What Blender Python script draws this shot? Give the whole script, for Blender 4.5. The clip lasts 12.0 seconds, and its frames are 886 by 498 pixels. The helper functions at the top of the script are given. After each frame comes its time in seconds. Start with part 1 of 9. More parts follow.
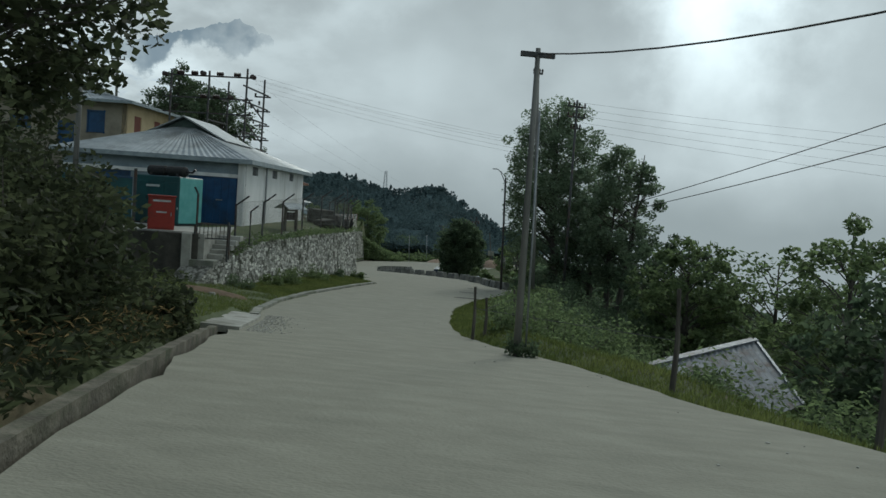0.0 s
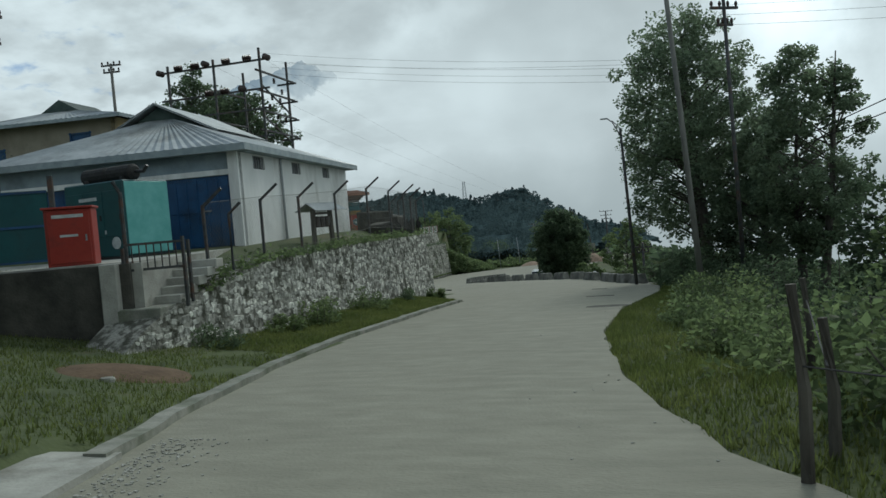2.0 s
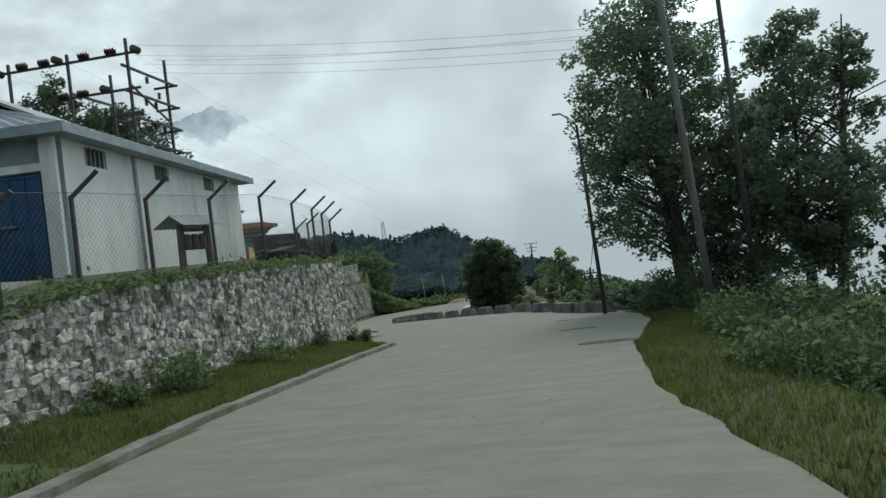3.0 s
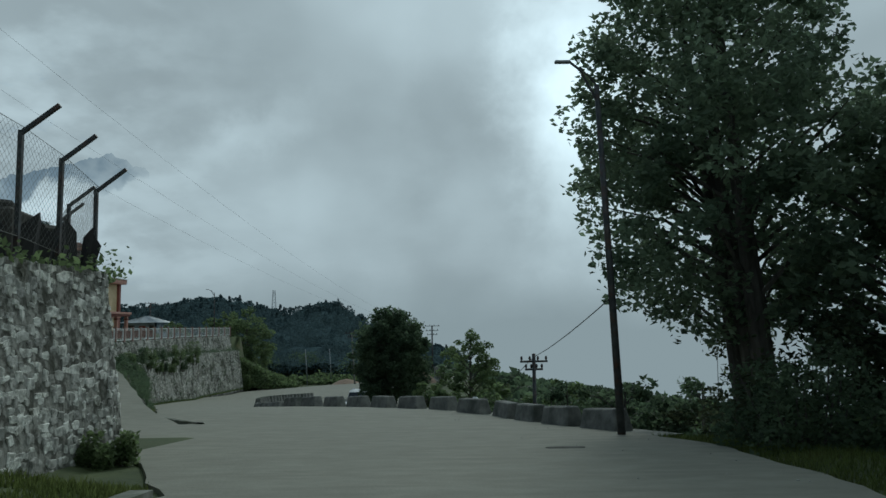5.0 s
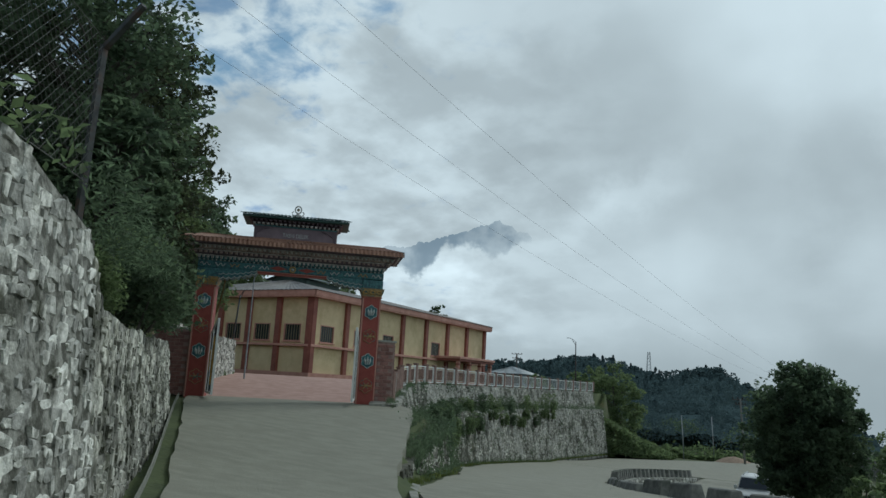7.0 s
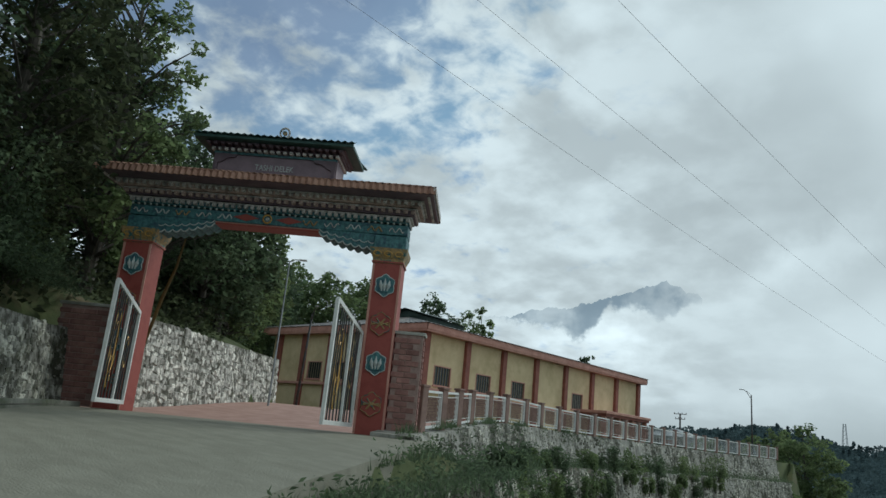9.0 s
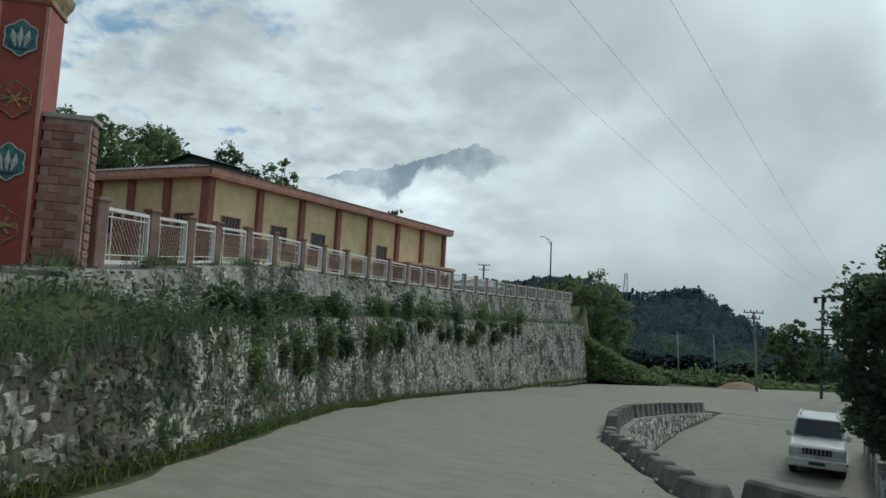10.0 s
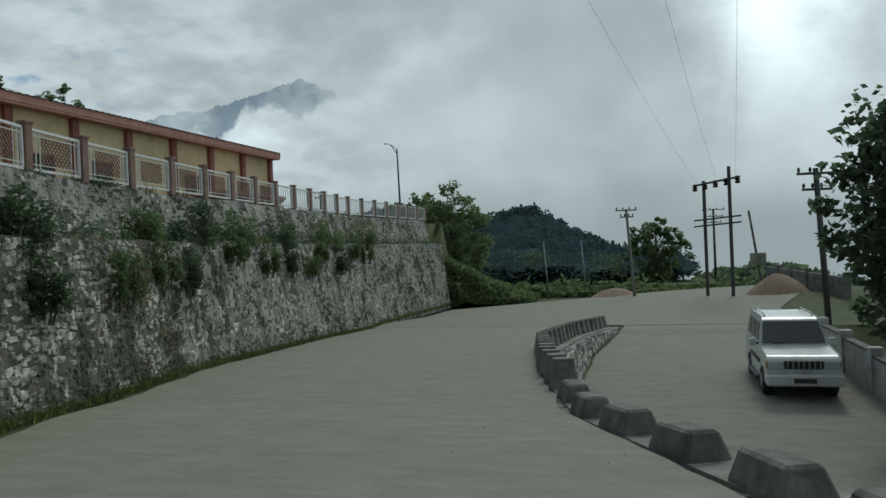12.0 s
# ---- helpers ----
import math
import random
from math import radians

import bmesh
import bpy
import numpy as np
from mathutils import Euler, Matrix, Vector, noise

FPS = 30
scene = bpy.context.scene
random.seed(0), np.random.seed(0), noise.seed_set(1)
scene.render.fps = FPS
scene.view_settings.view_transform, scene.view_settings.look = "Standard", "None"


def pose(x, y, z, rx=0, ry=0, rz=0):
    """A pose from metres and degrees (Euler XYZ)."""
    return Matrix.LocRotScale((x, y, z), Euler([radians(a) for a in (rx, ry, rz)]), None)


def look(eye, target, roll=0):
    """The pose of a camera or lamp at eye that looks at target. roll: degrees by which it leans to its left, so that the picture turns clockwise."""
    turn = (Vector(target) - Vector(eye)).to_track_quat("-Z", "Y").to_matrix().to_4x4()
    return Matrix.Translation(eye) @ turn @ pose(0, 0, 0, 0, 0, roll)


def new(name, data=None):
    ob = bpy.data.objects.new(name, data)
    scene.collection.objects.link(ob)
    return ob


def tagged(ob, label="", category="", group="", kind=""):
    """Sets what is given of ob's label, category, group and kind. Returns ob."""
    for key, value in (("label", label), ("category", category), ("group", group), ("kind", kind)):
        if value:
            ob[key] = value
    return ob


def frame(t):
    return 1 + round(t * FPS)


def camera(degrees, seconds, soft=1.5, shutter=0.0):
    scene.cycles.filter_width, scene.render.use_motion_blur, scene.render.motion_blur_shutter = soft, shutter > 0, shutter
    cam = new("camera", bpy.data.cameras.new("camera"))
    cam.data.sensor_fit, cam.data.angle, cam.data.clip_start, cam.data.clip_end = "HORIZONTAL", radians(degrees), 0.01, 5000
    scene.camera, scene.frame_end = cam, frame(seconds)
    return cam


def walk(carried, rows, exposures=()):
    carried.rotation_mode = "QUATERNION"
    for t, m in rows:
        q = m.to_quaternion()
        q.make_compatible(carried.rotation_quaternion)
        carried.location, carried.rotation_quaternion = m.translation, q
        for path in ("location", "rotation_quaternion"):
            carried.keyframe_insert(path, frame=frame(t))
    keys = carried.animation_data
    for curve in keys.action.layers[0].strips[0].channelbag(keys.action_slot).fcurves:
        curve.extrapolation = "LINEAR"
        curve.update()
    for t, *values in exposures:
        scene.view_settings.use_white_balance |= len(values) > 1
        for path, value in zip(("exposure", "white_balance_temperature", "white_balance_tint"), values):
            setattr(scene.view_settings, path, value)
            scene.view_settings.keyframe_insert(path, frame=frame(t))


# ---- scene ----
cam = camera(61.7, 12.0, soft=1.5, shutter=0.0)

PATH = [
    (0, (6.892, -35.374, 2.956), (5.421, -25.499, 2.387), 4.25),
    (0.5, (6.688, -32.276, 2.755), (4.427, -22.535, 2.705), -2.11),
    (1, (6.093, -29.2, 2.45), (3.515, -19.543, 2.151), -3.45),
    (1.5, (5.187, -26.038, 2.083), (2.52, -16.411, 1.626), -1.57),
    (2, (4.274, -22.914, 1.711), (1.637, -13.277, 1.288), -4.73),
    (2.5, (3.249, -19.64, 1.312), (0.885, -9.95, 0.593), -6.52),
    (3, (2.326, -16.351, 0.988), (0.786, -6.471, 1.009), -6.80),
    (3.5, (1.587, -13.243, 0.728), (0.84, -3.283, 1.225), -2.12),
    (3.7, (1.306, -11.946, 0.613), (0.868, -1.986, 1.388), -1.29),
    (5.3, (0.163, -1.135, 0.037), (0.075, 8.791, 1.25), -0.93),
    (5.5, (0.0, 0.0, 0.0), (-0.449, 9.892, 1.394), 0.31),
    (6, (-0.363, 2.897, -0.155), (-2.38, 12.568, 1.401), 0.97),
    (6.5, (-0.948, 5.896, -0.372), (-4.917, 14.966, 1.036), 0.24),
    (7, (-1.734, 8.984, -0.567), (-6.555, 17.563, 1.213), 3.29),
    (7.2, (-2.066, 10.182, -0.646), (-7.073, 18.663, 1.087), 3.77),
    (8.8, (-4.863, 19.321, -1.305), (-11.435, 26.284, 1.58), 5.62),
    (9, (-5.263, 20.445, -1.357), (-11.803, 27.608, 1.075), 5.70),
    (9.5, (-6.258, 23.222, -1.462), (-11.703, 31.488, -0.038), 3.27),
    (10, (-7.319, 25.773, -1.626), (-11.886, 34.635, -0.836), 3.40),
    (10.5, (-8.339, 28.212, -1.837), (-12.644, 37.224, -1.334), 1.25),
    (11, (-9.34, 30.613, -2.067), (-13.577, 39.671, -2.036), -2.52),
    (11.5, (-10.412, 32.994, -2.259), (-13.974, 42.328, -2.685), -5.69),
    (12, (-11.568, 35.442, -2.499), (-14.125, 45.109, -2.557), -2.38),
]
walk(cam, [(t, look(eye, target, roll)) for t, eye, target, roll in PATH],
     exposures=[(0, -0.4, 6150, 3), (1.5, -0.35, 6150, 3), (2.5, 0.0, 6150, 3), (3.0, 0.0, 6150, 3), (3.5, -0.4, 6000, 3), (3.7, -0.45, 5950, 3), (5.3, -0.85, 5750, -5), (5.5, -1.0, 5750, -7), (6.0, -1.05, 5750, -7), (6.5, -0.85, 5800, -6), (7.0, -0.3, 5900, 3), (7.3, -0.25, 5950, 3), (9.0, -0.15, 6050, 3), (10.5, -0.2, 6150, 3), (11.0, -0.17, 6150, 3), (11.5, -0.12, 6150, 3), (12.0, -0.45, 6150, 3)])

# ---- light ----
SUN_AZ, SUN_EL = radians(11), radians(38)          # azimuth clockwise from +y
SUN_DIR = Vector((math.sin(SUN_AZ) * math.cos(SUN_EL), math.cos(SUN_AZ) * math.cos(SUN_EL), math.sin(SUN_EL)))


def node(nt, kind, operation="", data_type="", _0=None, _1=None, _2=None):
    n = nt.nodes.new(kind)
    if operation:
        n.operation = operation
    if data_type:
        n.data_type = data_type
    for i, v in enumerate((_0, _1, _2)):
        if v is not None:
            n.inputs[i].default_value = v
    return n


def calc(nt, operation, *args):
    """A Math node of the given sockets and numbers; returns its output."""
    n = nt.nodes.new("ShaderNodeMath")
    n.operation = operation
    for k, v in enumerate(args):
        if isinstance(v, bpy.types.NodeSocket):
            nt.links.new(v, n.inputs[k])
        else:
            n.inputs[k].default_value = v
    return n.outputs[0]


def span(nt, value, a, b, lo=0.0, hi=1.0, kind="SMOOTHSTEP"):
    """value mapped from a..b to lo..hi, held at the ends."""
    n = nt.nodes.new("ShaderNodeMapRange")
    n.interpolation_type = kind
    nt.links.new(value, n.inputs["Value"])
    for key, v in (("From Min", a), ("From Max", b), ("To Min", lo), ("To Max", hi)):
        n.inputs[key].default_value = v
    return n.outputs[0]


def fuzz(nt, vector, scale, detail=5.0, rough=0.5, distort=0.0):
    n = nt.nodes.new("ShaderNodeTexNoise")
    n.inputs["Scale"].default_value, n.inputs["Detail"].default_value = scale, detail
    n.inputs["Roughness"].default_value, n.inputs["Distortion"].default_value = rough, distort
    nt.links.new(vector, n.inputs["Vector"])
    return n.outputs[0]


def bearings(nt, vector):
    """Azimuth (clockwise from +y) and elevation of a direction, in degrees."""
    sep = nt.nodes.new("ShaderNodeSeparateXYZ")
    nt.links.new(vector, sep.inputs[0])
    az = calc(nt, "MULTIPLY", calc(nt, "ARCTAN2", sep.outputs[0], sep.outputs[1]), 57.2958)
    el = calc(nt, "MULTIPLY", calc(nt, "ARCSINE", sep.outputs[2]), 57.2958)
    return sep, az, el


def bank(nt, az, el, az0, el0, wa, we, turn=0.0):
    """A soft bank of cloud round a direction: 1 at its middle, wa and we degrees wide, turned anticlockwise."""
    c, s = math.cos(radians(turn)), math.sin(radians(turn))
    da, de = calc(nt, "SUBTRACT", az, az0), calc(nt, "SUBTRACT", el, el0)
    u = calc(nt, "MULTIPLY", calc(nt, "ADD", calc(nt, "MULTIPLY", da, c), calc(nt, "MULTIPLY", de, s)), 1 / wa)
    v = calc(nt, "MULTIPLY", calc(nt, "SUBTRACT", calc(nt, "MULTIPLY", de, c), calc(nt, "MULTIPLY", da, s)), 1 / we)
    q = calc(nt, "ADD", calc(nt, "MULTIPLY", u, u), calc(nt, "MULTIPLY", v, v))
    return calc(nt, "EXPONENT", calc(nt, "MULTIPLY", q, -1.0))


def build_world():
    w = bpy.data.worlds.new("sky")
    scene.world = w
    w.use_nodes = True
    nt = w.node_tree
    nt.nodes.clear()
    L = nt.links.new
    out = node(nt, "ShaderNodeOutputWorld")
    bg = node(nt, "ShaderNodeBackground")
    bg.inputs[1].default_value = 1.0
    L(bg.outputs[0], out.inputs[0])
    sky = node(nt, "ShaderNodeTexSky")
    sky.sky_type, sky.sun_disc, sky.sun_elevation, sky.sun_rotation = "NISHITA", False, SUN_EL, SUN_AZ
    skys = node(nt, "ShaderNodeVectorMath", operation="SCALE")
    L(sky.outputs[0], skys.inputs[0])
    skys.inputs["Scale"].default_value = 0.10
    blue = node(nt, "ShaderNodeVectorMath", operation="MINIMUM")
    blue.inputs[1].default_value = (0.17, 0.33, 0.60)
    L(skys.outputs[0], blue.inputs[0])
    way = node(nt, "ShaderNodeTexCoord").outputs["Generated"]
    sep, az, el = bearings(nt, way)
    # the layer of cloud, seen in perspective: direction over height
    inv = calc(nt, "DIVIDE", 1.0, calc(nt, "ADD", calc(nt, "MAXIMUM", sep.outputs[2], 0.0), 0.34))
    lay = node(nt, "ShaderNodeVectorMath", operation="SCALE")
    L(way, lay.inputs[0])
    L(inv, lay.inputs["Scale"])
    lay = lay.outputs[0]
    # ragged bearings for the single banks
    raz = calc(nt, "MULTIPLY_ADD", calc(nt, "SUBTRACT", fuzz(nt, way, 11.0, 5, 0.6), 0.5), 9.0, az)
    rel = calc(nt, "MULTIPLY_ADD", calc(nt, "SUBTRACT", fuzz(nt, way, 13.0, 5, 0.6), 0.5), -6.0, el)
    # smooth overcast, and broken heaps of cloud towards -x
    over = span(nt, fuzz(nt, way, 3.4, 3, 0.45), 0.34, 0.66, 0.50, 0.76)
    heap = span(nt, calc(nt, "MULTIPLY_ADD", fuzz(nt, lay, 13.0, 5, 0.5), 0.30, calc(nt, "MULTIPLY", fuzz(nt, lay, 4.2, 6, 0.48, 0.3), 0.70)), 0.38, 0.62, 0.52, 0.93)
    west = span(nt, az, -10.0, -36.0)
    share = calc(nt, "MULTIPLY_ADD", west, 0.66, 0.05)
    lum = calc(nt, "ADD", calc(nt, "MULTIPLY", heap, share), calc(nt, "MULTIPLY", over, calc(nt, "SUBTRACT", 1.0, share)))
    for k, args in ((0.26, (-28.2, 8.4, 3.0, 1.9)), (0.20, (-33.6, 7.6, 2.2, 1.4)), (0.14, (-15.5, 14.4, 6.5, 1.6, 27)), (0.10, (-4.0, 9.0, 7.0, 4.5)), (-0.10, (-20.5, 17.0, 6.0, 3.0, 27)), (-0.12, (1.5, 17.0, 5.0, 11.0)), (-0.13, (23.0, 13.0, 6.0, 8.0))):
        lum = calc(nt, "MULTIPLY_ADD", bank(nt, raz, rel, *args), k, lum)
    # the veiled sun: a bright rift in the cloud below it, and its wide glow
    lum = calc(nt, "MULTIPLY_ADD", bank(nt, raz, rel, 10.5, 18.0, 4.8, 10.5), 0.85, lum)
    dot = node(nt, "ShaderNodeVectorMath", operation="DOT_PRODUCT")
    L(way, dot.inputs[0])
    dot.inputs[1].default_value = SUN_DIR
    lum = calc(nt, "MULTIPLY_ADD", calc(nt, "POWER", calc(nt, "MAXIMUM", dot.outputs["Value"], 0.0), 10.0), 0.26, lum)
    grey = node(nt, "ShaderNodeVectorMath", operation="SCALE")
    grey.inputs[0].default_value = (0.915, 1.0, 1.03)
    L(lum, grey.inputs["Scale"])
    # rippled blue gaps, up and towards -x
    ripple = calc(nt, "MULTIPLY_ADD", fuzz(nt, lay, 4.0, 4, 0.5), 0.45, calc(nt, "MULTIPLY", fuzz(nt, lay, 15.0, 5, 0.55, 0.2), 0.55))
    room = calc(nt, "MULTIPLY", span(nt, az, -26.0, -62.0), span(nt, el, 13.0, 26.0))
    gap = span(nt, calc(nt, "MULTIPLY_ADD", room, 0.22, ripple), 0.55, 0.74)
    gap = calc(nt, "MULTIPLY", gap, span(nt, az, -20.0, -40.0, 0.0, 0.85))
    mix = node(nt, "ShaderNodeMix", data_type="RGBA")
    L(gap, mix.inputs[0])
    L(grey.outputs[0], mix.inputs[6])
    L(blue.outputs[0], mix.inputs[7])
    L(mix.outputs[2], bg.inputs[0])


build_world()
sun = new("sun", bpy.data.lights.new("sun", "SUN"))
sun.data.energy, sun.data.angle, sun.data.color = 1.25, radians(13), (1.0, 0.96, 0.88)
sun.matrix_world = look((0, 0, 60), Vector((0, 0, 60)) - SUN_DIR)

# ---- materials ----


def material(name, c1, c2, scale=4.0, rough=0.8, bump=0.2, bscale=None, metal=0.0, c3=None, s3=0.5, lo=0.35, hi=0.65, lo3=0.5, hi3=0.7, rand=0.0, stretch=None, stretch3=None):
    """Two colours mixed by noise, an optional stain colour at a second scale, and a fine relief."""
    m = bpy.data.materials.new(name)
    m.use_nodes = True
    nt = m.node_tree
    L = nt.links.new
    b = nt.nodes["Principled BSDF"]
    geo = node(nt, "ShaderNodeNewGeometry")
    pos = geo.outputs["Position"]
    if stretch:
        mp = node(nt, "ShaderNodeMapping")
        mp.inputs["Scale"].default_value = stretch
        L(pos, mp.inputs[0])
        pos = mp.outputs[0]
    n = node(nt, "ShaderNodeTexNoise")
    n.inputs["Scale"].default_value, n.inputs["Detail"].default_value, n.inputs["Roughness"].default_value = scale, 6, 0.6
    L(pos, n.inputs["Vector"])
    r = node(nt, "ShaderNodeValToRGB")
    r.color_ramp.elements[0].position, r.color_ramp.elements[0].color = lo, (*c1, 1)
    r.color_ramp.elements[1].position, r.color_ramp.elements[1].color = hi, (*c2, 1)
    L(n.outputs[0], r.inputs[0])
    col = r.outputs[0]
    if c3:
        n3 = node(nt, "ShaderNodeTexNoise")
        n3.inputs["Scale"].default_value, n3.inputs["Detail"].default_value, n3.inputs["Roughness"].default_value = s3, 8, 0.65
        if stretch3:
            mp3 = node(nt, "ShaderNodeMapping")
            mp3.inputs["Scale"].default_value = stretch3
            L(pos, mp3.inputs[0])
            L(mp3.outputs[0], n3.inputs["Vector"])
        else:
            L(pos, n3.inputs["Vector"])
        mr = node(nt, "ShaderNodeMapRange")
        mr.inputs["From Min"].default_value, mr.inputs["From Max"].default_value = lo3, hi3
        L(n3.outputs[0], mr.inputs[0])
        mx = node(nt, "ShaderNodeMix", data_type="RGBA")
        L(mr.outputs[0], mx.inputs[0])
        L(col, mx.inputs[6])
        mx.inputs[7].default_value = (*c3, 1)
        col = mx.outputs[2]
    if rand:
        hsv = node(nt, "ShaderNodeHueSaturation")
        mr2 = node(nt, "ShaderNodeMapRange")
        mr2.inputs["To Min"].default_value, mr2.inputs["To Max"].default_value = 1 - rand, 1 + rand
        oi = node(nt, "ShaderNodeObjectInfo")
        ad = node(nt, "ShaderNodeMath", operation="ADD")
        L(oi.outputs["Random"], ad.inputs[0])
        L(geo.outputs["Random Per Island"], ad.inputs[1])
        fr = node(nt, "ShaderNodeMath", operation="FRACT")
        L(ad.outputs[0], fr.inputs[0])
        L(fr.outputs[0], mr2.inputs[0])
        L(mr2.outputs[0], hsv.inputs["Value"])
        L(col, hsv.inputs["Color"])
        col = hsv.outputs[0]
    L(col, b.inputs["Base Color"])
    b.inputs["Roughness"].default_value = rough
    b.inputs["Metallic"].default_value = metal
    if bump:
        nb = node(nt, "ShaderNodeTexNoise")
        nb.inputs["Scale"].default_value, nb.inputs["Detail"].default_value = bscale or scale * 4, 5
        L(pos, nb.inputs["Vector"])
        bp = node(nt, "ShaderNodeBump")
        bp.inputs["Strength"].default_value, bp.inputs["Distance"].default_value = bump, 0.03
        L(nb.outputs[0], bp.inputs["Height"])
        L(bp.outputs[0], b.inputs["Normal"])
    return m


def leafy(name, c1, c2, rand=0.35, scale=0.6, thru=0.5):
    m = material(name, c1, c2, scale=scale, rough=0.55, bump=0, rand=rand, lo=0.3, hi=0.7)
    b = m.node_tree.nodes["Principled BSDF"]
    b.inputs["Transmission Weight"].default_value = 0.0
    b.inputs["Subsurface Weight"].default_value = 0.0
    b.inputs["Specular IOR Level"].default_value = 0.1 if thru > 0.3 else 0.0
    nt = m.node_tree
    tl = node(nt, "ShaderNodeBsdfTranslucent")
    lit = node(nt, "ShaderNodeHueSaturation")     # light passes a leaf brighter than it is thrown back
    lit.inputs["Value"].default_value = 2.1
    nt.links.new(b.inputs["Base Color"].links[0].from_socket, lit.inputs["Color"])
    nt.links.new(lit.outputs[0], tl.inputs[0])
    mx = node(nt, "ShaderNodeMixShader", _0=thru)
    nt.links.new(b.outputs[0], mx.inputs[1])
    nt.links.new(tl.outputs[0], mx.inputs[2])
    nt.links.new(mx.outputs[0], nt.nodes["Material Output"].inputs[0])
    return m


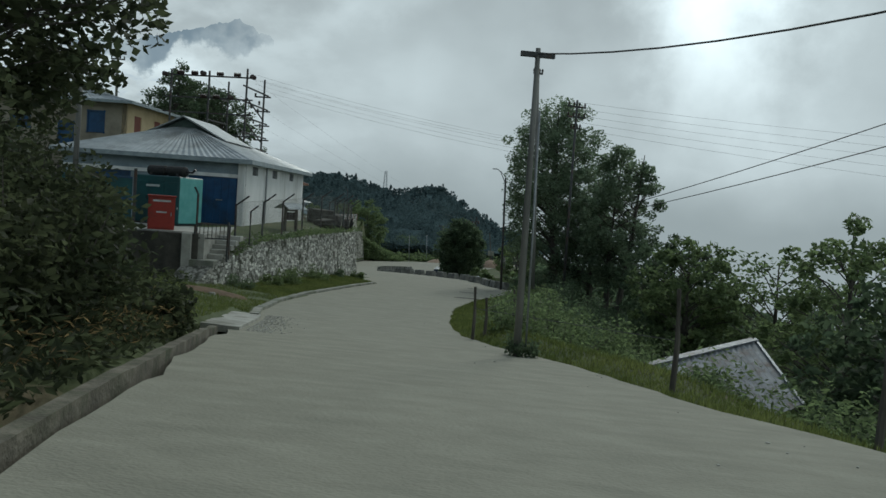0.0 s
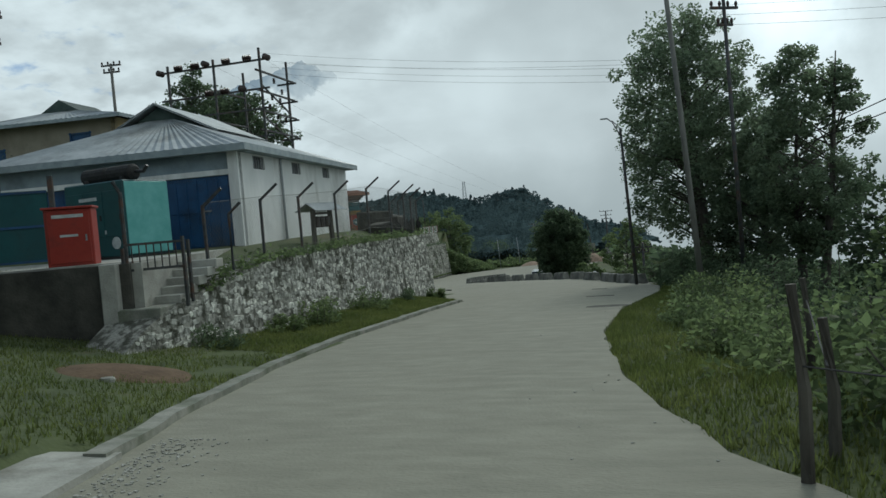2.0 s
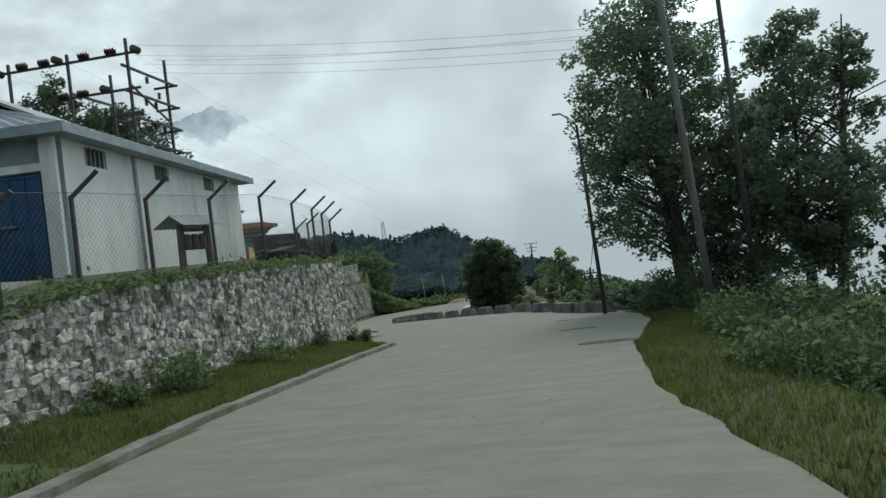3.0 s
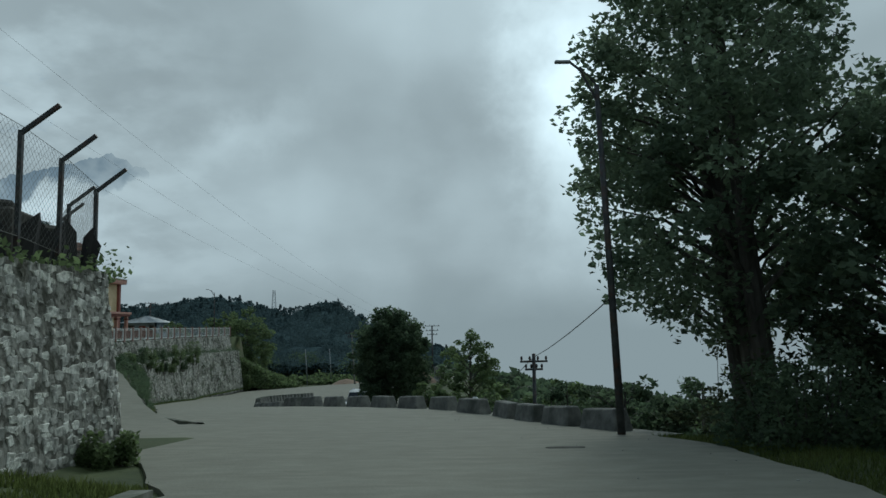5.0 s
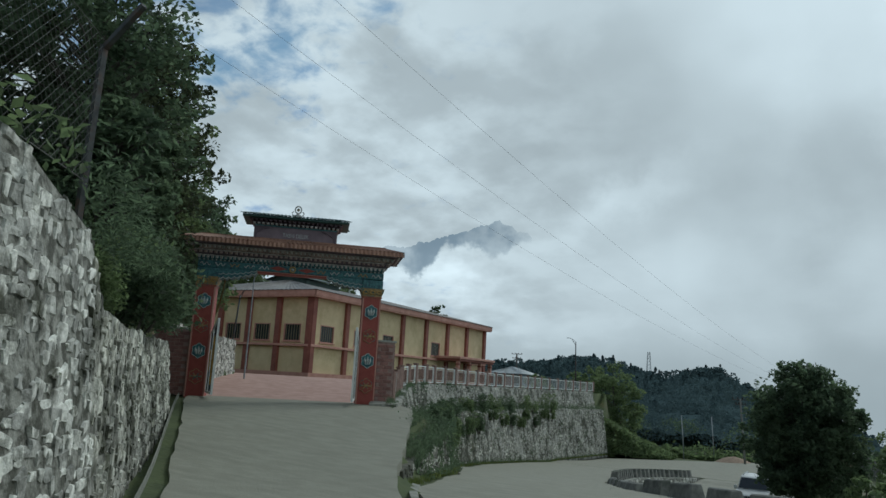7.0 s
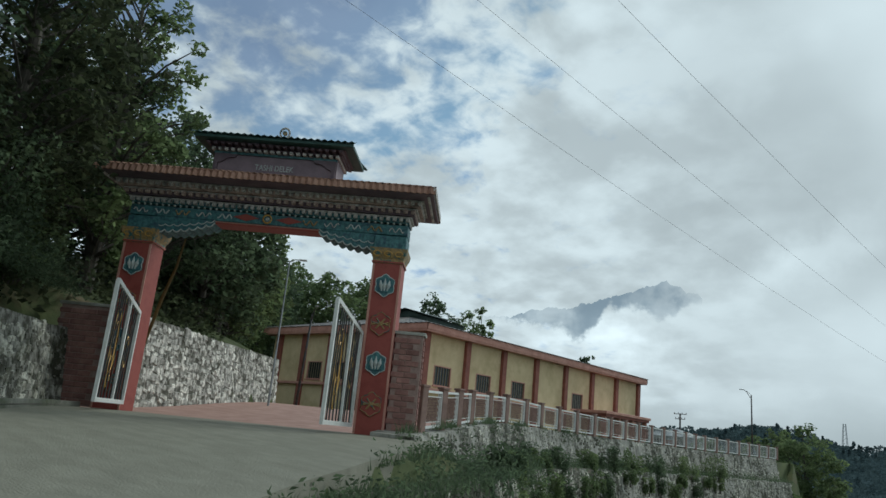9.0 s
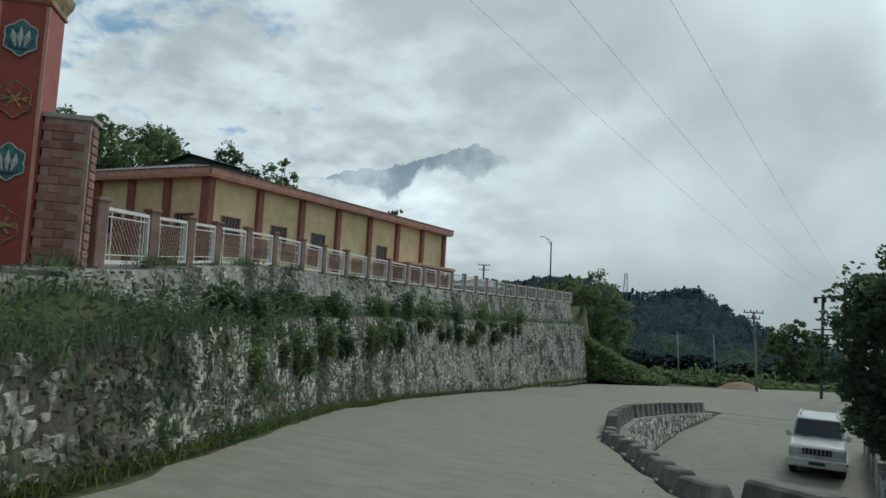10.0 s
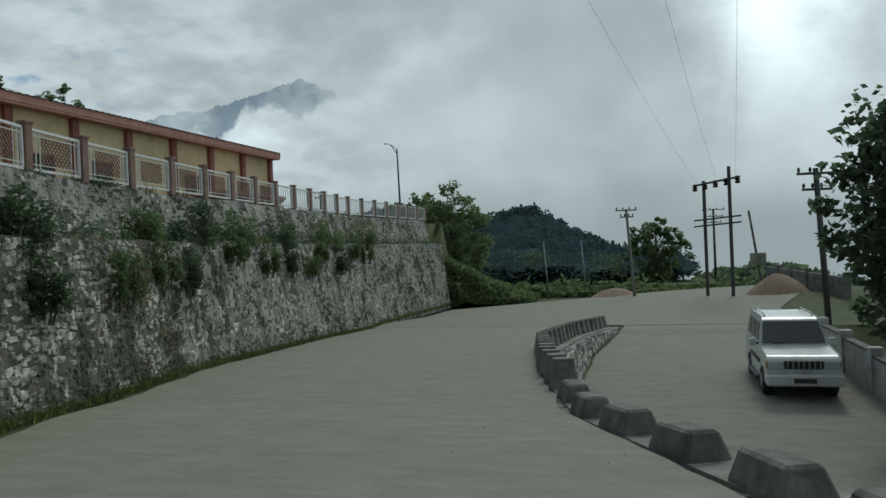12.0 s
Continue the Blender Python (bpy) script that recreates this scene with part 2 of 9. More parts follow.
MAT = dict(
    road=material("road_concrete", (0.222, 0.219, 0.172), (0.272, 0.267, 0.211), 2.4, 0.88, 0.5, 30, c3=(0.196, 0.194, 0.152), s3=2.0, lo3=0.47, hi3=0.75, stretch=(0.75, 1.3, 1), stretch3=(0.55, 1.3, 1)),
    slab=material("slab_concrete", (0.28, 0.28, 0.25), (0.42, 0.42, 0.38), 2.0, 0.9, 0.4, 25, c3=(0.15, 0.15, 0.12), s3=0.9),
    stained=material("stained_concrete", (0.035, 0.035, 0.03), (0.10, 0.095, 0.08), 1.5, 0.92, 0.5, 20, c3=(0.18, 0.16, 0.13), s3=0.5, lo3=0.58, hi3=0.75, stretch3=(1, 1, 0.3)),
    kerb=material("kerb_concrete", (0.16, 0.17, 0.14), (0.30, 0.30, 0.26), 3.0, 0.92, 0.5, 20, c3=(0.08, 0.10, 0.05), s3=0.8),
    block=material("block_concrete", (0.11, 0.113, 0.10), (0.23, 0.23, 0.205), 3.0, 0.9, 0.4, 24, c3=(0.06, 0.068, 0.055), s3=1.4),
    block_black=material("block_black_paint", (0.035, 0.037, 0.035), (0.08, 0.08, 0.075), 5.0, 0.8, 0.3, 20),
    block_white=material("block_white_paint", (0.40, 0.41, 0.38), (0.58, 0.58, 0.54), 4.0, 0.8, 0.3, 20, c3=(0.2, 0.2, 0.18), s3=2.0),
    drain=material("drain_dark", (0.05, 0.05, 0.04), (0.12, 0.12, 0.10), 3.0, 0.95, 0.4),
    ground=material("ground_soil_grass", (0.045, 0.062, 0.022), (0.082, 0.104, 0.036), 1.2, 0.95, 0.8, 9, c3=(0.12, 0.09, 0.052), s3=0.25, lo3=0.56, hi3=0.7),
    grass=leafy("grass_blade", (0.058, 0.08, 0.024), (0.108, 0.126, 0.042), 0.4, 0.8),
    soil=material("bare_soil", (0.085, 0.052, 0.028), (0.145, 0.095, 0.055), 3.0, 0.95, 0.7, 14),
    sand=material("loose_sand", (0.24, 0.17, 0.12), (0.34, 0.25, 0.18), 4.0, 0.97, 0.8, 30),
    mortar=material("wall_mortar", (0.085, 0.084, 0.068), (0.31, 0.308, 0.272), 6.0, 0.95, 0.9, 16, c3=(0.055, 0.057, 0.04), s3=1.7, lo3=0.50, hi3=0.63, stretch3=(1.3, 1.3, 0.8), lo=0.42, hi=0.56),
    stone=material("wall_stone", (0.33, 0.33, 0.295), (0.68, 0.675, 0.62), 7.0, 0.9, 0.8, 18, c3=(0.07, 0.072, 0.05), s3=1.7, lo3=0.52, hi3=0.64, rand=0.4, stretch3=(1.3, 1.3, 0.8), lo=0.42, hi=0.56),
    mossy=material("mossy_stone", (0.19, 0.188, 0.15), (0.52, 0.515, 0.45), 6.0, 0.92, 0.9, 18, c3=(0.05, 0.053, 0.033), s3=0.7, lo3=0.47, hi3=0.58, rand=0.45, stretch3=(1.0, 1.0, 1.1), lo=0.43, hi=0.56),
    mossy_core=material("mossy_mortar", (0.045, 0.046, 0.032), (0.15, 0.147, 0.115), 3.0, 0.95, 0.9, 16, c3=(0.15, 0.105, 0.065), s3=0.45, lo3=0.58, hi3=0.70),
    old_kerb=material("old_brown_concrete", (0.085, 0.078, 0.058), (0.19, 0.175, 0.135), 3.0, 0.95, 0.6, 20, c3=(0.05, 0.06, 0.03), s3=0.9, lo3=0.48, hi3=0.62),
    plaster=material("stained_plaster", (0.20, 0.20, 0.175), (0.40, 0.40, 0.36), 2.2, 0.93, 0.8, 14, c3=(0.05, 0.054, 0.036), s3=0.8, lo3=0.48, hi3=0.60, stretch3=(1.5, 1.5, 0.45)),
    white=material("white_render", (0.70, 0.72, 0.71), (0.83, 0.84, 0.83), 1.2, 0.85, 0.15, 20, c3=(0.42, 0.43, 0.40), s3=0.5, lo3=0.55, hi3=0.75, stretch=(1, 1, 0.3)),
    # shed front's shade is set into this blue render; the far house shares it
    shed_front=material("shaded_blue_render", (0.21, 0.27, 0.31), (0.30, 0.37, 0.41), 1.0, 0.85, 0.15, 20, c3=(0.15, 0.18, 0.19), s3=0.6),
    roof=material("corrugated_zinc", (0.30, 0.33, 0.34), (0.44, 0.47, 0.48), 1.5, 0.5, 0.1, 20, metal=0.35, c3=(0.20, 0.21, 0.20), s3=0.7, stretch=(1, 1, 1)),
    hall_roof=material("hall_roof_sheet", (0.16, 0.145, 0.13), (0.27, 0.25, 0.225), 1.5, 0.55, 0.1, 20, metal=0.15, c3=(0.12, 0.10, 0.085), s3=0.7),
    rust_roof=material("weathered_sheet", (0.13, 0.145, 0.16), (0.27, 0.29, 0.31), 3.0, 0.6, 0.2, 20, metal=0.2, c3=(0.09, 0.065, 0.05), s3=1.8),
    fascia=material("fascia_board", (0.22, 0.27, 0.29), (0.32, 0.37, 0.39), 3.0, 0.7, 0.1),
    gable=material("gable_green", (0.03, 0.055, 0.05), (0.06, 0.09, 0.08), 3.0, 0.7, 0.1),
    blue=material("blue_paint", (0.012, 0.055, 0.14), (0.02, 0.085, 0.20), 2.0, 0.5, 0.1, 20, c3=(0.02, 0.04, 0.07), s3=1.1),
    teal=material("teal_paint", (0.006, 0.055, 0.062), (0.010, 0.085, 0.092), 2.0, 0.45, 0.08, c3=(0.012, 0.05, 0.055), s3=1.0),
    teal_light=material("teal_paint_faded", (0.10, 0.36, 0.34), (0.16, 0.46, 0.44), 2.0, 0.5, 0.08),
    red=material("red_paint", (0.24, 0.02, 0.012), (0.34, 0.035, 0.02), 2.0, 0.45, 0.08, c3=(0.14, 0.02, 0.015), s3=2.0),
    steel=material("painted_steel", (0.035, 0.04, 0.042), (0.08, 0.085, 0.085), 6.0, 0.6, 0.15, metal=0.3, c3=(0.10, 0.05, 0.03), s3=4.0),
    galv=material("galvanised_steel", (0.22, 0.24, 0.25), (0.34, 0.36, 0.37), 5.0, 0.45, 0.1, metal=0.6),
    pole=material("weathered_pole", (0.12, 0.12, 0.11), (0.22, 0.22, 0.20), 4.0, 0.8, 0.3, stretch=(1, 1, 0.15)),
    wire=material("black_cable", (0.02, 0.02, 0.02), (0.035, 0.035, 0.035), 5.0, 0.6, 0),
    insulator=material("glazed_insulator", (0.03, 0.02, 0.018), (0.06, 0.04, 0.035), 5.0, 0.25, 0),
    bark=material("bark", (0.05, 0.045, 0.038), (0.13, 0.12, 0.10), 6.0, 0.95, 0.8, 12, stretch=(1, 1, 0.25)),
    leaf=leafy("leaf_green", (0.07, 0.10, 0.05), (0.13, 0.17, 0.075)),
    leaf_light=leafy("leaf_light_green", (0.09, 0.14, 0.045), (0.16, 0.21, 0.07)),
    leaf_dark=leafy("leaf_dark_green", (0.05, 0.075, 0.046), (0.09, 0.122, 0.068)),
    # the far hill's blue haze is mixed into this leaf colour
    hazy_leaf=leafy("hazy_tree_leaf", (0.070, 0.106, 0.112), (0.098, 0.138, 0.140), 0.12, thru=0.12),
    # paler, greyer leaf copy; the haze over these trees is in its colour
    leaf_road_hazy=leafy("roadside_leaf_hazy", (0.095, 0.132, 0.086), (0.155, 0.196, 0.124)),
    # darker leaf copy; shade of overhung banks and thickets is in its colour
    leaf_shaded=leafy("leaf_shaded_green", (0.028, 0.038, 0.022), (0.06, 0.07, 0.036)),
    # needle colour with the far hill's blue haze mixed in; underwood uses it too
    hazy_pine=leafy("hazy_pine_needles", (0.058, 0.090, 0.098), (0.082, 0.118, 0.122), 0.12, thru=0.12),
    dry=leafy("dry_stalks", (0.11, 0.082, 0.04), (0.19, 0.145, 0.07)),
    cream=material("cream_paint", (0.58, 0.46, 0.27), (0.68, 0.55, 0.34), 0.8, 0.8, 0.08, 20, c3=(0.48, 0.37, 0.20), s3=0.5),
    maroon=material("maroon_paint", (0.19, 0.06, 0.045), (0.26, 0.09, 0.065), 1.5, 0.7, 0.08),
    pink=material("pink_trim_paint", (0.42, 0.205, 0.16), (0.54, 0.29, 0.23), 1.5, 0.7, 0.08),
    floor=material("pink_paving", (0.36, 0.21, 0.17), (0.46, 0.29, 0.24), 2.0, 0.85, 0.2),
    brick=material("brick_face", (0.21, 0.105, 0.09), (0.32, 0.175, 0.15), 5.0, 0.9, 0.4, 30, rand=0.2),
    brick_joint=material("brick_mortar", (0.25, 0.17, 0.15), (0.36, 0.26, 0.23), 6.0, 0.95, 0.3),
    glass=material("window_glass_dark", (0.014, 0.02, 0.025), (0.026, 0.033, 0.04), 1.0, 0.2, 0),
    shutter=material("window_slat", (0.16, 0.13, 0.07), (0.24, 0.20, 0.12), 3.0, 0.6, 0.1),
    car=material("white_car_paint", (0.62, 0.63, 0.61), (0.70, 0.71, 0.69), 1.0, 0.25, 0, c3=(0.50, 0.50, 0.47), s3=1.5),
    rubber=material("tyre_rubber", (0.018, 0.018, 0.018), (0.035, 0.035, 0.033), 6.0, 0.85, 0.2),
    black=material("black_plastic", (0.015, 0.015, 0.016), (0.03, 0.03, 0.03), 5.0, 0.5, 0.05),
    lens=material("lamp_lens", (0.5, 0.52, 0.52), (0.65, 0.66, 0.66), 5.0, 0.1, 0),
    gold=material("gold_paint", (0.42, 0.24, 0.05), (0.58, 0.36, 0.10), 6.0, 0.45, 0.15, metal=0.3),
    capital=material("carved_capital", (0.22, 0.15, 0.07), (0.40, 0.27, 0.11), 14.0, 0.6, 0.6, 14, c3=(0.05, 0.14, 0.14), s3=9.0, lo3=0.5, hi3=0.6),
    turq=material("turquoise_paint", (0.03, 0.10, 0.115), (0.09, 0.24, 0.25), 12.0, 0.6, 0.5, 16, c3=(0.03, 0.05, 0.10), s3=8.0),
    pale=material("pale_ornament", (0.36, 0.40, 0.40), (0.55, 0.58, 0.56), 8.0, 0.6, 0.2),
    dentil=material("carved_dentil", (0.42, 0.40, 0.38), (0.66, 0.62, 0.58), 9.0, 0.7, 0.4, 20, c3=(0.13, 0.16, 0.16), s3=4.0),
    gatered=material("gate_red_paint", (0.25, 0.05, 0.04), (0.36, 0.085, 0.065), 2.0, 0.65, 0.1, c3=(0.22, 0.04, 0.035), s3=2.0),
    gateroof=material("gate_roof_sheet", (0.27, 0.14, 0.09), (0.38, 0.215, 0.15), 4.0, 0.6, 0.15, c3=(0.22, 0.11, 0.08), s3=1.5),
    blush=material("carved_blush", (0.36, 0.26, 0.22), (0.54, 0.42, 0.37), 9.0, 0.7, 0.4, 20, c3=(0.14, 0.11, 0.10), s3=4.0),
    mauve=material("mauve_panel", (0.17, 0.125, 0.15), (0.24, 0.18, 0.21), 3.0, 0.6, 0.05),
    gategreen=material("gate_top_green", (0.02, 0.06, 0.055), (0.04, 0.10, 0.09), 4.0, 0.55, 0.1),
    plaque=material("plaque_purple", (0.10, 0.07, 0.09), (0.15, 0.11, 0.13), 3.0, 0.6, 0.05),
    paintwhite=material("white_metal_paint", (0.60, 0.62, 0.60), (0.74, 0.75, 0.73), 6.0, 0.5, 0.05),
    railpink=material("rail_post_paint", (0.22, 0.14, 0.115), (0.32, 0.21, 0.175), 3.0, 0.8, 0.15),
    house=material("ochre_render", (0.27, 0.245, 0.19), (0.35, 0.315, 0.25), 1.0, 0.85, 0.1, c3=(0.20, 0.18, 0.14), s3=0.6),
)

# ---- mesh helpers ----


class Shape:
    """Collects vertices and faces of one mesh."""

    def __init__(self):
        self.v, self.f = [], []

    def add(self, verts, faces):
        k = len(self.v)
        self.v += [tuple(p) for p in verts]
        self.f += [tuple(i + k for i in f) for f in faces]
        return self

    def box(self, c, s, rz=0.0, m=None):
        x, y, z = (0.5 * a for a in s)
        pts = [Vector((i * x, j * y, k * z)) for k in (-1, 1) for j in (-1, 1) for i in (-1, 1)]
        t = m if m is not None else Matrix.Translation(c) @ Matrix.Rotation(rz, 4, "Z")
        return self.add([t @ p for p in pts], [(0, 2, 3, 1), (4, 5, 7, 6), (0, 1, 5, 4), (2, 6, 7, 3), (0, 4, 6, 2), (1, 3, 7, 5)])

    def beam(self, p, q, w, h, up=(0, 0, 1)):
        p, q = Vector(p), Vector(q)
        d = (q - p).normalized()
        a = d.cross(Vector(up))
        if a.length < 1e-3:
            a = d.cross(Vector((1, 0, 0)))
        a.normalize()
        b = a.cross(d)
        pts = [e + a * (i * w / 2) + b * (j * h / 2) for e in (p, q) for j in (-1, 1) for i in (-1, 1)]
        return self.add(pts, [(0, 2, 3, 1), (4, 5, 7, 6), (0, 1, 5, 4), (2, 6, 7, 3), (0, 4, 6, 2), (1, 3, 7, 5)])

    def tube(self, pts, radii, n=8, cap=True):
        pts = [Vector(p) for p in pts]
        rings = []
        for i, p in enumerate(pts):
            d = (pts[min(i + 1, len(pts) - 1)] - pts[max(i - 1, 0)]).normalized()
            a = d.cross(Vector((0, 0, 1)))
            if a.length < 0.05:
                a = d.cross(Vector((0, 1, 0)))
            a.normalize()
            b = a.cross(d)
            r = radii[i] if hasattr(radii, "__len__") else radii
            rings.append([p + r * (math.cos(t) * a + math.sin(t) * b) for t in (2 * math.pi * k / n for k in range(n))])
        faces = [(i * n + k, (i + 1) * n + k, (i + 1) * n + (k + 1) % n, i * n + (k + 1) % n) for i in range(len(pts) - 1) for k in range(n)]
        if cap:
            faces += [tuple(range(n)), tuple(range((len(pts) - 1) * n + n - 1, (len(pts) - 1) * n - 1, -1))]
        return self.add([p for r in rings for p in r], faces)

    def prism(self, poly, z0, z1):
        """An upright prism over a plan polygon, counter-clockwise."""
        n = len(poly)
        vs = [(x, y, z0) for x, y in poly] + [(x, y, z1) for x, y in poly]
        return self.add(vs, [tuple(range(n - 1, -1, -1)), tuple(range(n, 2 * n))] + [(i, (i + 1) % n, n + (i + 1) % n, n + i) for i in range(n)])

    def loft(self, rows, close=False):
        """Rows of points of equal length, joined by quads."""
        n = len(rows[0])
        w = n if close else n - 1
        return self.add([p for r in rows for p in r], [(i * n + k, i * n + (k + 1) % n, (i + 1) * n + (k + 1) % n, (i + 1) * n + k) for i in range(len(rows) - 1) for k in range(w)])

    def disc(self, c, axis, r, h, n=20, hub=0.0):
        c, axis = Vector(c), Vector(axis).normalized()
        return self.tube([c - axis * h / 2, c + axis * h / 2], r, n)

    def moved(self, m):
        self.v = [tuple(m @ Vector(p)) for p in self.v]
        return self

    def mesh(self, name, mat, bevel=0.0, smooth=False):
        me = bpy.data.meshes.new(name)
        me.from_pydata(self.v, [], self.f)
        bm = bmesh.new()
        bm.from_mesh(me)
        if bevel:
            bmesh.ops.remove_doubles(bm, verts=bm.verts, dist=1e-5)
            bmesh.ops.bevel(bm, geom=list(bm.edges), offset=bevel, segments=1, affect="EDGES", clamp_overlap=True)
        if len(bm.faces) < 60000:
            bmesh.ops.recalc_face_normals(bm, faces=bm.faces)
        bm.to_mesh(me)
        bm.free()
        if smooth:
            me.shade_smooth()
        me.materials.append(MAT[mat])
        return me


def thing(name, label, category, at=None, group="", kind="", shape=None, mat=None, bevel=0.0, smooth=False):
    """A top-level thing: an Empty, or one mesh where a shape is given."""
    ob = new(name, shape.mesh(name, mat, bevel, smooth) if shape else None)
    if at is not None:
        ob.matrix_basis = at
    return tagged(ob, label, category, group, kind)


def part(name, shape, mat, parent, label="", bevel=0.0, smooth=False):
    ob = new(name, shape if isinstance(shape, bpy.types.Mesh) else shape.mesh(name, mat, bevel, smooth))
    ob.parent = parent
    return tagged(ob, label) if label else ob


def structure(name, shape, mat, label="", category="", bevel=0.0, smooth=False, kind="structure"):
    return tagged(new(name, shape.mesh(name, mat, bevel, smooth)), label, category, "", kind)


# ---- plan: heights and edges ----
ROAD_Y = (-80, -50, -35.4, -29.2, -22.9, -16.4, -11.9, 0, 5.9, 10.2, 19.3, 23.2, 28.2, 33, 35.4, 46, 72, 91, 140)
ROAD_Z = (4.4, 2.65, 1.66, 1.15, 0.41, -0.31, -0.69, -1.30, -1.67, -1.95, -2.61, -2.76, -3.14, -3.56, -3.80, -4.90, -6.72, -7.17, -8.2)
LEFT_Y = (-80, -50, -32, -28.8, -23.9, -18.5, -15.2, -11.2, -7, -2, 5)
LEFT_X = (25, 11.5, 4.3, 3.3, 1.6, 0.0, -1.2, -2.2, -2.6, -2.6, -2.7)
RIGHT_Y = (-80, -50, -31, -28.2, -26.7, -24.9, -21.9, -19.5, -17, -14, -10.5, -7, -2, 1, 5, 9.5, 12, 16.2, 20, 24, 28, 32, 36, 41.6, 45.5, 50.8, 57, 64, 71)
RIGHT_X = (33, 19, 11.3, 10, 9.05, 8.4, 7.3, 5.8, 4.8, 4.1, 3.6, 3.3, 3.5, 4.0, 4.6, 4.8, 4.3, 2.8, 1.8, -0.3, -3, -6, -9.1, -11.1, -12.6, -13.7, -14.6, -14.4, -13.5)
WALL2 = ((-10.3, 23.2), (-11.6, 26.5), (-13.2, 30.6), (-14.5, 33.4), (-16.45, 37.1), (-19.7, 43.5), (-22.1, 51), (-24.3, 63), (-25.9, 76), (-25.9, 91.5))
WALL1 = ((-5.2, -11.2), (-5.1, -10.4), (-5.0, -8.4), (-4.95, -4), (-4.95, 0), (-4.95, 4), (-5.08, 8), (-5.04, 9.5), (-5.45, 10.2), (-5.85, 10.8), (-6.75, 12.3), (-7.85, 13.7))
GATE_C, GATE_U = Vector((-20.42, 30.66, -1.5)), Vector((0.781, 0.625, 0)).normalized()
GATE_N = Vector((GATE_U.y, -GATE_U.x, 0))           # towards the road


def road_z(y):
    return float(np.interp(y, ROAD_Y, ROAD_Z))


def junction_z(x, y):
    """The open junction, higher towards the valley side."""
    return road_z(y) + 0.045 * (min(max(x, -26.0), 3.0) + 18) * smooth01((y - 72) / 14)


def lower_z(y):
    return float(np.interp(y, (-20, 20, 40, 50, 60, 72, 80), (-12.5, -9.8, -7.9, -7.35, -7.0, -6.74, -6.95)))


def smooth01(t):
    t = min(max(t, 0.0), 1.0)
    return t * t * (3 - 2 * t)


def along(poly, x, y):
    """Signed distance of a plan point to a polyline (positive on its left), and the length along it."""
    best, total = (1e9, 0.0), 0.0
    for (ax, ay), (bx, by) in zip(poly, poly[1:]):
        dx, dy = bx - ax, by - ay
        n = math.hypot(dx, dy)
        t = min(max(((x - ax) * dx + (y - ay) * dy) / (n * n), 0), 1)
        px, py = x - ax - t * dx, y - ay - t * dy
        d = math.hypot(px, py)
        if d < abs(best[0]):
            best = (math.copysign(d, dx * py - dy * px), total + t * n)
        total += n
    return best


BANK = ((-7.85, 13.7), (-11.8, 17.3), (-17.5, 23.0), (-23.9, 28.2))   # foot of the wall beside the gate road
COURT_LEFT = ((-24.6, 28.9), (-28.5, 34.4), (-32.2, 40.2), (-42.0, 43.5), (-72.0, 52.0), (-110.0, 58.0))
GATE_EDGE = ((-7.4, 18.5), (-9.6, 21.6), (-12.6, 27), (-15.2, 31.5), (-17.6, 34.3))


def ramp_z(x, y):
    """The drive from the road up to the gate."""
    s = ((x + 6.5) * -0.70 + (y - 17.0) * 0.71) / 19.0
    return road_z(min(y, 20)) * (1 - smooth01(s)) - 1.52 * smooth01(s)


def plaza_z(x, y):
    s = -((x - GATE_C.x) * GATE_N.x + (y - GATE_C.y) * GATE_N.y)
    return -1.52 + 0.85 * smooth01(s / 16.0)


def hill_top(x):
    """Tops of the trees along the crest of the far wooded hill."""
    return float(np.interp(x, (-260, -200, -152, -138, -115, -99, -84, -70, -60, -46, -32, -20, 6, 30, 100, 400), (8, 14, 15.5, 18.4, 18.4, 12, 11.5, 15, 14, 5.0, -1.5, -7.5, -14, -22, -50, -160)))


def canopy_z(x, y):
    """Tops of the woods on the slope from the junction up to the crest, drawn together towards the road."""
    t = min(max((y - 112) / 288, 0.0), 1.0)
    crest = hill_top(-11 + (x + 11) * 365 / max(y - 35, 60.0))
    return -4.6 * (1 - t ** 1.2) + crest * t ** 1.2 - 0.12 * max(0.0, y - 400) + (0.6 + t) * noise.noise((x * 0.06, y * 0.06, 4))


def far_z(x, y):
    """The ground beyond the junction: a wooded hill, falling away towards the valley."""
    t = smooth01((y - 108) / 60)
    near = -7.3 - 0.30 * max(0.0, x - 2)
    return near * (1 - t) + (canopy_z(x, y) - 4.5 - 5.0 * smooth01((y - 150) / 150)) * t - 0.28 * max(0.0, y - 420)


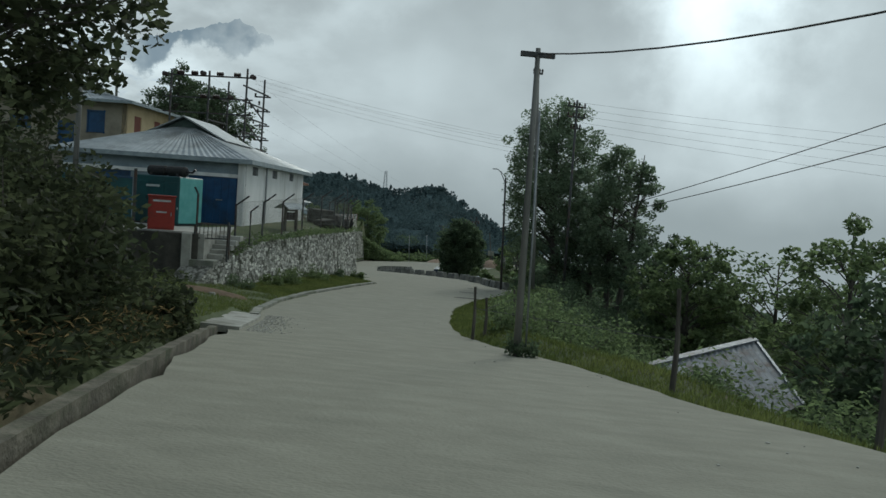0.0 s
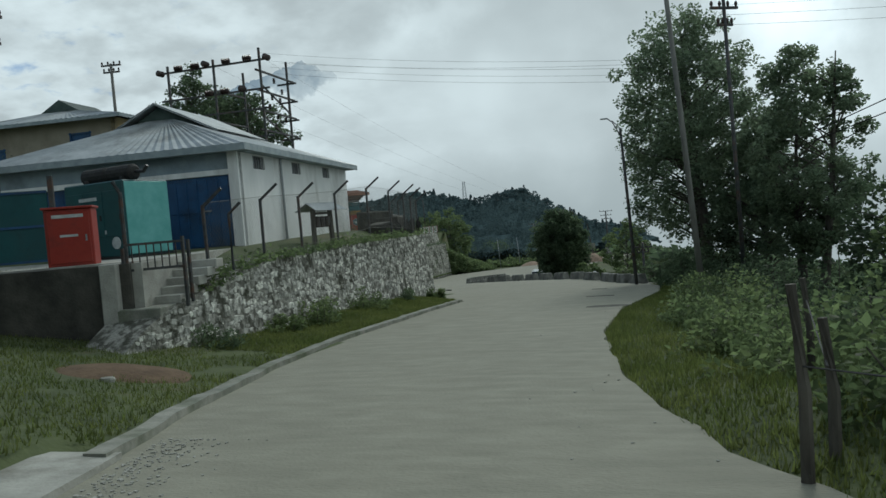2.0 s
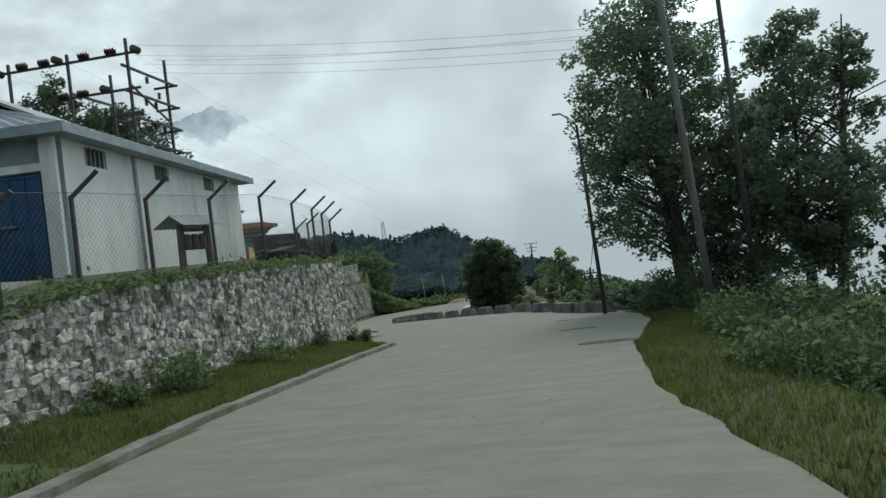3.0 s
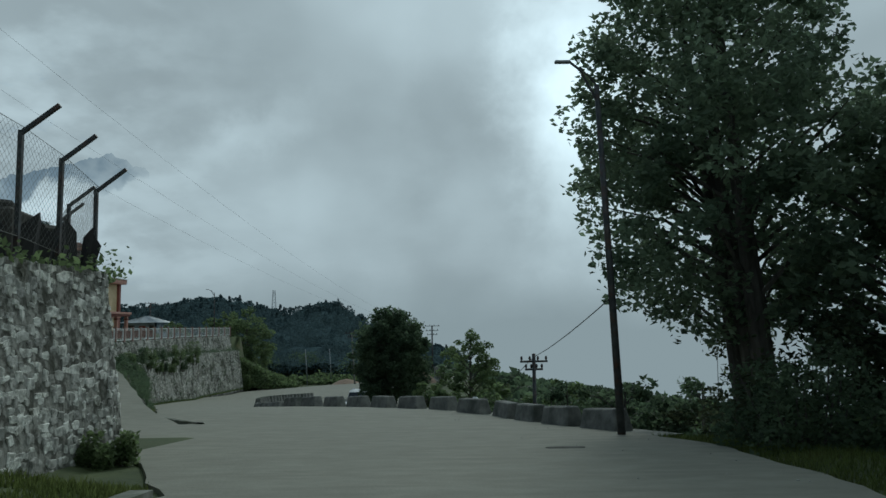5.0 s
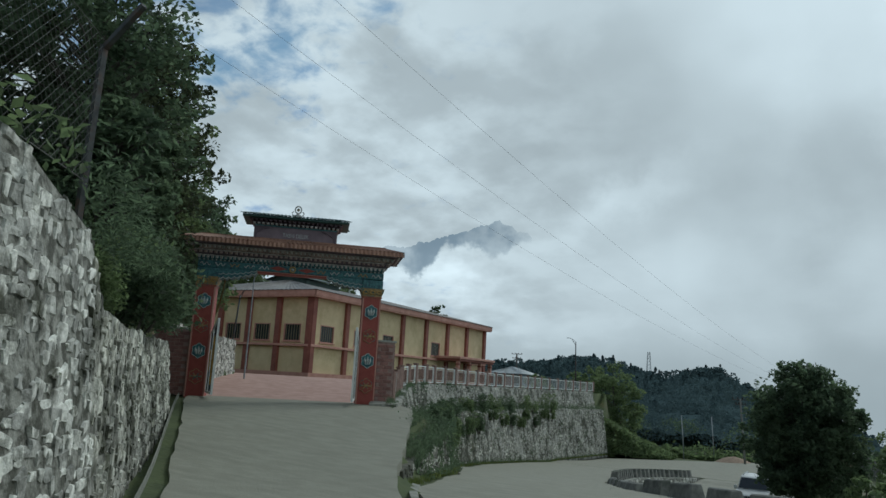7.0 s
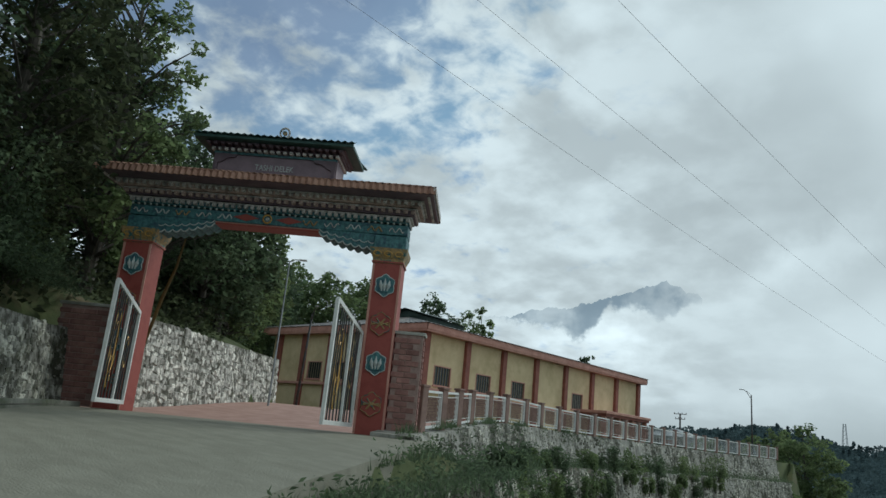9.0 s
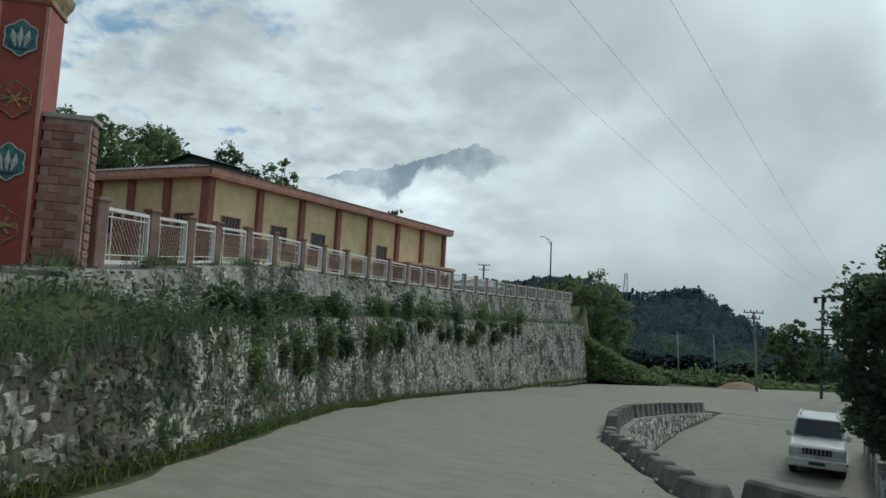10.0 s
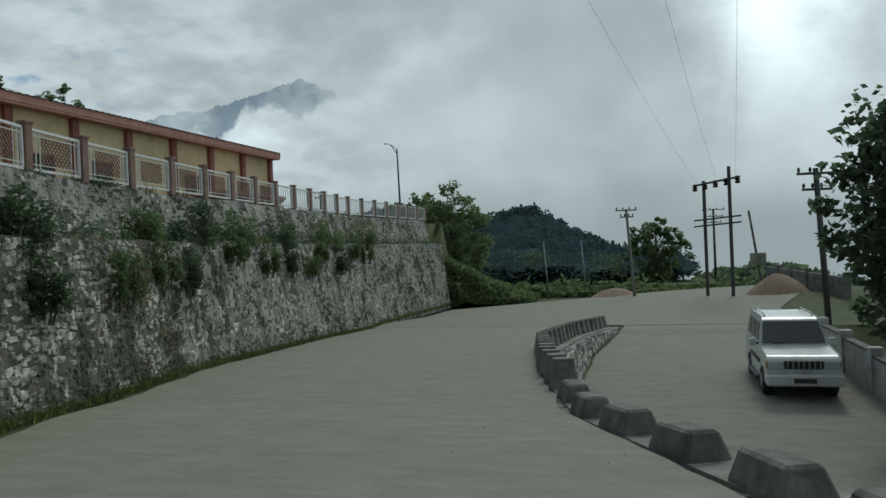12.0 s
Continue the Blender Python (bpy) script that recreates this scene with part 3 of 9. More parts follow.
def ground_z(x, y):
    zr = road_z(y)
    n = noise.noise((x * 0.35, y * 0.35, 0)) * 0.10 + noise.noise((x * 0.08, y * 0.08, 3)) * 0.5
    far = max(0.0, math.hypot(x + 10, y - 30) - 130)
    sink = -0.10 * far
    if y <= 71:
        right = float(np.interp(y, RIGHT_Y, RIGHT_X))
    else:
        right = -13.5 + (y - 71) * 0.9
    d = x - right
    if y > 71:                                   # open junction past the end of the barrier
        if -27 < x < 3 and y < 97:
            return junction_z(x, y) - 0.06
        if y >= 97:
            return far_z(x, y) + 0.5 * n
    if d > 0:
        if y > 36:
            low = lower_z(y)
            if x < -4.9:
                return (low - 0.06) if d > 0.3 else zr - 0.1
            return low - 0.25 - 0.22 * max(0.0, x + 4.5) + 0.5 * n + sink
        if y > 12:
            low = lower_z(y)
            t = smooth01(d / 9.0)
            return max((zr - 0.1 - 0.1 * d) * (1 - t) + (low - 0.2 * d) * t, -60) + n * min(d, 1) + sink
        fall = 0.06 * min(d, 1.5) + 0.42 * max(0.0, d - 1.5)
        return max(zr - 0.05 - fall, -70) + n * min(d, 1) + sink
    if y < 5:
        left = float(np.interp(y, LEFT_Y, LEFT_X))
        e = left - x
        if e <= (0.8 if -24 < y < -17.2 else 0.32 if -24 < y < -9.5 else 0):
            return zr - (0.09 if y > -21.4 else 0.5)
        if y > -9.5 and x < -5.0:                # terrace behind the stone wall
            w = along(WALL1, x, y)[0]
            if w > 0.8:
                rise = float(np.interp(y, (-9.8, -6.0, 5), (0.1, 1.0, 1.1)))
                return rise + 0.05 * min(w, 2) + 0.25 * smooth01((w - 1.0) / 2) + 0.28 * max(0, -x - 19) + 0.15 * n
            return zr + 0.03 + 0.02 * e
        if y > -24:
            lawn = zr + 0.03 + 0.13 * min(e, 8)
            up = (x + 12.2) * 0.48 - (y + 12.2) * 0.877          # behind the low wall of the yard
            if up < -0.3 and x < -6.6:
                return 1.28 + 0.28 * max(0, -x - 19)
            return lawn + 0.22 * max(0, -x - 8.5) + 0.3 * n * min(e, 1)
        if e < 0.6 and y < -22.6:
            return zr - 0.5
        bank = max(0.0, e - 1.4)
        return zr + 0.02 + 0.55 * min(bank, 5) + 0.2 * max(0, bank - 5) + n * min(bank, 1)
    # y >= 5, left of the main road
    b = along(BANK, x, y)[0]
    w1 = along(WALL1, x, y)[0]
    g = ((x - GATE_C.x) * GATE_N.x + (y - GATE_C.y) * GATE_N.y)
    side = ((x - GATE_C.x) * GATE_U.x + (y - GATE_C.y) * GATE_U.y)
    w2 = along(WALL2, x, y)[0]
    if y < 13.2 and x < -4.9:
        if w1 > 0.8 and not (x > -7.6 and y > 12.9):
            return 1.12 + 0.05 * min(w1, 2) + 0.25 * smooth01((w1 - 1) / 2) + 0.28 * max(0, -x - 19) + 0.15 * n
        return zr + 0.03
    if g > -0.2:                                  # the road's side of the gate
        if x < -6.5 and b > 0.85:
            lo = float(np.interp(x, (-24, -9.5, -7.0), (0.3, 0.0, 0.8)))
            return lo + 0.7 * min(max(0, b - 0.6), 2.2) + 0.38 * max(0, b - 2.8) + 0.4 * n
        ge = along(GATE_EDGE, x, y)[0]
        if x < -6.8 and ge > 0 and y > 16:
            return ramp_z(x, y) - 0.06
        if x < -7 and w2 > 0.9 and y > 24:
            return min(ramp_z(x, y) - 0.1, -1.7 - 0.4 * smooth01((y - 31) / 3) * smooth01((2.4 - w2) / 1.2))
        return zr - 0.06
    if y > 23 and 0.4 < w2 <= 2.35:
        return min(zr, -2.7) - 0.06
    if y > 23 and w2 > 2.35:
        z = plaza_z(x, y) - 0.06
        c = along(COURT_LEFT, x, y)[0]
        if c > 0.5 and x < -24:
            z = 0.9 + 0.42 * min(c, 30) + 0.15 * max(0, c - 30) + 0.5 * n
        z += 0.35 * min(max(0, -x - 71), 40)
        return z + sink
    if y > 97:
        return far_z(x, y) + 0.5 * n
    if x < -23 or w2 > 0.2:
        return min(zr, -1) - 0.06 + 0.5 * n * (w2 > 0.2) + sink
    return zr - 0.06


def axis(lo, hi, centre_lo, centre_hi, fine, growth):
    mid = list(np.arange(centre_lo, centre_hi + 1e-6, fine))
    up, s = [centre_hi], fine
    while up[-1] < hi:
        s *= growth
        up.append(min(up[-1] + s, hi))
    down, s = [centre_lo], fine
    while down[-1] > lo:
        s *= growth
        down.append(max(down[-1] - s, lo))
    return down[:0:-1] + mid + up[1:]


def build_ground():
    xs, ys = axis(-2600, 2600, -30, 16, 0.45, 1.13), axis(-1500, 3000, -40, 80, 0.6, 1.13)
    g = Shape()
    g.loft([[(x, y, ground_z(x, y) if abs(x) < 400 and -200 < y < 470 else max(-420.0, -30 - 0.12 * math.hypot(x, y))) for x in xs] for y in ys])
    structure("ground", g, "ground", "hillside of grass and bare soil along the road", "ground", smooth=True)


def ribbon(name, left, right, zfun, mat, lift, label, category, thick=0.12, cross=12, wave=0.0):
    """A paved strip between two plan lines of equal length, with a thickness at its sides."""
    s = Shape()
    rows = []
    for i, ((ax, ay), (bx, by)) in enumerate(zip(left, right)):
        ja = wave * noise.noise((ax * 0.9, ay * 0.9, 1)) + 0.4 * wave * noise.noise((ax * 3, ay * 3, 2))
        jb = wave * noise.noise((bx * 0.9, by * 0.9, 5)) + 0.4 * wave * noise.noise((bx * 3, by * 3, 6))
        d = Vector((bx - ax, by - ay))
        d.normalize()
        a, b = Vector((ax, ay)) + d * ja, Vector((bx, by)) + d * jb
        pts = [a.lerp(b, k / cross) for k in range(cross + 1)]
        tops = [(p.x, p.y, zfun(p.x, p.y) + lift) for p in pts]
        rows.append([(tops[0][0], tops[0][1], tops[0][2] - thick)] + tops + [(tops[-1][0], tops[-1][1], tops[-1][2] - thick)])
    s.loft(rows)
    return structure(name, s, mat, label, category)


def build_roads():
    ys = list(np.arange(-75, 72.1, 0.5))
    left, right = [], []
    for y in ys:
        if y <= 5:
            lx = float(np.interp(y, LEFT_Y, LEFT_X))
        elif y < 23.2:
            lx = float(np.interp(y, (5, 9, 13, 14.3, 18.2, 19.2, 23.2), (-2.7, -4.7, -6.9, -8.0, -8.0, -7.0, -10.2)))
        else:
            lx = float(np.interp(y, [p[1] for p in WALL2], [p[0] for p in WALL2])) + 0.35
        left.append((lx - (0.15 if y < 5 else 0.0), y))
        right.append((float(np.interp(y, RIGHT_Y, RIGHT_X)), y))
    ribbon("road", left, right, lambda x, y: road_z(y), "road", 0.0, "worn grey concrete road with broken edges", "road", wave=0.14)
    # junction and the lower road past the barrier
    l2, r2 = [], []
    for y in np.arange(72.1, 98, 1.0):
        l2.append((-25.7 + max(0, y - 90) * 2.2, y))
        r2.append((-4.5 + max(0, y - 78) * 0.35, y))
    ribbon("road_junction", l2, r2, junction_z, "road", 0.0, "open concrete junction", "road", wave=0.1)
    l3, r3 = [], []
    for y in np.arange(20, 72.2, 1.0):
        bx = float(np.interp(y, RIGHT_Y, RIGHT_X))
        l3.append((bx + (1.1 if y > 38 else 4.5), y))
        r3.append((-4.6 if y > 44 else -4.6 + (44 - y) * 0.55, y))
    ribbon("road_lower", l3, r3, lambda x, y: lower_z(y) if y < 70 else lower_z(y) * 0.5 + road_z(y) * 0.5, "road", 0.0, "lower concrete road below the barrier", "road", wave=0.1)
    # drive to the gate
    l4, r4 = [], []
    for i in range(31):
        t = i / 30
        pl = Vector((-7.7, 14.3)).lerp(Vector((-23.4, 29.0)), t)
        k = t * (len(GATE_EDGE) - 1)
        j = min(int(k), len(GATE_EDGE) - 2)
        pr = Vector(GATE_EDGE[j]).lerp(Vector(GATE_EDGE[j + 1]), k - j)
        l4.append((pl.x - 0.1, pl.y))
        r4.append((pr.x, pr.y))
    ribbon("drive", l4, r4, lambda x, y: ramp_z(x, y) - 0.06 * (1 - smooth01((-7.3 - x) / 0.6)), "road", 0.015, "concrete drive up to the gate", "driveway", thick=0.4, wave=0.1)
    # paved court behind the gate
    s = Shape()
    rows = []
    for a in np.linspace(0.3, 42, 40):
        rows.append([])
        for b in np.linspace(-5 - 0.25 * a, 4.2 + 0.18 * a, 16):
            p = GATE_C - GATE_N * a + GATE_U * b
            rows[-1].append((p.x, p.y, plaza_z(p.x, p.y)))
    s.loft(rows)
    structure("court_paving", s, "floor", "pink paved court behind the gate", "paving")


build_ground()
build_roads()

# ---- retaining walls of rubble stone ----
rng = np.random.default_rng(7)


def sample(poly, step):
    """Points every step along a plan line: (length, x, y, nx, ny), the normal to the right."""
    out, total = [], 0.0
    for (ax, ay), (bx, by) in zip(poly, poly[1:]):
        n = math.hypot(bx - ax, by - ay)
        k = max(1, round(n / step))
        for i in range(k):
            t = i / k
            out.append((total + t * n, ax + (bx - ax) * t, ay + (by - ay) * t))
        total += n
    out.append((total, *poly[-1]))
    res = []
    for i, (s, x, y) in enumerate(out):
        a, b = out[max(i - 1, 0)], out[min(i + 1, len(out) - 1)]
        d = Vector((b[1] - a[1], b[2] - a[2])).normalized()
        res.append((s, x, y, d.y, -d.x))
    return res


def stone_template(k):
    """An uneven block of stone of unit size, its face towards -y."""
    r = np.random.default_rng(100 + k)
    s = Shape()
    ring = []
    for i, (u, v) in enumerate(((-1, -1), (0, -1.05), (1, -1), (1.04, 0), (1, 1), (0, 1.05), (-1, 1), (-1.04, 0))):
        j = r.uniform(-0.34, 0.34, 2)
        ring.append((0.5 * u + 0.5 * j[0], 0.5 * v + 0.5 * j[1]))
    mid = [(u, 0.1 + r.uniform(-0.1, 0.1), v) for u, v in ring]
    front = [(u * 0.84, -0.5 + r.uniform(-0.10, 0.10), v * 0.82) for u, v in ring]
    s.loft([mid, front], close=True)
    s.f.append(tuple(range(8, 16)))
    return s


STONES = {m: [stone_template(k).mesh("stone", m) for k in range(12)] for m in ("stone", "mossy")}


def stone_wall(name, poly, base, top, label, batter=0.12, size=0.26, thick=1.15, near=None, cover=0.9, mat="stone", core="mortar", tilt=0.25, depth=0.08, grow=0.0, flat=0.6, thin=1.0):
    """A battered wall with a mortar core and single stones on its right-hand face. base, top: heights over (s, x, y)."""
    wall = Shape()
    pts = sample(poly, 0.5)
    rows = []
    for s, x, y, nx, ny in pts:
        zb, zt = base(s, x, y) - 0.3, top(s, x, y) + 0.05 * noise.noise((x, y, 7))
        h = zt - zb
        bx, by = x - nx * batter * h, y - ny * batter * h
        rows.append([(x, y, zb), (x * 0.5 + bx * 0.5, y * 0.5 + by * 0.5, (zb + zt) / 2), (bx, by, zt), (bx - nx * thick, by - ny * thick, zt + 0.02), (x - nx * (thick + batter * h), y - ny * (thick + batter * h), zb)])
    wall.loft(rows)
    wall.f += [tuple(range(5)), tuple(range(len(wall.v) - 1, len(wall.v) - 6, -1))]
    ob = structure(name, wall, core, label, "stone wall")
    total = pts[-1][0]
    templates = STONES[mat]
    S, XX, YY, NX, NY = (np.array(c) for c in zip(*pts))
    rest, count = Shape(), 0
    z_lo = min(base(s, x, y) for s, x, y, *_ in pts)
    z_hi = max(top(s, x, y) for s, x, y, *_ in pts)
    row = 0
    zc = z_lo - 0.05
    tall = flat * size
    while zc < z_hi:
        s = size * (0.5 if row % 2 else 0.0)
        while s < total:
            w = size * rng.choice((0.55, 0.75, 1.0, 1.0, 1.5)) * rng.uniform(0.8, 1.2) * (1 + grow * s)
            h = tall * rng.uniform(0.6, 1.7)
            m = s + w / 2
            x, y, nx, ny = (float(np.interp(m, S, c)) for c in (XX, YY, NX, NY))
            zb, zt = base(m, x, y), top(m, x, y)
            zm = zc + tall / 2 + rng.uniform(-0.6, 0.6) * tall
            if zb - 0.05 < zm < zt - 0.04 and rng.random() < cover * min(1.0, thin + (1 - thin) * m / 22):
                k = (zm - zb + 0.3) * batter
                mtx = Matrix.Translation((x - nx * (k + depth * rng.uniform(0.02, 0.34)), y - ny * (k + depth * 0.18), zm)) @ Matrix.Rotation(math.atan2(nx, -ny) + rng.uniform(-0.12, 0.12), 4, "Z") @ Matrix.Rotation(rng.uniform(-tilt, tilt), 4, "Y") @ Matrix.Diagonal((w * 0.92, depth, h * 0.9, 1))
                t = templates[int(rng.integers(12))]
                if near and near[0] < m < near[1] and near[2] < zm and count < 300:
                    o = new("stone", t)
                    o.parent = ob
                    o.matrix_basis = mtx
                    count += 1
                else:
                    rest.add([mtx @ v.co for v in t.vertices], [tuple(p.vertices) for p in t.polygons])
            s += w * 0.93 + 0.012
        zc += tall * 0.98
        row += 1
    r = part("stonework", rest, mat, ob, "rough rubble stones, whitish and moss-stained")
    tagged(r, kind="stuff")
    return ob


def wall1_top(s, x, y):
    return float(np.interp(y, (-11.2, -10.7, -10.0, -9.2, -7.6, -6.2, 0, 12.0, 13.7), (-0.35, -0.05, 0.22, 0.4, 0.72, 1.0, 1.12, 1.1, 0.65)))


def ledge_top(s, x, y):
    """Top of the lower tier of the court's wall."""
    return float(np.interp(y, (23.2, 26.5, 30.6, 34, 45, 91.5), (-2.5, -2.3, -2.15, -2.05, -2.1, -2.4)))


def wall2_top(s, x, y):
    """Top of the upper tier, below the railing."""
    return float(np.interp(y, (31, 33.4, 35.0, 37.1, 39.7, 43.6, 50, 91.5), (-1.6, -1.36, -1.28, -1.12, -0.93, -0.70, -0.64, -0.56)))


TIER = [(x - nx * (2.0 if y < 60 else 1.5), y - ny * (2.0 if y < 60 else 1.5)) for s, x, y, nx, ny in sample(WALL2, 3.0) if y > 32.5]

# ---- assembly hall ----


def wall_with_openings(a, b, z0, z1, thick, inward, holes):
    """A straight wall from a to b, one mesh with openings through it. holes: (from, to, sill, head) along a-b."""
    s = Shape()
    a, b = Vector(a), Vector(b)
    n = (b - a).length
    d, off = (b - a) / n, Vector(inward) * thick
    us = sorted({0.0, n, *(h[0] for h in holes), *(h[1] for h in holes)})
    zs = sorted({z0, z1, *(max(h[2], z0) for h in holes), *(min(h[3], z1) for h in holes)})

    def solid(i, j):
        if not (0 <= i < len(us) - 1 and 0 <= j < len(zs) - 1):
            return False
        u, z = (us[i] + us[i + 1]) / 2, (zs[j] + zs[j + 1]) / 2
        return not any(h[0] < u < h[1] and h[2] < z < h[3] for h in holes)
    nz = len(zs)
    s.v = [tuple(a + d * u + off * k + Vector((0, 0, z - a.z))) for k in (0, 1) for u in us for z in zs]
    back = len(us) * nz
    for i in range(len(us) - 1):
        for j in range(nz - 1):
            if not solid(i, j):
                continue
            q = [i * nz + j, (i + 1) * nz + j, (i + 1) * nz + j + 1, i * nz + j + 1]
            s.f += [tuple(q), tuple(p + back for p in reversed(q))]
            for (di, dj), (p, r) in (((0, -1), (q[0], q[1])), ((1, 0), (q[1], q[2])), ((0, 1), (q[2], q[3])), ((-1, 0), (q[3], q[0]))):
                if not solid(i + di, j + dj):
                    s.f.append((r, p, p + back, r + back))
    return s


def corrugated(p00, p10, p11, p01, pitch=0.25, amp=0.025, thick=0.012):
    """A ribbed sheet between four corners; ribs run from the first edge to the opposite one (p00-p01)."""
    p00, p10, p11, p01 = (Vector(p) for p in (p00, p10, p11, p01))
    n = max(4, int((p10 - p00).length / pitch) * 4)
    nrm = (p10 - p00).cross(p01 - p00).normalized()
    if nrm.z < 0:
        nrm = -nrm
    lo, hi = [], []
    for i in range(n + 1):
        t = i / n
        o = nrm * amp * math.sin(i * math.pi / 2)
        lo.append(p00.lerp(p10, t) + o)
        hi.append(p01.lerp(p11, t) + o)
    s = Shape()
    s.loft([lo, hi, [p - nrm * thick for p in hi], [p - nrm * thick for p in lo], lo])
    return s


def window_unit(parent, centre, w, h, rz, depth=0.3, slats=6, frame_mat="pink"):
    """A window set in a wall; its outer face is at local -y."""
    t = Matrix.Translation(centre) @ Matrix.Rotation(rz, 4, "Z")
    f = Shape()
    for sx in (-1, 1):
        f.box(0, (0.09, 0.14, h), m=t @ Matrix.Translation((sx * (w / 2 - 0.045), 0.05, 0)))
    for sz in (-1, 1):
        f.box(0, (w - 0.18, 0.14, 0.09), m=t @ Matrix.Translation((0, 0.05, sz * (h / 2 - 0.045))))
    wo = part("window", f, frame_mat, parent)
    g = Shape().box(0, (w - 0.16, 0.02, h - 0.16), m=t @ Matrix.Translation((0, 0.12, 0)))
    part("pane", g, "glass", wo)
    sl = Shape()
    for i in range(slats):
        x = (i + 0.5) / slats * (w - 0.2) - (w - 0.2) / 2
        sl.box(0, (0.06, 0.03, h - 0.18), m=t @ Matrix.Translation((x, 0.07, 0)))
    part("bars", sl, "shutter", wo)
    sill = Shape().box(0, (w + 0.2, 0.2, 0.08), m=t @ Matrix.Translation((0, -0.06, -h / 2 - 0.04)))
    part("sill", sill, frame_mat, wo)
    return wo


def build_hall():
    x0, y0, y1, zb, zt = -48.6, 66.9, 105.75, -0.9, 7.1
    x1 = -70.0
    hall = thing("assembly_hall", "long cream hall with maroon pilasters and a hipped metal roof", "building", kind="")
    pil = [y0 + i * (y1 - y0) / 7 for i in range(8)]
    holes = []
    for bay in (0, 1, 2, 4):
        c = (pil[bay] + pil[bay + 1]) / 2 - (0.25 if bay == 0 else 0)
        holes.append((c - 1.15 - y0, c + 1.15 - y0, 2.75, 4.5))
    part("wall", wall_with_openings((x0, y0, 0), (x0, y1, 0), zb, zt, 0.3, (-1, 0, 0), holes), "cream", hall)
    for h0, h1, a, b in holes:
        window_unit(hall, (x0, y0 + (h0 + h1) / 2, (a + b) / 2), h1 - h0, b - a, radians(90))
    fholes = [(1.3, 3.5, 2.75, 4.5), (5.3, 7.5, 2.75, 4.5), (9.3, 11.5, 2.75, 4.5), (13.3, 15.5, 2.75, 4.5)]
    part("wall", wall_with_openings((x0, y0, 0), (x1, y0, 0), zb, zt, 0.3, (0, 1, 0), [h for h in fholes]), "cream", hall)
    for h0, h1, a, b in fholes:
        window_unit(hall, (x0 - (h0 + h1) / 2, y0, (a + b) / 2), h1 - h0, b - a, 0)
    part("wall", Shape().box((x1 + 0.15, (y0 + y1) / 2, (zb + zt) / 2), (0.3, y1 - y0, zt - zb)), "cream", hall)
    part("wall", Shape().box(((x0 + x1) / 2, y1 - 0.15, (zb + zt) / 2), (x0 - x1, 0.3, zt - zb)), "cream", hall)
    for y in pil:
        part("pilaster", Shape().box((x0 + 0.12, y, (zb + zt) / 2), (0.42, 0.62, zt - zb + 0.02)), "maroon", hall, bevel=0.02)
    for k in range(6):
        part("pilaster", Shape().box((x0 - 0.2 - k * 4.0, y0 - 0.14, (zb + zt) / 2), (0.62, 0.4, zt - zb + 0.02)), "maroon", hall, bevel=0.02)
    part("string_course", Shape().box((x0 + 0.14, (y0 + y1) / 2, 2.35), (0.5, y1 - y0 + 0.6, 0.24)), "pink", hall, bevel=0.02)
    part("string_course", Shape().box(((x0 + x1) / 2, y0 - 0.15, 2.35), (x0 - x1, 0.5, 0.24)), "pink", hall, bevel=0.02)
    part("plinth", Shape().box(((x0 + x1) / 2 + 0.1, (y0 + y1) / 2 - 0.1, -0.55), (x0 - x1 + 0.5, y1 - y0 + 0.5, 0.5)), "pink", hall)
    # eaves and hipped roof
    ex, ey0, ey1, exw, ez = x0 + 0.9, y0 - 0.95, y1 + 0.95, x1 - 0.9, 7.75
    part("soffit", Shape().box(((ex + exw) / 2, (ey0 + ey1) / 2, 7.2), (ex - exw - 0.1, ey1 - ey0 - 0.1, 0.2)), "pink", hall)
    f = Shape()
    f.box((ex - 0.06, (ey0 + ey1) / 2, 7.52), (0.12, ey1 - ey0, 0.5))
    f.box(((ex + exw) / 2, ey0 + 0.06, 7.52), (ex - exw, 0.12, 0.5))
    f.box(((ex + exw) / 2, ey1 - 0.06, 7.52), (ex - exw, 0.12, 0.5))
    part("fascia", f, "pink", hall, "pink fascia board under the eaves")
    rx, rz = (ex + exw) / 2, 10.3
    ya, yb = ey0 + 9.5, ey1 - 9.5
    o = 0.12
    part("roof_slope", corrugated((ex + o, ey0 - o, ez + 0.05), (ex + o, ey1 + o, ez + 0.05), (rx, yb, rz), (rx, ya, rz), 0.6, 0.03), "hall_roof", hall)
    part("roof_slope", corrugated((exw - o, ey0 - o, ez + 0.05), (exw - o, ey1 + o, ez + 0.05), (rx, yb, rz), (rx, ya, rz), 0.6, 0.03), "hall_roof", hall)
    part("roof_slope", corrugated((ex + o, ey0 - o, ez + 0.05), (exw - o, ey0 - o, ez + 0.05), (rx, ya, rz), (rx, ya, rz), 0.6, 0.03), "hall_roof", hall)
    part("roof_slope", corrugated((ex + o, ey1 + o, ez + 0.05), (exw - o, ey1 + o, ez + 0.05), (rx, yb, rz), (rx, yb, rz), 0.6, 0.03), "hall_roof", hall)
    v = Shape()
    v.prism([(rx - 2.6, ya - 0.2), (rx + 2.6, ya - 0.2), (rx + 2.6, ya + 6), (rx - 2.6, ya + 6)], rz - 0.9, rz)
    part("roof_vent", v, "gable", hall, "dark raised vent on the ridge")
    g = Shape()
    for dz in (0.1, 0.0):
        g.loft([[(rx - 3.1, y, rz - 0.05 + dz), (rx, y, rz + 0.75 + dz), (rx + 3.1, y, rz - 0.05 + dz)] for y in (ya - 0.8, ya + 6.4)])
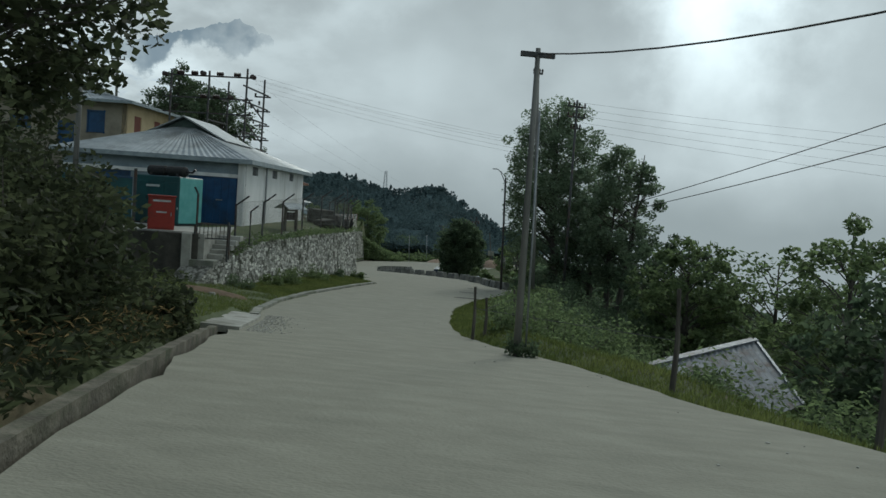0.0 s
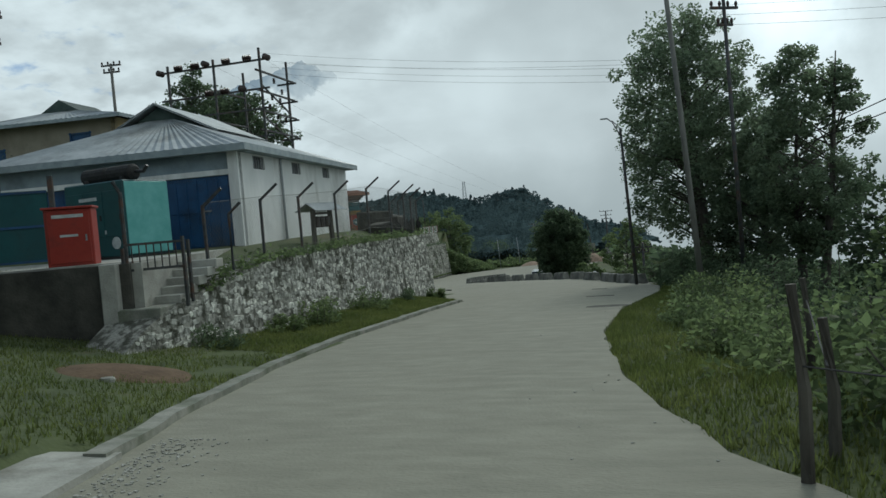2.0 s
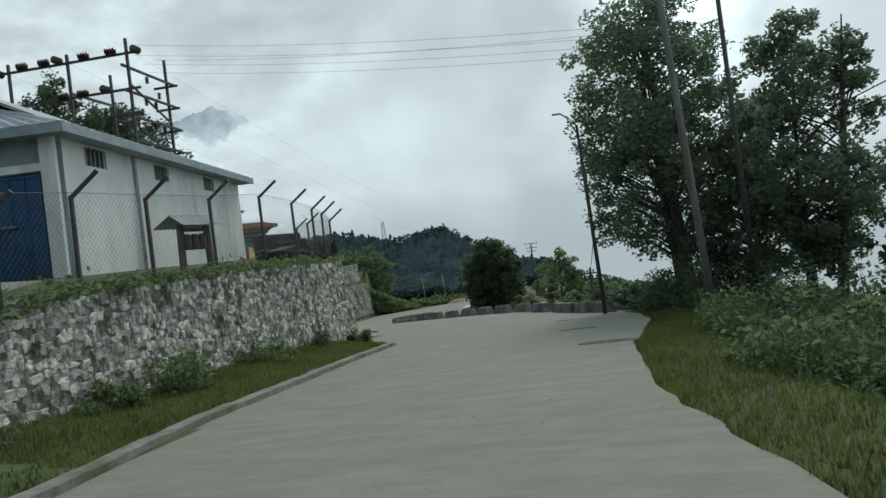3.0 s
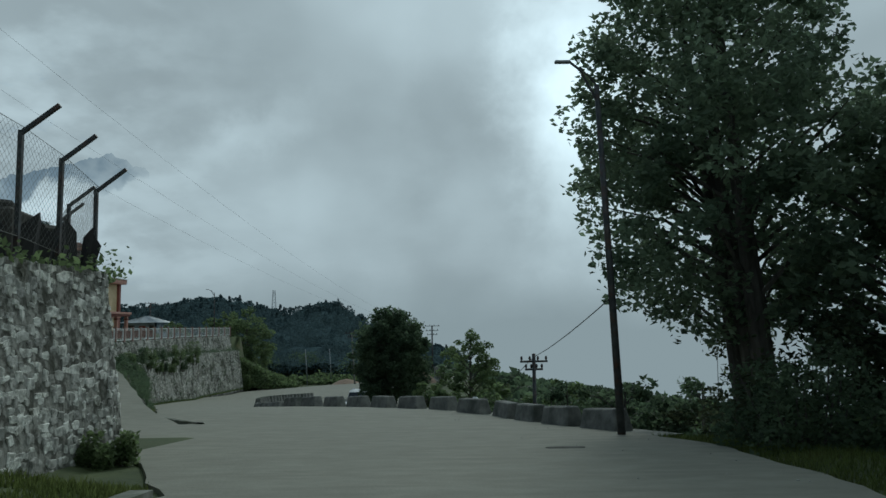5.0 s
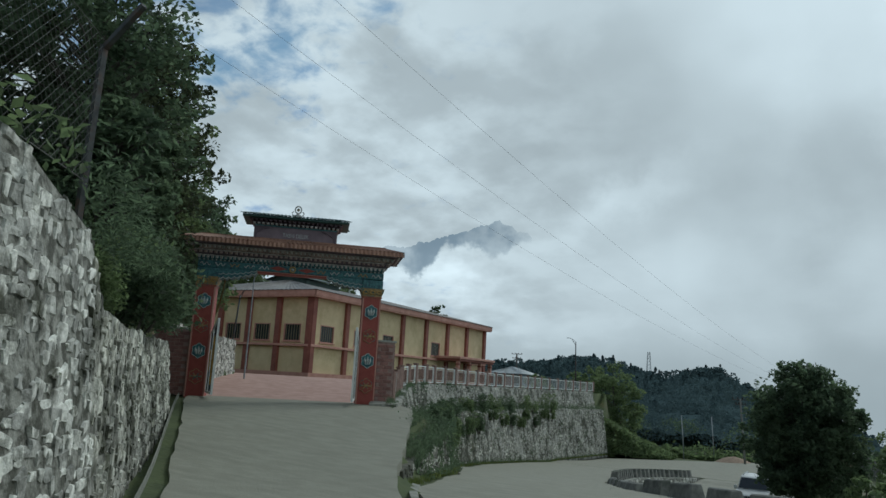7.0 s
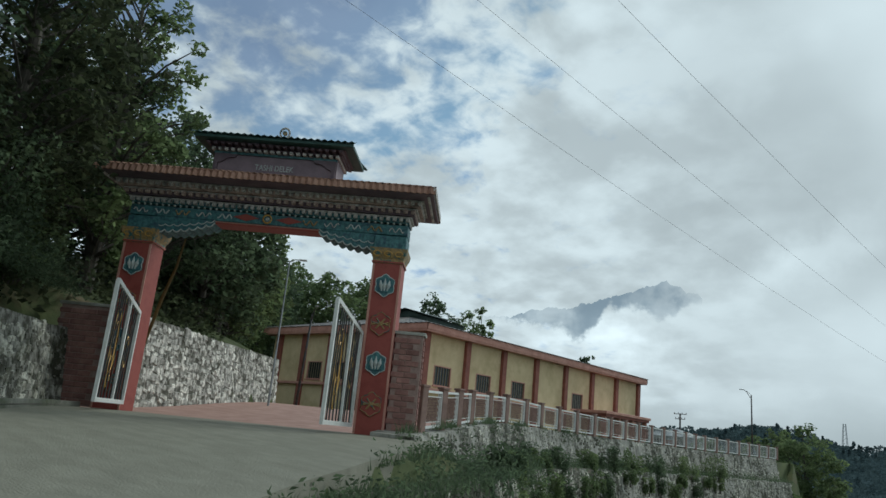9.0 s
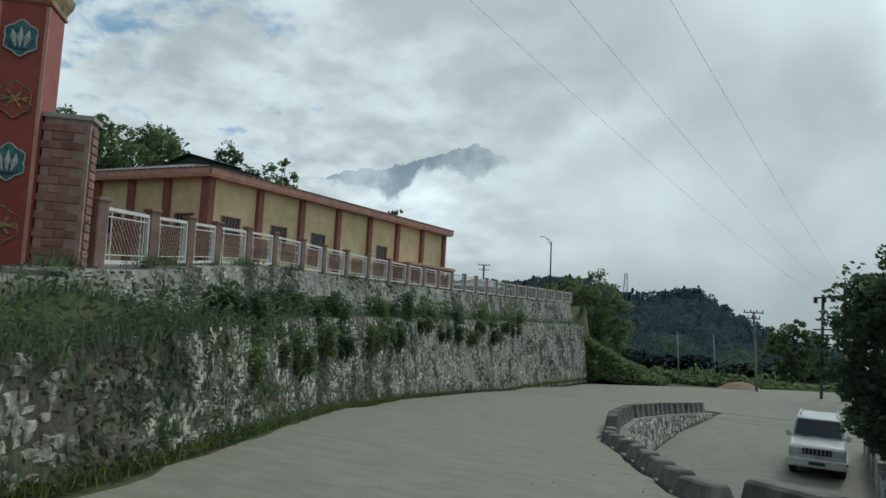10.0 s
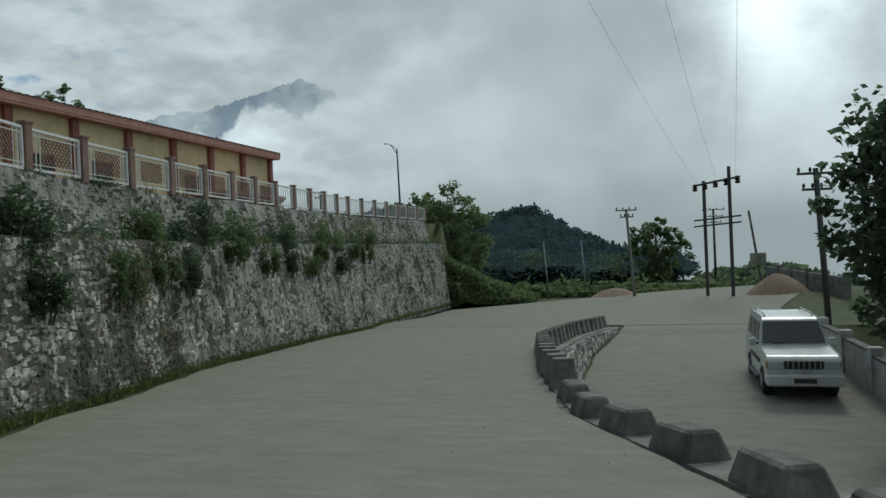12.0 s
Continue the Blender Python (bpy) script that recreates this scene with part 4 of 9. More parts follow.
    g.add([(rx - 2.7, ya - 0.3, rz), (rx + 2.7, ya - 0.3, rz), (rx, ya - 0.3, rz + 0.7)], [(0, 1, 2)])
    part("vent_roof", g, "gable", hall)
    # entrance porch on the long side
    py0, py1 = pil[4] + 2.6, pil[6] + 1.8
    part("porch_roof", Shape().box((x0 + 1.9, (py0 + py1) / 2, 2.72), (3.7, py1 - py0, 0.3)), "pink", hall, bevel=0.03)
    part("porch_slab", Shape().box((x0 + 1.9, (py0 + py1) / 2, 2.44), (3.4, py1 - py0 - 0.3, 0.26)), "maroon", hall)
    for y in np.linspace(py0 + 0.5, py1 - 0.5, 4):
        part("porch_column", Shape().box((x0 + 3.2, float(y), 0.75), (0.42, 0.42, 3.3)), "pink", hall, bevel=0.03)
        part("column_band", Shape().box((x0 + 3.2, float(y), 1.9), (0.5, 0.5, 0.25)), "maroon", hall, bevel=0.02)


# ---- gate house ----


def plate(outline, y0, y1):
    """A flat board: an outline in x and z, given thickness along y."""
    n = len(outline)
    return Shape().add([(x, y0, z) for x, z in outline] + [(x, y1, z) for x, z in outline], [tuple(range(n)), tuple(range(2 * n - 1, n - 1, -1))] + [(k, (k + 1) % n, n + (k + 1) % n, n + k) for k in range(n)])


def gm(u, n, z):
    """A place at the gate: along it, towards the road, above its foot."""
    p = GATE_C + GATE_U * u + GATE_N * n
    return Vector((p.x, p.y, GATE_C.z + z))


def build_gate():
    gate = thing("entrance_gate", "painted red gateway with carved beams and two tiered roofs", "gateway", at=Matrix.Translation(GATE_C) @ Matrix.Rotation(math.atan2(GATE_U.y, GATE_U.x), 4, "Z"))
    # local axes: x along the gate, -y towards the road
    for sx in (-1, 1):
        cx = sx * 3.06
        pl = part("pillar", Shape().box((cx, 0, 1.95), (0.70, 0.70, 4.1)), "gatered", gate, bevel=0.02)
        trim = Shape()
        for k in (-1, 1):
            trim.box((cx + k * 0.325, -0.353, 1.95), (0.05, 0.03, 4.0))
        part("edge_moulding", trim, "pink", pl)
        for i, z in enumerate((0.68, 1.6, 2.52, 3.43)):
            lobes = [1.0 + 0.10 * math.cos(6 * a) for a in np.linspace(0, 2 * math.pi, 25)[:-1]]
            rim = [(cx + 0.23 * q * math.sin(a), z + 0.25 * q * math.cos(a)) for q, a in zip(lobes, np.linspace(0, 2 * math.pi, 25)[:-1])]
            em = part("emblem", plate(rim, -0.385, -0.345), ("turq", "gatered")[i % 2 == 0], pl, "lobed painted relief emblem", bevel=0.01)
            edge = Shape().tube([(x, -0.388, zz) for x, zz in rim + rim[:1]], 0.012, 5, cap=False)
            part("rim", edge, ("pale", "capital")[i % 2 == 0], em)
            if i % 2:
                bud = Shape()
                for dx, lean, h in ((0, 0, 0.17), (-0.06, -0.05, 0.12), (0.06, 0.05, 0.12)):
                    bud.tube([(cx + dx, -0.395, z - 0.13), (cx + dx + lean * 0.7, -0.40, z), (cx + dx + lean, -0.395, z + h)], (0.015, 0.048, 0.006), 8)
                part("motif", bud, "pale", em, "pale painted lotus bud")
                part("heart", Shape().tube([(cx - 0.15, -0.392, z - 0.07), (cx - 0.09, -0.4, z - 0.15), (cx + 0.09, -0.4, z - 0.15), (cx + 0.15, -0.392, z - 0.07)], 0.02, 6), "turq", em)
            else:
                knot = Shape()
                for q in (-0.09, 0.0, 0.09):
                    knot.tube([(cx + q - 0.1, -0.395, z - 0.12 + abs(q)), (cx + q, -0.402, z), (cx + q + 0.1, -0.395, z + 0.12 - abs(q))], 0.02, 6)
                    knot.tube([(cx + q + 0.1, -0.395, z - 0.12 + abs(q)), (cx + q, -0.402, z), (cx + q - 0.1, -0.395, z + 0.12 - abs(q))], 0.02, 6)
                part("motif", knot, "capital", em, "ochre painted knot")
        # flared capital with a row of scrolls
        cap = Shape()
        cap.loft([[(cx + a * w, b * w, z) for a, b in ((-1, -1), (1, -1), (1, 1), (-1, 1))] for w, z in ((0.36, 3.97), (0.37, 4.08), (0.43, 4.22), (0.45, 4.33))], close=True)
        cap.f += [(12, 13, 14, 15)]
        co = part("capital", cap, "capital", gate, "carved ochre capital")
        part("band", Shape().box((cx, 0, 4.0), (0.76, 0.76, 0.035)), "gatered", co)
        for k in range(3):
            x = cx - 0.26 + 0.26 * k
            part("scroll", Shape().tube([(x + 0.09 * math.cos(a), -0.425 - 0.02 * (a > 2), 4.19 + 0.065 * math.sin(a)) for a in np.linspace(0, 5.2, 11)], 0.016, 5), "gold", co)
        part("impost", Shape().box((cx, 0, 4.50), (0.78, 0.66, 0.33)), "turq", gate, "carved turquoise block over the capital", bevel=0.02)
        # scalloped cloud bracket inside the opening
        u0, ln, n = 0.35, 1.42, 7
        low = []
        for k in range(n):
            for q in np.linspace(0, math.pi, 6)[:-1]:
                s = (k + q / math.pi) / n
                low.append((s, 4.345 + 0.27 * s * s - 0.07 * math.sin(q)))
        low.append((1.0, 4.62))
        flat = [(cx - sx * (u0 + ln * s), z) for s, z in low]
        bo = part("bracket", plate(flat + [(flat[-1][0], 4.70), (flat[0][0], 4.70)], -0.27, 0.27), "turq", gate, "scalloped turquoise cloud bracket")
        for k, (dz, r) in enumerate(((0.012, 0.017), (0.085, 0.012))):
            part("piping", Shape().tube([(x, -0.285, z + dz + (0.5 * (4.66 - z) - 0.02 if k else 0) * 0.5) for x, z in flat], r, 5), "pale", bo, "pale piping")
    lin = part("lintel", Shape().box((0, 0, 4.665), (3.1, 0.5, 0.09)), "gatered", gate, bevel=0.01)
    part("band", Shape().box((0, -0.255, 4.67), (3.1, 0.02, 0.018)), "pink", lin)
    beam = part("beam", Shape().box((0, 0, 4.82), (6.9, 0.60, 0.26)), "turq", gate, "carved turquoise beam", bevel=0.015)
    # low relief along the beam: clouds, lozenges, a ring in the middle
    for k in range(13):
        x = -3.18 + k * 0.53
        if abs(k - 6) == 1:
            part("lozenge", plate([(x - 0.30, 4.82), (x, 4.74), (x + 0.30, 4.82), (x, 4.90)], -0.325, -0.29), "gatered", beam, bevel=0.008)
        elif k == 6:
            part("ring", Shape().tube([(0.10 * math.cos(a), -0.335, 4.82 + 0.10 * math.sin(a)) for a in np.linspace(0, 2 * math.pi, 17)], 0.022, 6, cap=False), "gold", beam, "gilded ring")
            part("boss", Shape().tube([(0, -0.30, 4.82), (0, -0.35, 4.82)], (0.055, 0.03), 10), "pale", beam)
        else:
            part("cloud", Shape().tube([(x + 0.20 * (a / 6.0 - 0.5) * 1.8, -0.31, 4.81 + 0.055 * math.sin(a * 2.1 + k)) for a in np.linspace(0, 6, 13)], (0.014 + 0.004 * (k % 3)), 5), ("dentil", "pale", "capital")[k % 3], beam)
    bead = Shape().tube([(0, 0, -0.028), (0, 0, 0), (0, 0, 0.028)], (0.012, 0.034, 0.012), 8).mesh("bead", "pale")
    for k in range(46):
        o = part("bead", bead, None, beam)
        o.matrix_basis = Matrix.Translation((-3.4 + k * 6.8 / 45, -0.335, 4.965))
    # rows of projecting cornice blocks under the eaves, each with a rounded nose
    for row, (z, dpt, w, n, mat) in enumerate(((5.06, 0.84, 7.05, 44, "dentil"), (5.23, 1.14, 7.3, 40, "blush"), (5.40, 1.46, 7.6, 46, "dentil"))):
        part("cornice", Shape().box((0, 0, z + 0.075), (w, dpt - 0.10, 0.035)), "dentil", gate, bevel=0.006)
        nose = Shape().tube([(0, -dpt / 2 + 0.05, -0.005), (0, -dpt / 2 - 0.01, -0.005)], (0.042, 0.032), 8)
        nose.box((0, 0, 0.012), (w / n * 0.52, dpt - 0.03, 0.085))
        dm = nose.mesh("dentil", mat)
        for k in range(n):
            o = part("dentil", dm, None, gate)
            o.matrix_basis = Matrix.Translation((-w / 2 + 0.1 + k * (w - 0.2) / (n - 1), 0, z))
        part("cornice_core", Shape().box((0, 0, z - 0.005), (w - 0.14, dpt - 0.22, 0.12)), ("turq", "plaque", "blush")[row], gate)
    # main roof with a ribbed fascia hanging over its board
    hw, hd, ze = 4.1, 1.25, 5.56
    part("roof_board", Shape().box((0, 0, ze - 0.04), (2 * hw - 0.1, 2 * hd - 0.1, 0.07)), "plaque", gate)
    part("fascia", corrugated((-hw, -hd - 0.01, ze - 0.07), (hw, -hd - 0.01, ze - 0.07), (hw, -hd + 0.04, ze + 0.11), (-hw, -hd + 0.04, ze + 0.11), 0.15, 0.02), "gateroof", gate, "orange-brown ribbed fascia sheet")
    part("fascia", corrugated((hw, hd, ze - 0.05), (-hw, hd, ze - 0.05), (-hw, hd - 0.04, ze + 0.11), (hw, hd - 0.04, ze + 0.11), 0.15, 0.02), "gateroof", gate)
    part("roof_slope", corrugated((-hw, -hd + 0.02, ze + 0.11), (hw, -hd + 0.02, ze + 0.11), (hw - 0.7, -0.45, ze + 0.34), (-hw + 0.7, -0.45, ze + 0.34), 0.16, 0.02), "gateroof", gate, "ribbed brown roofing sheet")
    part("roof_slope", corrugated((-hw, hd - 0.02, ze + 0.11), (hw, hd - 0.02, ze + 0.11), (hw - 0.7, 0.45, ze + 0.34), (-hw + 0.7, 0.45, ze + 0.34), 0.16, 0.02), "gateroof", gate)
    for sx in (-1, 1):
        end = Shape()
        for k in range(3):
            end.box((sx * (hw - 0.03 - 0.07 * k), 0, ze + 0.05 - 0.05 * k), (0.06, 2 * hd - 0.06 - 0.2 * k, 0.12))
        part("end_board", end, "dentil", gate, "stepped pale end boards", bevel=0.008)
        part("roof_slope", corrugated((sx * hw, -hd, ze + 0.11), (sx * hw, hd, ze + 0.11), (sx * (hw - 0.7), 0.45, ze + 0.34), (sx * (hw - 0.7), -0.45, ze + 0.34), 0.16, 0.02), "galv", gate)
    part("roof_cap", Shape().box((0, 0, ze + 0.35), (2 * hw - 1.3, 0.95, 0.05)), "gateroof", gate)
    # upper tier
    tier = part("tier", Shape().box((0, 0, 5.96), (3.1, 0.85, 0.95)), "mauve", gate, "mauve panel with a pale greeting")
    part("sill", Shape().box((0, -0.43, 5.83), (3.16, 0.06, 0.05)), "plaque", tier, bevel=0.01)
    for sx in (-1, 1):
        part("side_bracket", plate([(sx * 1.52, 6.38), (sx * 0.95, 6.38), (sx * 1.0, 6.31), (sx * 1.2, 6.27), (sx * 1.32, 6.17), (sx * 1.42, 6.14), (sx * 1.44, 5.86), (sx * 1.52, 5.86)], -0.475, -0.43), "plaque", tier)
    part("frieze", Shape().box((0, -0.44, 6.41), (3.1, 0.06, 0.06)), "turq", tier)
    for row, (z, w, dpt) in enumerate(((6.47, 3.3, 1.15), (6.58, 3.5, 1.4))):
        dm = Shape().box((0, 0, 0), (0.085, dpt, 0.07)).mesh("dentil", ("dentil", "plaque")[row], bevel=0.006)
        for k in range(20):
            o = part("dentil", dm, None, gate)
            o.matrix_basis = Matrix.Translation((-w / 2 + 0.1 + k * (w - 0.2) / 19, 0, z))
        part("cornice", Shape().box((0, 0, z + 0.05), (w, dpt - 0.12, 0.045)), "plaque", gate)
    part("tier_board", Shape().box((0, 0, 6.68), (3.95, 1.75, 0.09)), "gategreen", gate, bevel=0.015)
    part("tier_roof", corrugated((-2.06, -0.95, 6.74), (2.06, -0.95, 6.74), (1.7, -0.1, 6.94), (-1.7, -0.1, 6.94), 0.16, 0.02), "gategreen", gate)
    part("tier_roof", corrugated((-2.06, 0.95, 6.74), (2.06, 0.95, 6.74), (1.7, 0.1, 6.94), (-1.7, 0.1, 6.94), 0.16, 0.02), "gategreen", gate)
    # finial: a wheel on a small base between two scrolls
    fo = part("finial", Shape().tube([(0, 0, 6.9 + z) for z in (0, 0.08, 0.13, 0.18)], (0.17, 0.14, 0.06, 0.05), 12), "dentil", gate, "pale roof finial with a wheel and two side scrolls", smooth=True)
    part("wheel", Shape().tube([(0.12 * math.cos(a), 0, 7.21 + 0.14 * math.sin(a)) for a in np.linspace(0, 2 * math.pi, 17)], 0.028, 6, cap=False), "dentil", fo)
    part("hub", Shape().tube([(0, -0.03, 7.21), (0, 0.03, 7.21)], 0.06, 10), "capital", fo)
    for sx in (-1, 1):
        part("scroll", Shape().tube([(sx * 0.1, 0, 6.96), (sx * 0.2, 0, 7.0), (sx * 0.23, 0, 7.08), (sx * 0.17, 0, 7.14)], 0.024, 6), "dentil", fo)
    # greeting in the built-in font
    cu = bpy.data.curves.new("greeting", "FONT")
    cu.body, cu.size, cu.extrude, cu.align_x = "TASHI DELEK", 0.21, 0.008, "CENTER"
    tmp = bpy.data.objects.new("greeting", cu)
    me = bpy.data.meshes.new_from_object(tmp)
    bpy.data.objects.remove(tmp)
    me.materials.clear()
    me.materials.append(MAT["pale"])
    t = part("greeting", me, None, tier, "pale greeting letters")
    t.matrix_basis = Matrix.Translation((0, -0.435, 6.02)) @ Matrix.Rotation(radians(90), 4, "X") @ Matrix.Diagonal((0.78, 1, 1, 1))
    # masonry wing walls with single bricks
    for sx in (-1, 1):
        w, h = (0.66, 2.35) if sx > 0 else (1.25, 2.35)
        cx = sx * (3.43 + w / 2)
        core = part("wing_wall", Shape().box((cx, 0, h / 2), (w - 0.02, 0.42, h)), "brick_joint", gate, "dark red brick wing wall")
        bm = Shape().box((0, 0, 0), (0.30, 0.05, 0.115)).mesh("brick", "brick", bevel=0.008)
        for r in range(17):
            for k in range(4):
                x = -w / 2 + 0.15 + k * 0.31 + (0.15 if r % 2 else 0)
                if x < w / 2 - 0.1:
                    o = part("brick", bm, None, core)
                    o.matrix_basis = Matrix.Translation((cx + x - 0.02, -0.205, 0.09 + r * 0.132))
            o = part("brick", bm, None, core)
            o.matrix_basis = Matrix.Translation((cx + sx * (w / 2 - 0.008), 0.03, 0.09 + r * 0.132)) @ Matrix.Rotation(radians(90), 4, "Z")
        part("coping", Shape().box((cx, 0, h + 0.03), (w + 0.08, 0.5, 0.07)), "slab", core)
    # a slim lamp post and a leaning bamboo pole behind the gateway
    x, y, top = -28.77, 37.42, 4.67
    z = ground_z(x, y)
    post = thing("lamp_post", "slim pale steel lamp post behind the gateway", "lamp post", at=Matrix.Translation((x, y, z)))
    part("pole", Shape().tube([(0, 0, -0.2), (0, 0, top - z)], (0.045, 0.028), 8), "galv", post)
    part("arm", Shape().tube([(0, 0, top - z - 0.05), (0.15, 0.12, top - z + 0.06), (0.32, 0.25, top - z + 0.07)], 0.018, 6), "galv", post)
    part("lamp_head", Shape().box((0.42, 0.33, top - z + 0.06), (0.3, 0.13, 0.06), radians(40)), "dentil", post, bevel=0.02)
    a, b = Vector((-23.18, 29.99, 3.02)), Vector((-23.32, 29.73, 1.41))
    c = b + (b - a) * max(0.0, (b.z - ground_z(b.x, b.y) + 0.2) / (a.z - b.z))
    thing("bamboo_pole", "dry bamboo pole leaning in the trees beside the gate", "pole", shape=Shape().tube([c, b, a.lerp(b, 0.5) + Vector((0.04, 0.03, 0)), a], (0.05, 0.045, 0.035, 0.02), 7), mat="dry")
    # two leaves swung out towards the road
    for sx, ang in ((1, -95), (-1, -78)):
        leaf = thing("gate_leaf", "open white-framed gate leaf with gilded scroll bars", "gate", group="leaves of the entrance gate", at=Matrix.Translation(gm(sx * 2.66, 0.38, 0.08)) @ Matrix.Rotation(math.atan2(GATE_U.y, GATE_U.x) + radians(ang), 4, "Z"))
        W, H0, H1 = 2.3, 2.1, 2.5
        fr = Shape()
        fr.box((0.04, 0, H0 / 2 + 0.1), (0.09, 0.07, H0))
        fr.box((W, 0, H1 / 2 + 0.05), (0.09, 0.07, H1))
        fr.box((W * 0.42, 0, H0 / 2 + 0.22), (0.07, 0.06, H0 + 0.2))
        fr.beam((0.04, 0, H0 + 0.08), (W, 0, H1 + 0.05), 0.07, 0.09)
        fr.box((W / 2, 0, 0.1), (W, 0.07, 0.09))
        part("frame", fr, "paintwhite", leaf, "white steel frame")
        for k in range(11):
            x = 0.2 + k * 0.195
            b = Shape().tube([(x + 0.07 * math.sin(3.1 * z + k * 0.9), 0, 0.14 + z * (H0 + 0.1 + 0.25 * x / W)) for z in np.linspace(0, 1, 12)], 0.017, 6)
            part("bar", b, "steel", leaf)
        for k, (x, z, r) in enumerate(((1.62, 1.35, 0.42), (1.62, 1.35, 0.25), (0.55, 1.2, 0.22), (1.62, 0.7, 0.2))):
            b = Shape().tube([(x + r * 0.6 * math.cos(a), -0.02, z + r * 1.6 * math.sin(a)) for a in np.linspace(0, 2 * math.pi, 25)], 0.022, 6, cap=False)
            part("scroll", b, "gold", leaf, "gilded scroll")


# ---- shed and yard ----


def build_shed():
    a = math.atan2(12.3, -1.33)
    at = Matrix.Translation((-7.52, -2.6, 1.45)) @ Matrix.Rotation(a - radians(90), 4, "Z")
    shed = thing("store_shed", "white rendered shed with blue door and zinc roof", "building", at=at)
    # local: y along the side wall, -x into the plot, the front at y = 0
    Ls, W, H = 11.6, 8.7, 2.95
    wins = [(1.15, 2.1, 2.32, 2.74), (4.65, 5.6, 2.32, 2.74), (8.2, 9.15, 2.32, 2.74)]
    part("wall", wall_with_openings((0, 0, 0), (0, Ls, 0), -0.3, H, 0.25, (-1, 0, 0), wins), "white", shed)
    for h0, h1, s0, s1 in wins:
        wo = part("vent_window", Shape().box((-0.12, (h0 + h1) / 2, (s0 + s1) / 2), (0.03, h1 - h0, s1 - s0)), "black", shed, "dark vent opening")
        br = Shape()
        for k in range(5):
            br.box((-0.03, h0 + (k + 0.5) * (h1 - h0) / 5, (s0 + s1) / 2), (0.03, 0.03, s1 - s0))
        part("bars", br, "galv", wo)
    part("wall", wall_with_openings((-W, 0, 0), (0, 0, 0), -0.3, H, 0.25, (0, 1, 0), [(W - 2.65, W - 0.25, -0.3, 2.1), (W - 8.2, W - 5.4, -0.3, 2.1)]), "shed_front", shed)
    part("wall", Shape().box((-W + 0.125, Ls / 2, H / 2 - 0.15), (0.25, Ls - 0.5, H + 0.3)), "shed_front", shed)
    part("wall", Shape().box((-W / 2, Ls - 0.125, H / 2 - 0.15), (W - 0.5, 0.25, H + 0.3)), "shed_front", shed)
    for cx, w in ((-1.45, 2.4), (-6.8, 2.8)):
        d = part("shutter_door", Shape().box((cx, 0.08, 0.95), (w, 0.06, 2.3)), "blue", shed, "closed blue sheet-metal door")
        fr = Shape()
        for k in range(7):
            fr.box((cx - w / 2 + (k + 0.5) * w / 7, 0.035, 0.95), (0.05, 0.03, 2.3))
        for z in (0.0, 1.05, 2.05):
            fr.box((cx, 0.04, z), (w, 0.035, 0.06))
        part("ribs", fr, "blue", d)
        part("bolt", Shape().box((cx + 0.3, 0.0, 1.05), (0.3, 0.05, 0.05)), "galv", d)
    part("lintel_band", Shape().box((-W / 2, -0.02, 2.2), (W + 0.02, 0.06, 0.16)), "white", shed)
    part("drainpipe", Shape().tube([(0.06, 3.4, 2.9), (0.06, 3.4, -0.2)], 0.045, 8), "galv", shed)
    part("corner_pier", Shape().box((-0.14, -0.03, H / 2 - 0.15), (0.32, 0.1, H + 0.3)), "white", shed)
    # hipped roof with a small gable
    e, ez, rz = 0.45, 2.98, 4.75
    X0, X1, Y0, Y1 = e, -W - e, -e, Ls + e
    mx = (X0 + X1) / 2
    ya, yb = Y0 + 4.4, Y1 - 4.4
    part("roof_slope", corrugated((X0, Y0, ez), (X0, Y1, ez), (mx, yb, rz), (mx, ya, rz), 0.3, 0.02), "roof", shed)
    part("roof_slope", corrugated((X1, Y0, ez), (X1, Y1, ez), (mx, yb, rz), (mx, ya, rz), 0.3, 0.02), "roof", shed)
    part("roof_slope", corrugated((X0, Y0, ez), (X1, Y0, ez), (mx, ya, rz), (mx, ya, rz), 0.3, 0.02), "roof", shed)
    part("roof_slope", corrugated((X0, Y1, ez), (X1, Y1, ez), (mx, yb, rz), (mx, yb, rz), 0.3, 0.02), "roof", shed)
    fb = Shape()
    fb.box((X0 - 0.02, (Y0 + Y1) / 2, ez - 0.1), (0.05, Y1 - Y0, 0.2))
    fb.box((mx, Y0 + 0.02, ez - 0.1), (X0 - X1, 0.05, 0.2))
    part("fascia", fb, "fascia", shed, "grey-blue fascia board")
    part("soffit", Shape().box((mx, (Y0 + Y1) / 2, ez - 0.16), (X0 - X1 - 0.1, Y1 - Y0 - 0.1, 0.06)), "fascia", shed)
    gy = ya - 0.5
    g = Shape()
    g.add([(mx - 1.7, gy, rz - 0.62), (mx + 1.7, gy, rz - 0.62), (mx, gy, rz + 0.28), (mx - 1.7, gy + 1.6, rz - 0.62), (mx + 1.7, gy + 1.6, rz - 0.62), (mx, gy + 1.6, rz + 0.28)], [(0, 1, 2), (3, 5, 4), (0, 2, 5, 3), (1, 4, 5, 2), (0, 3, 4, 1)])
    part("gable_vent", g, "gable", shed, "dark gable vent on the ridge")
    gr = Shape()
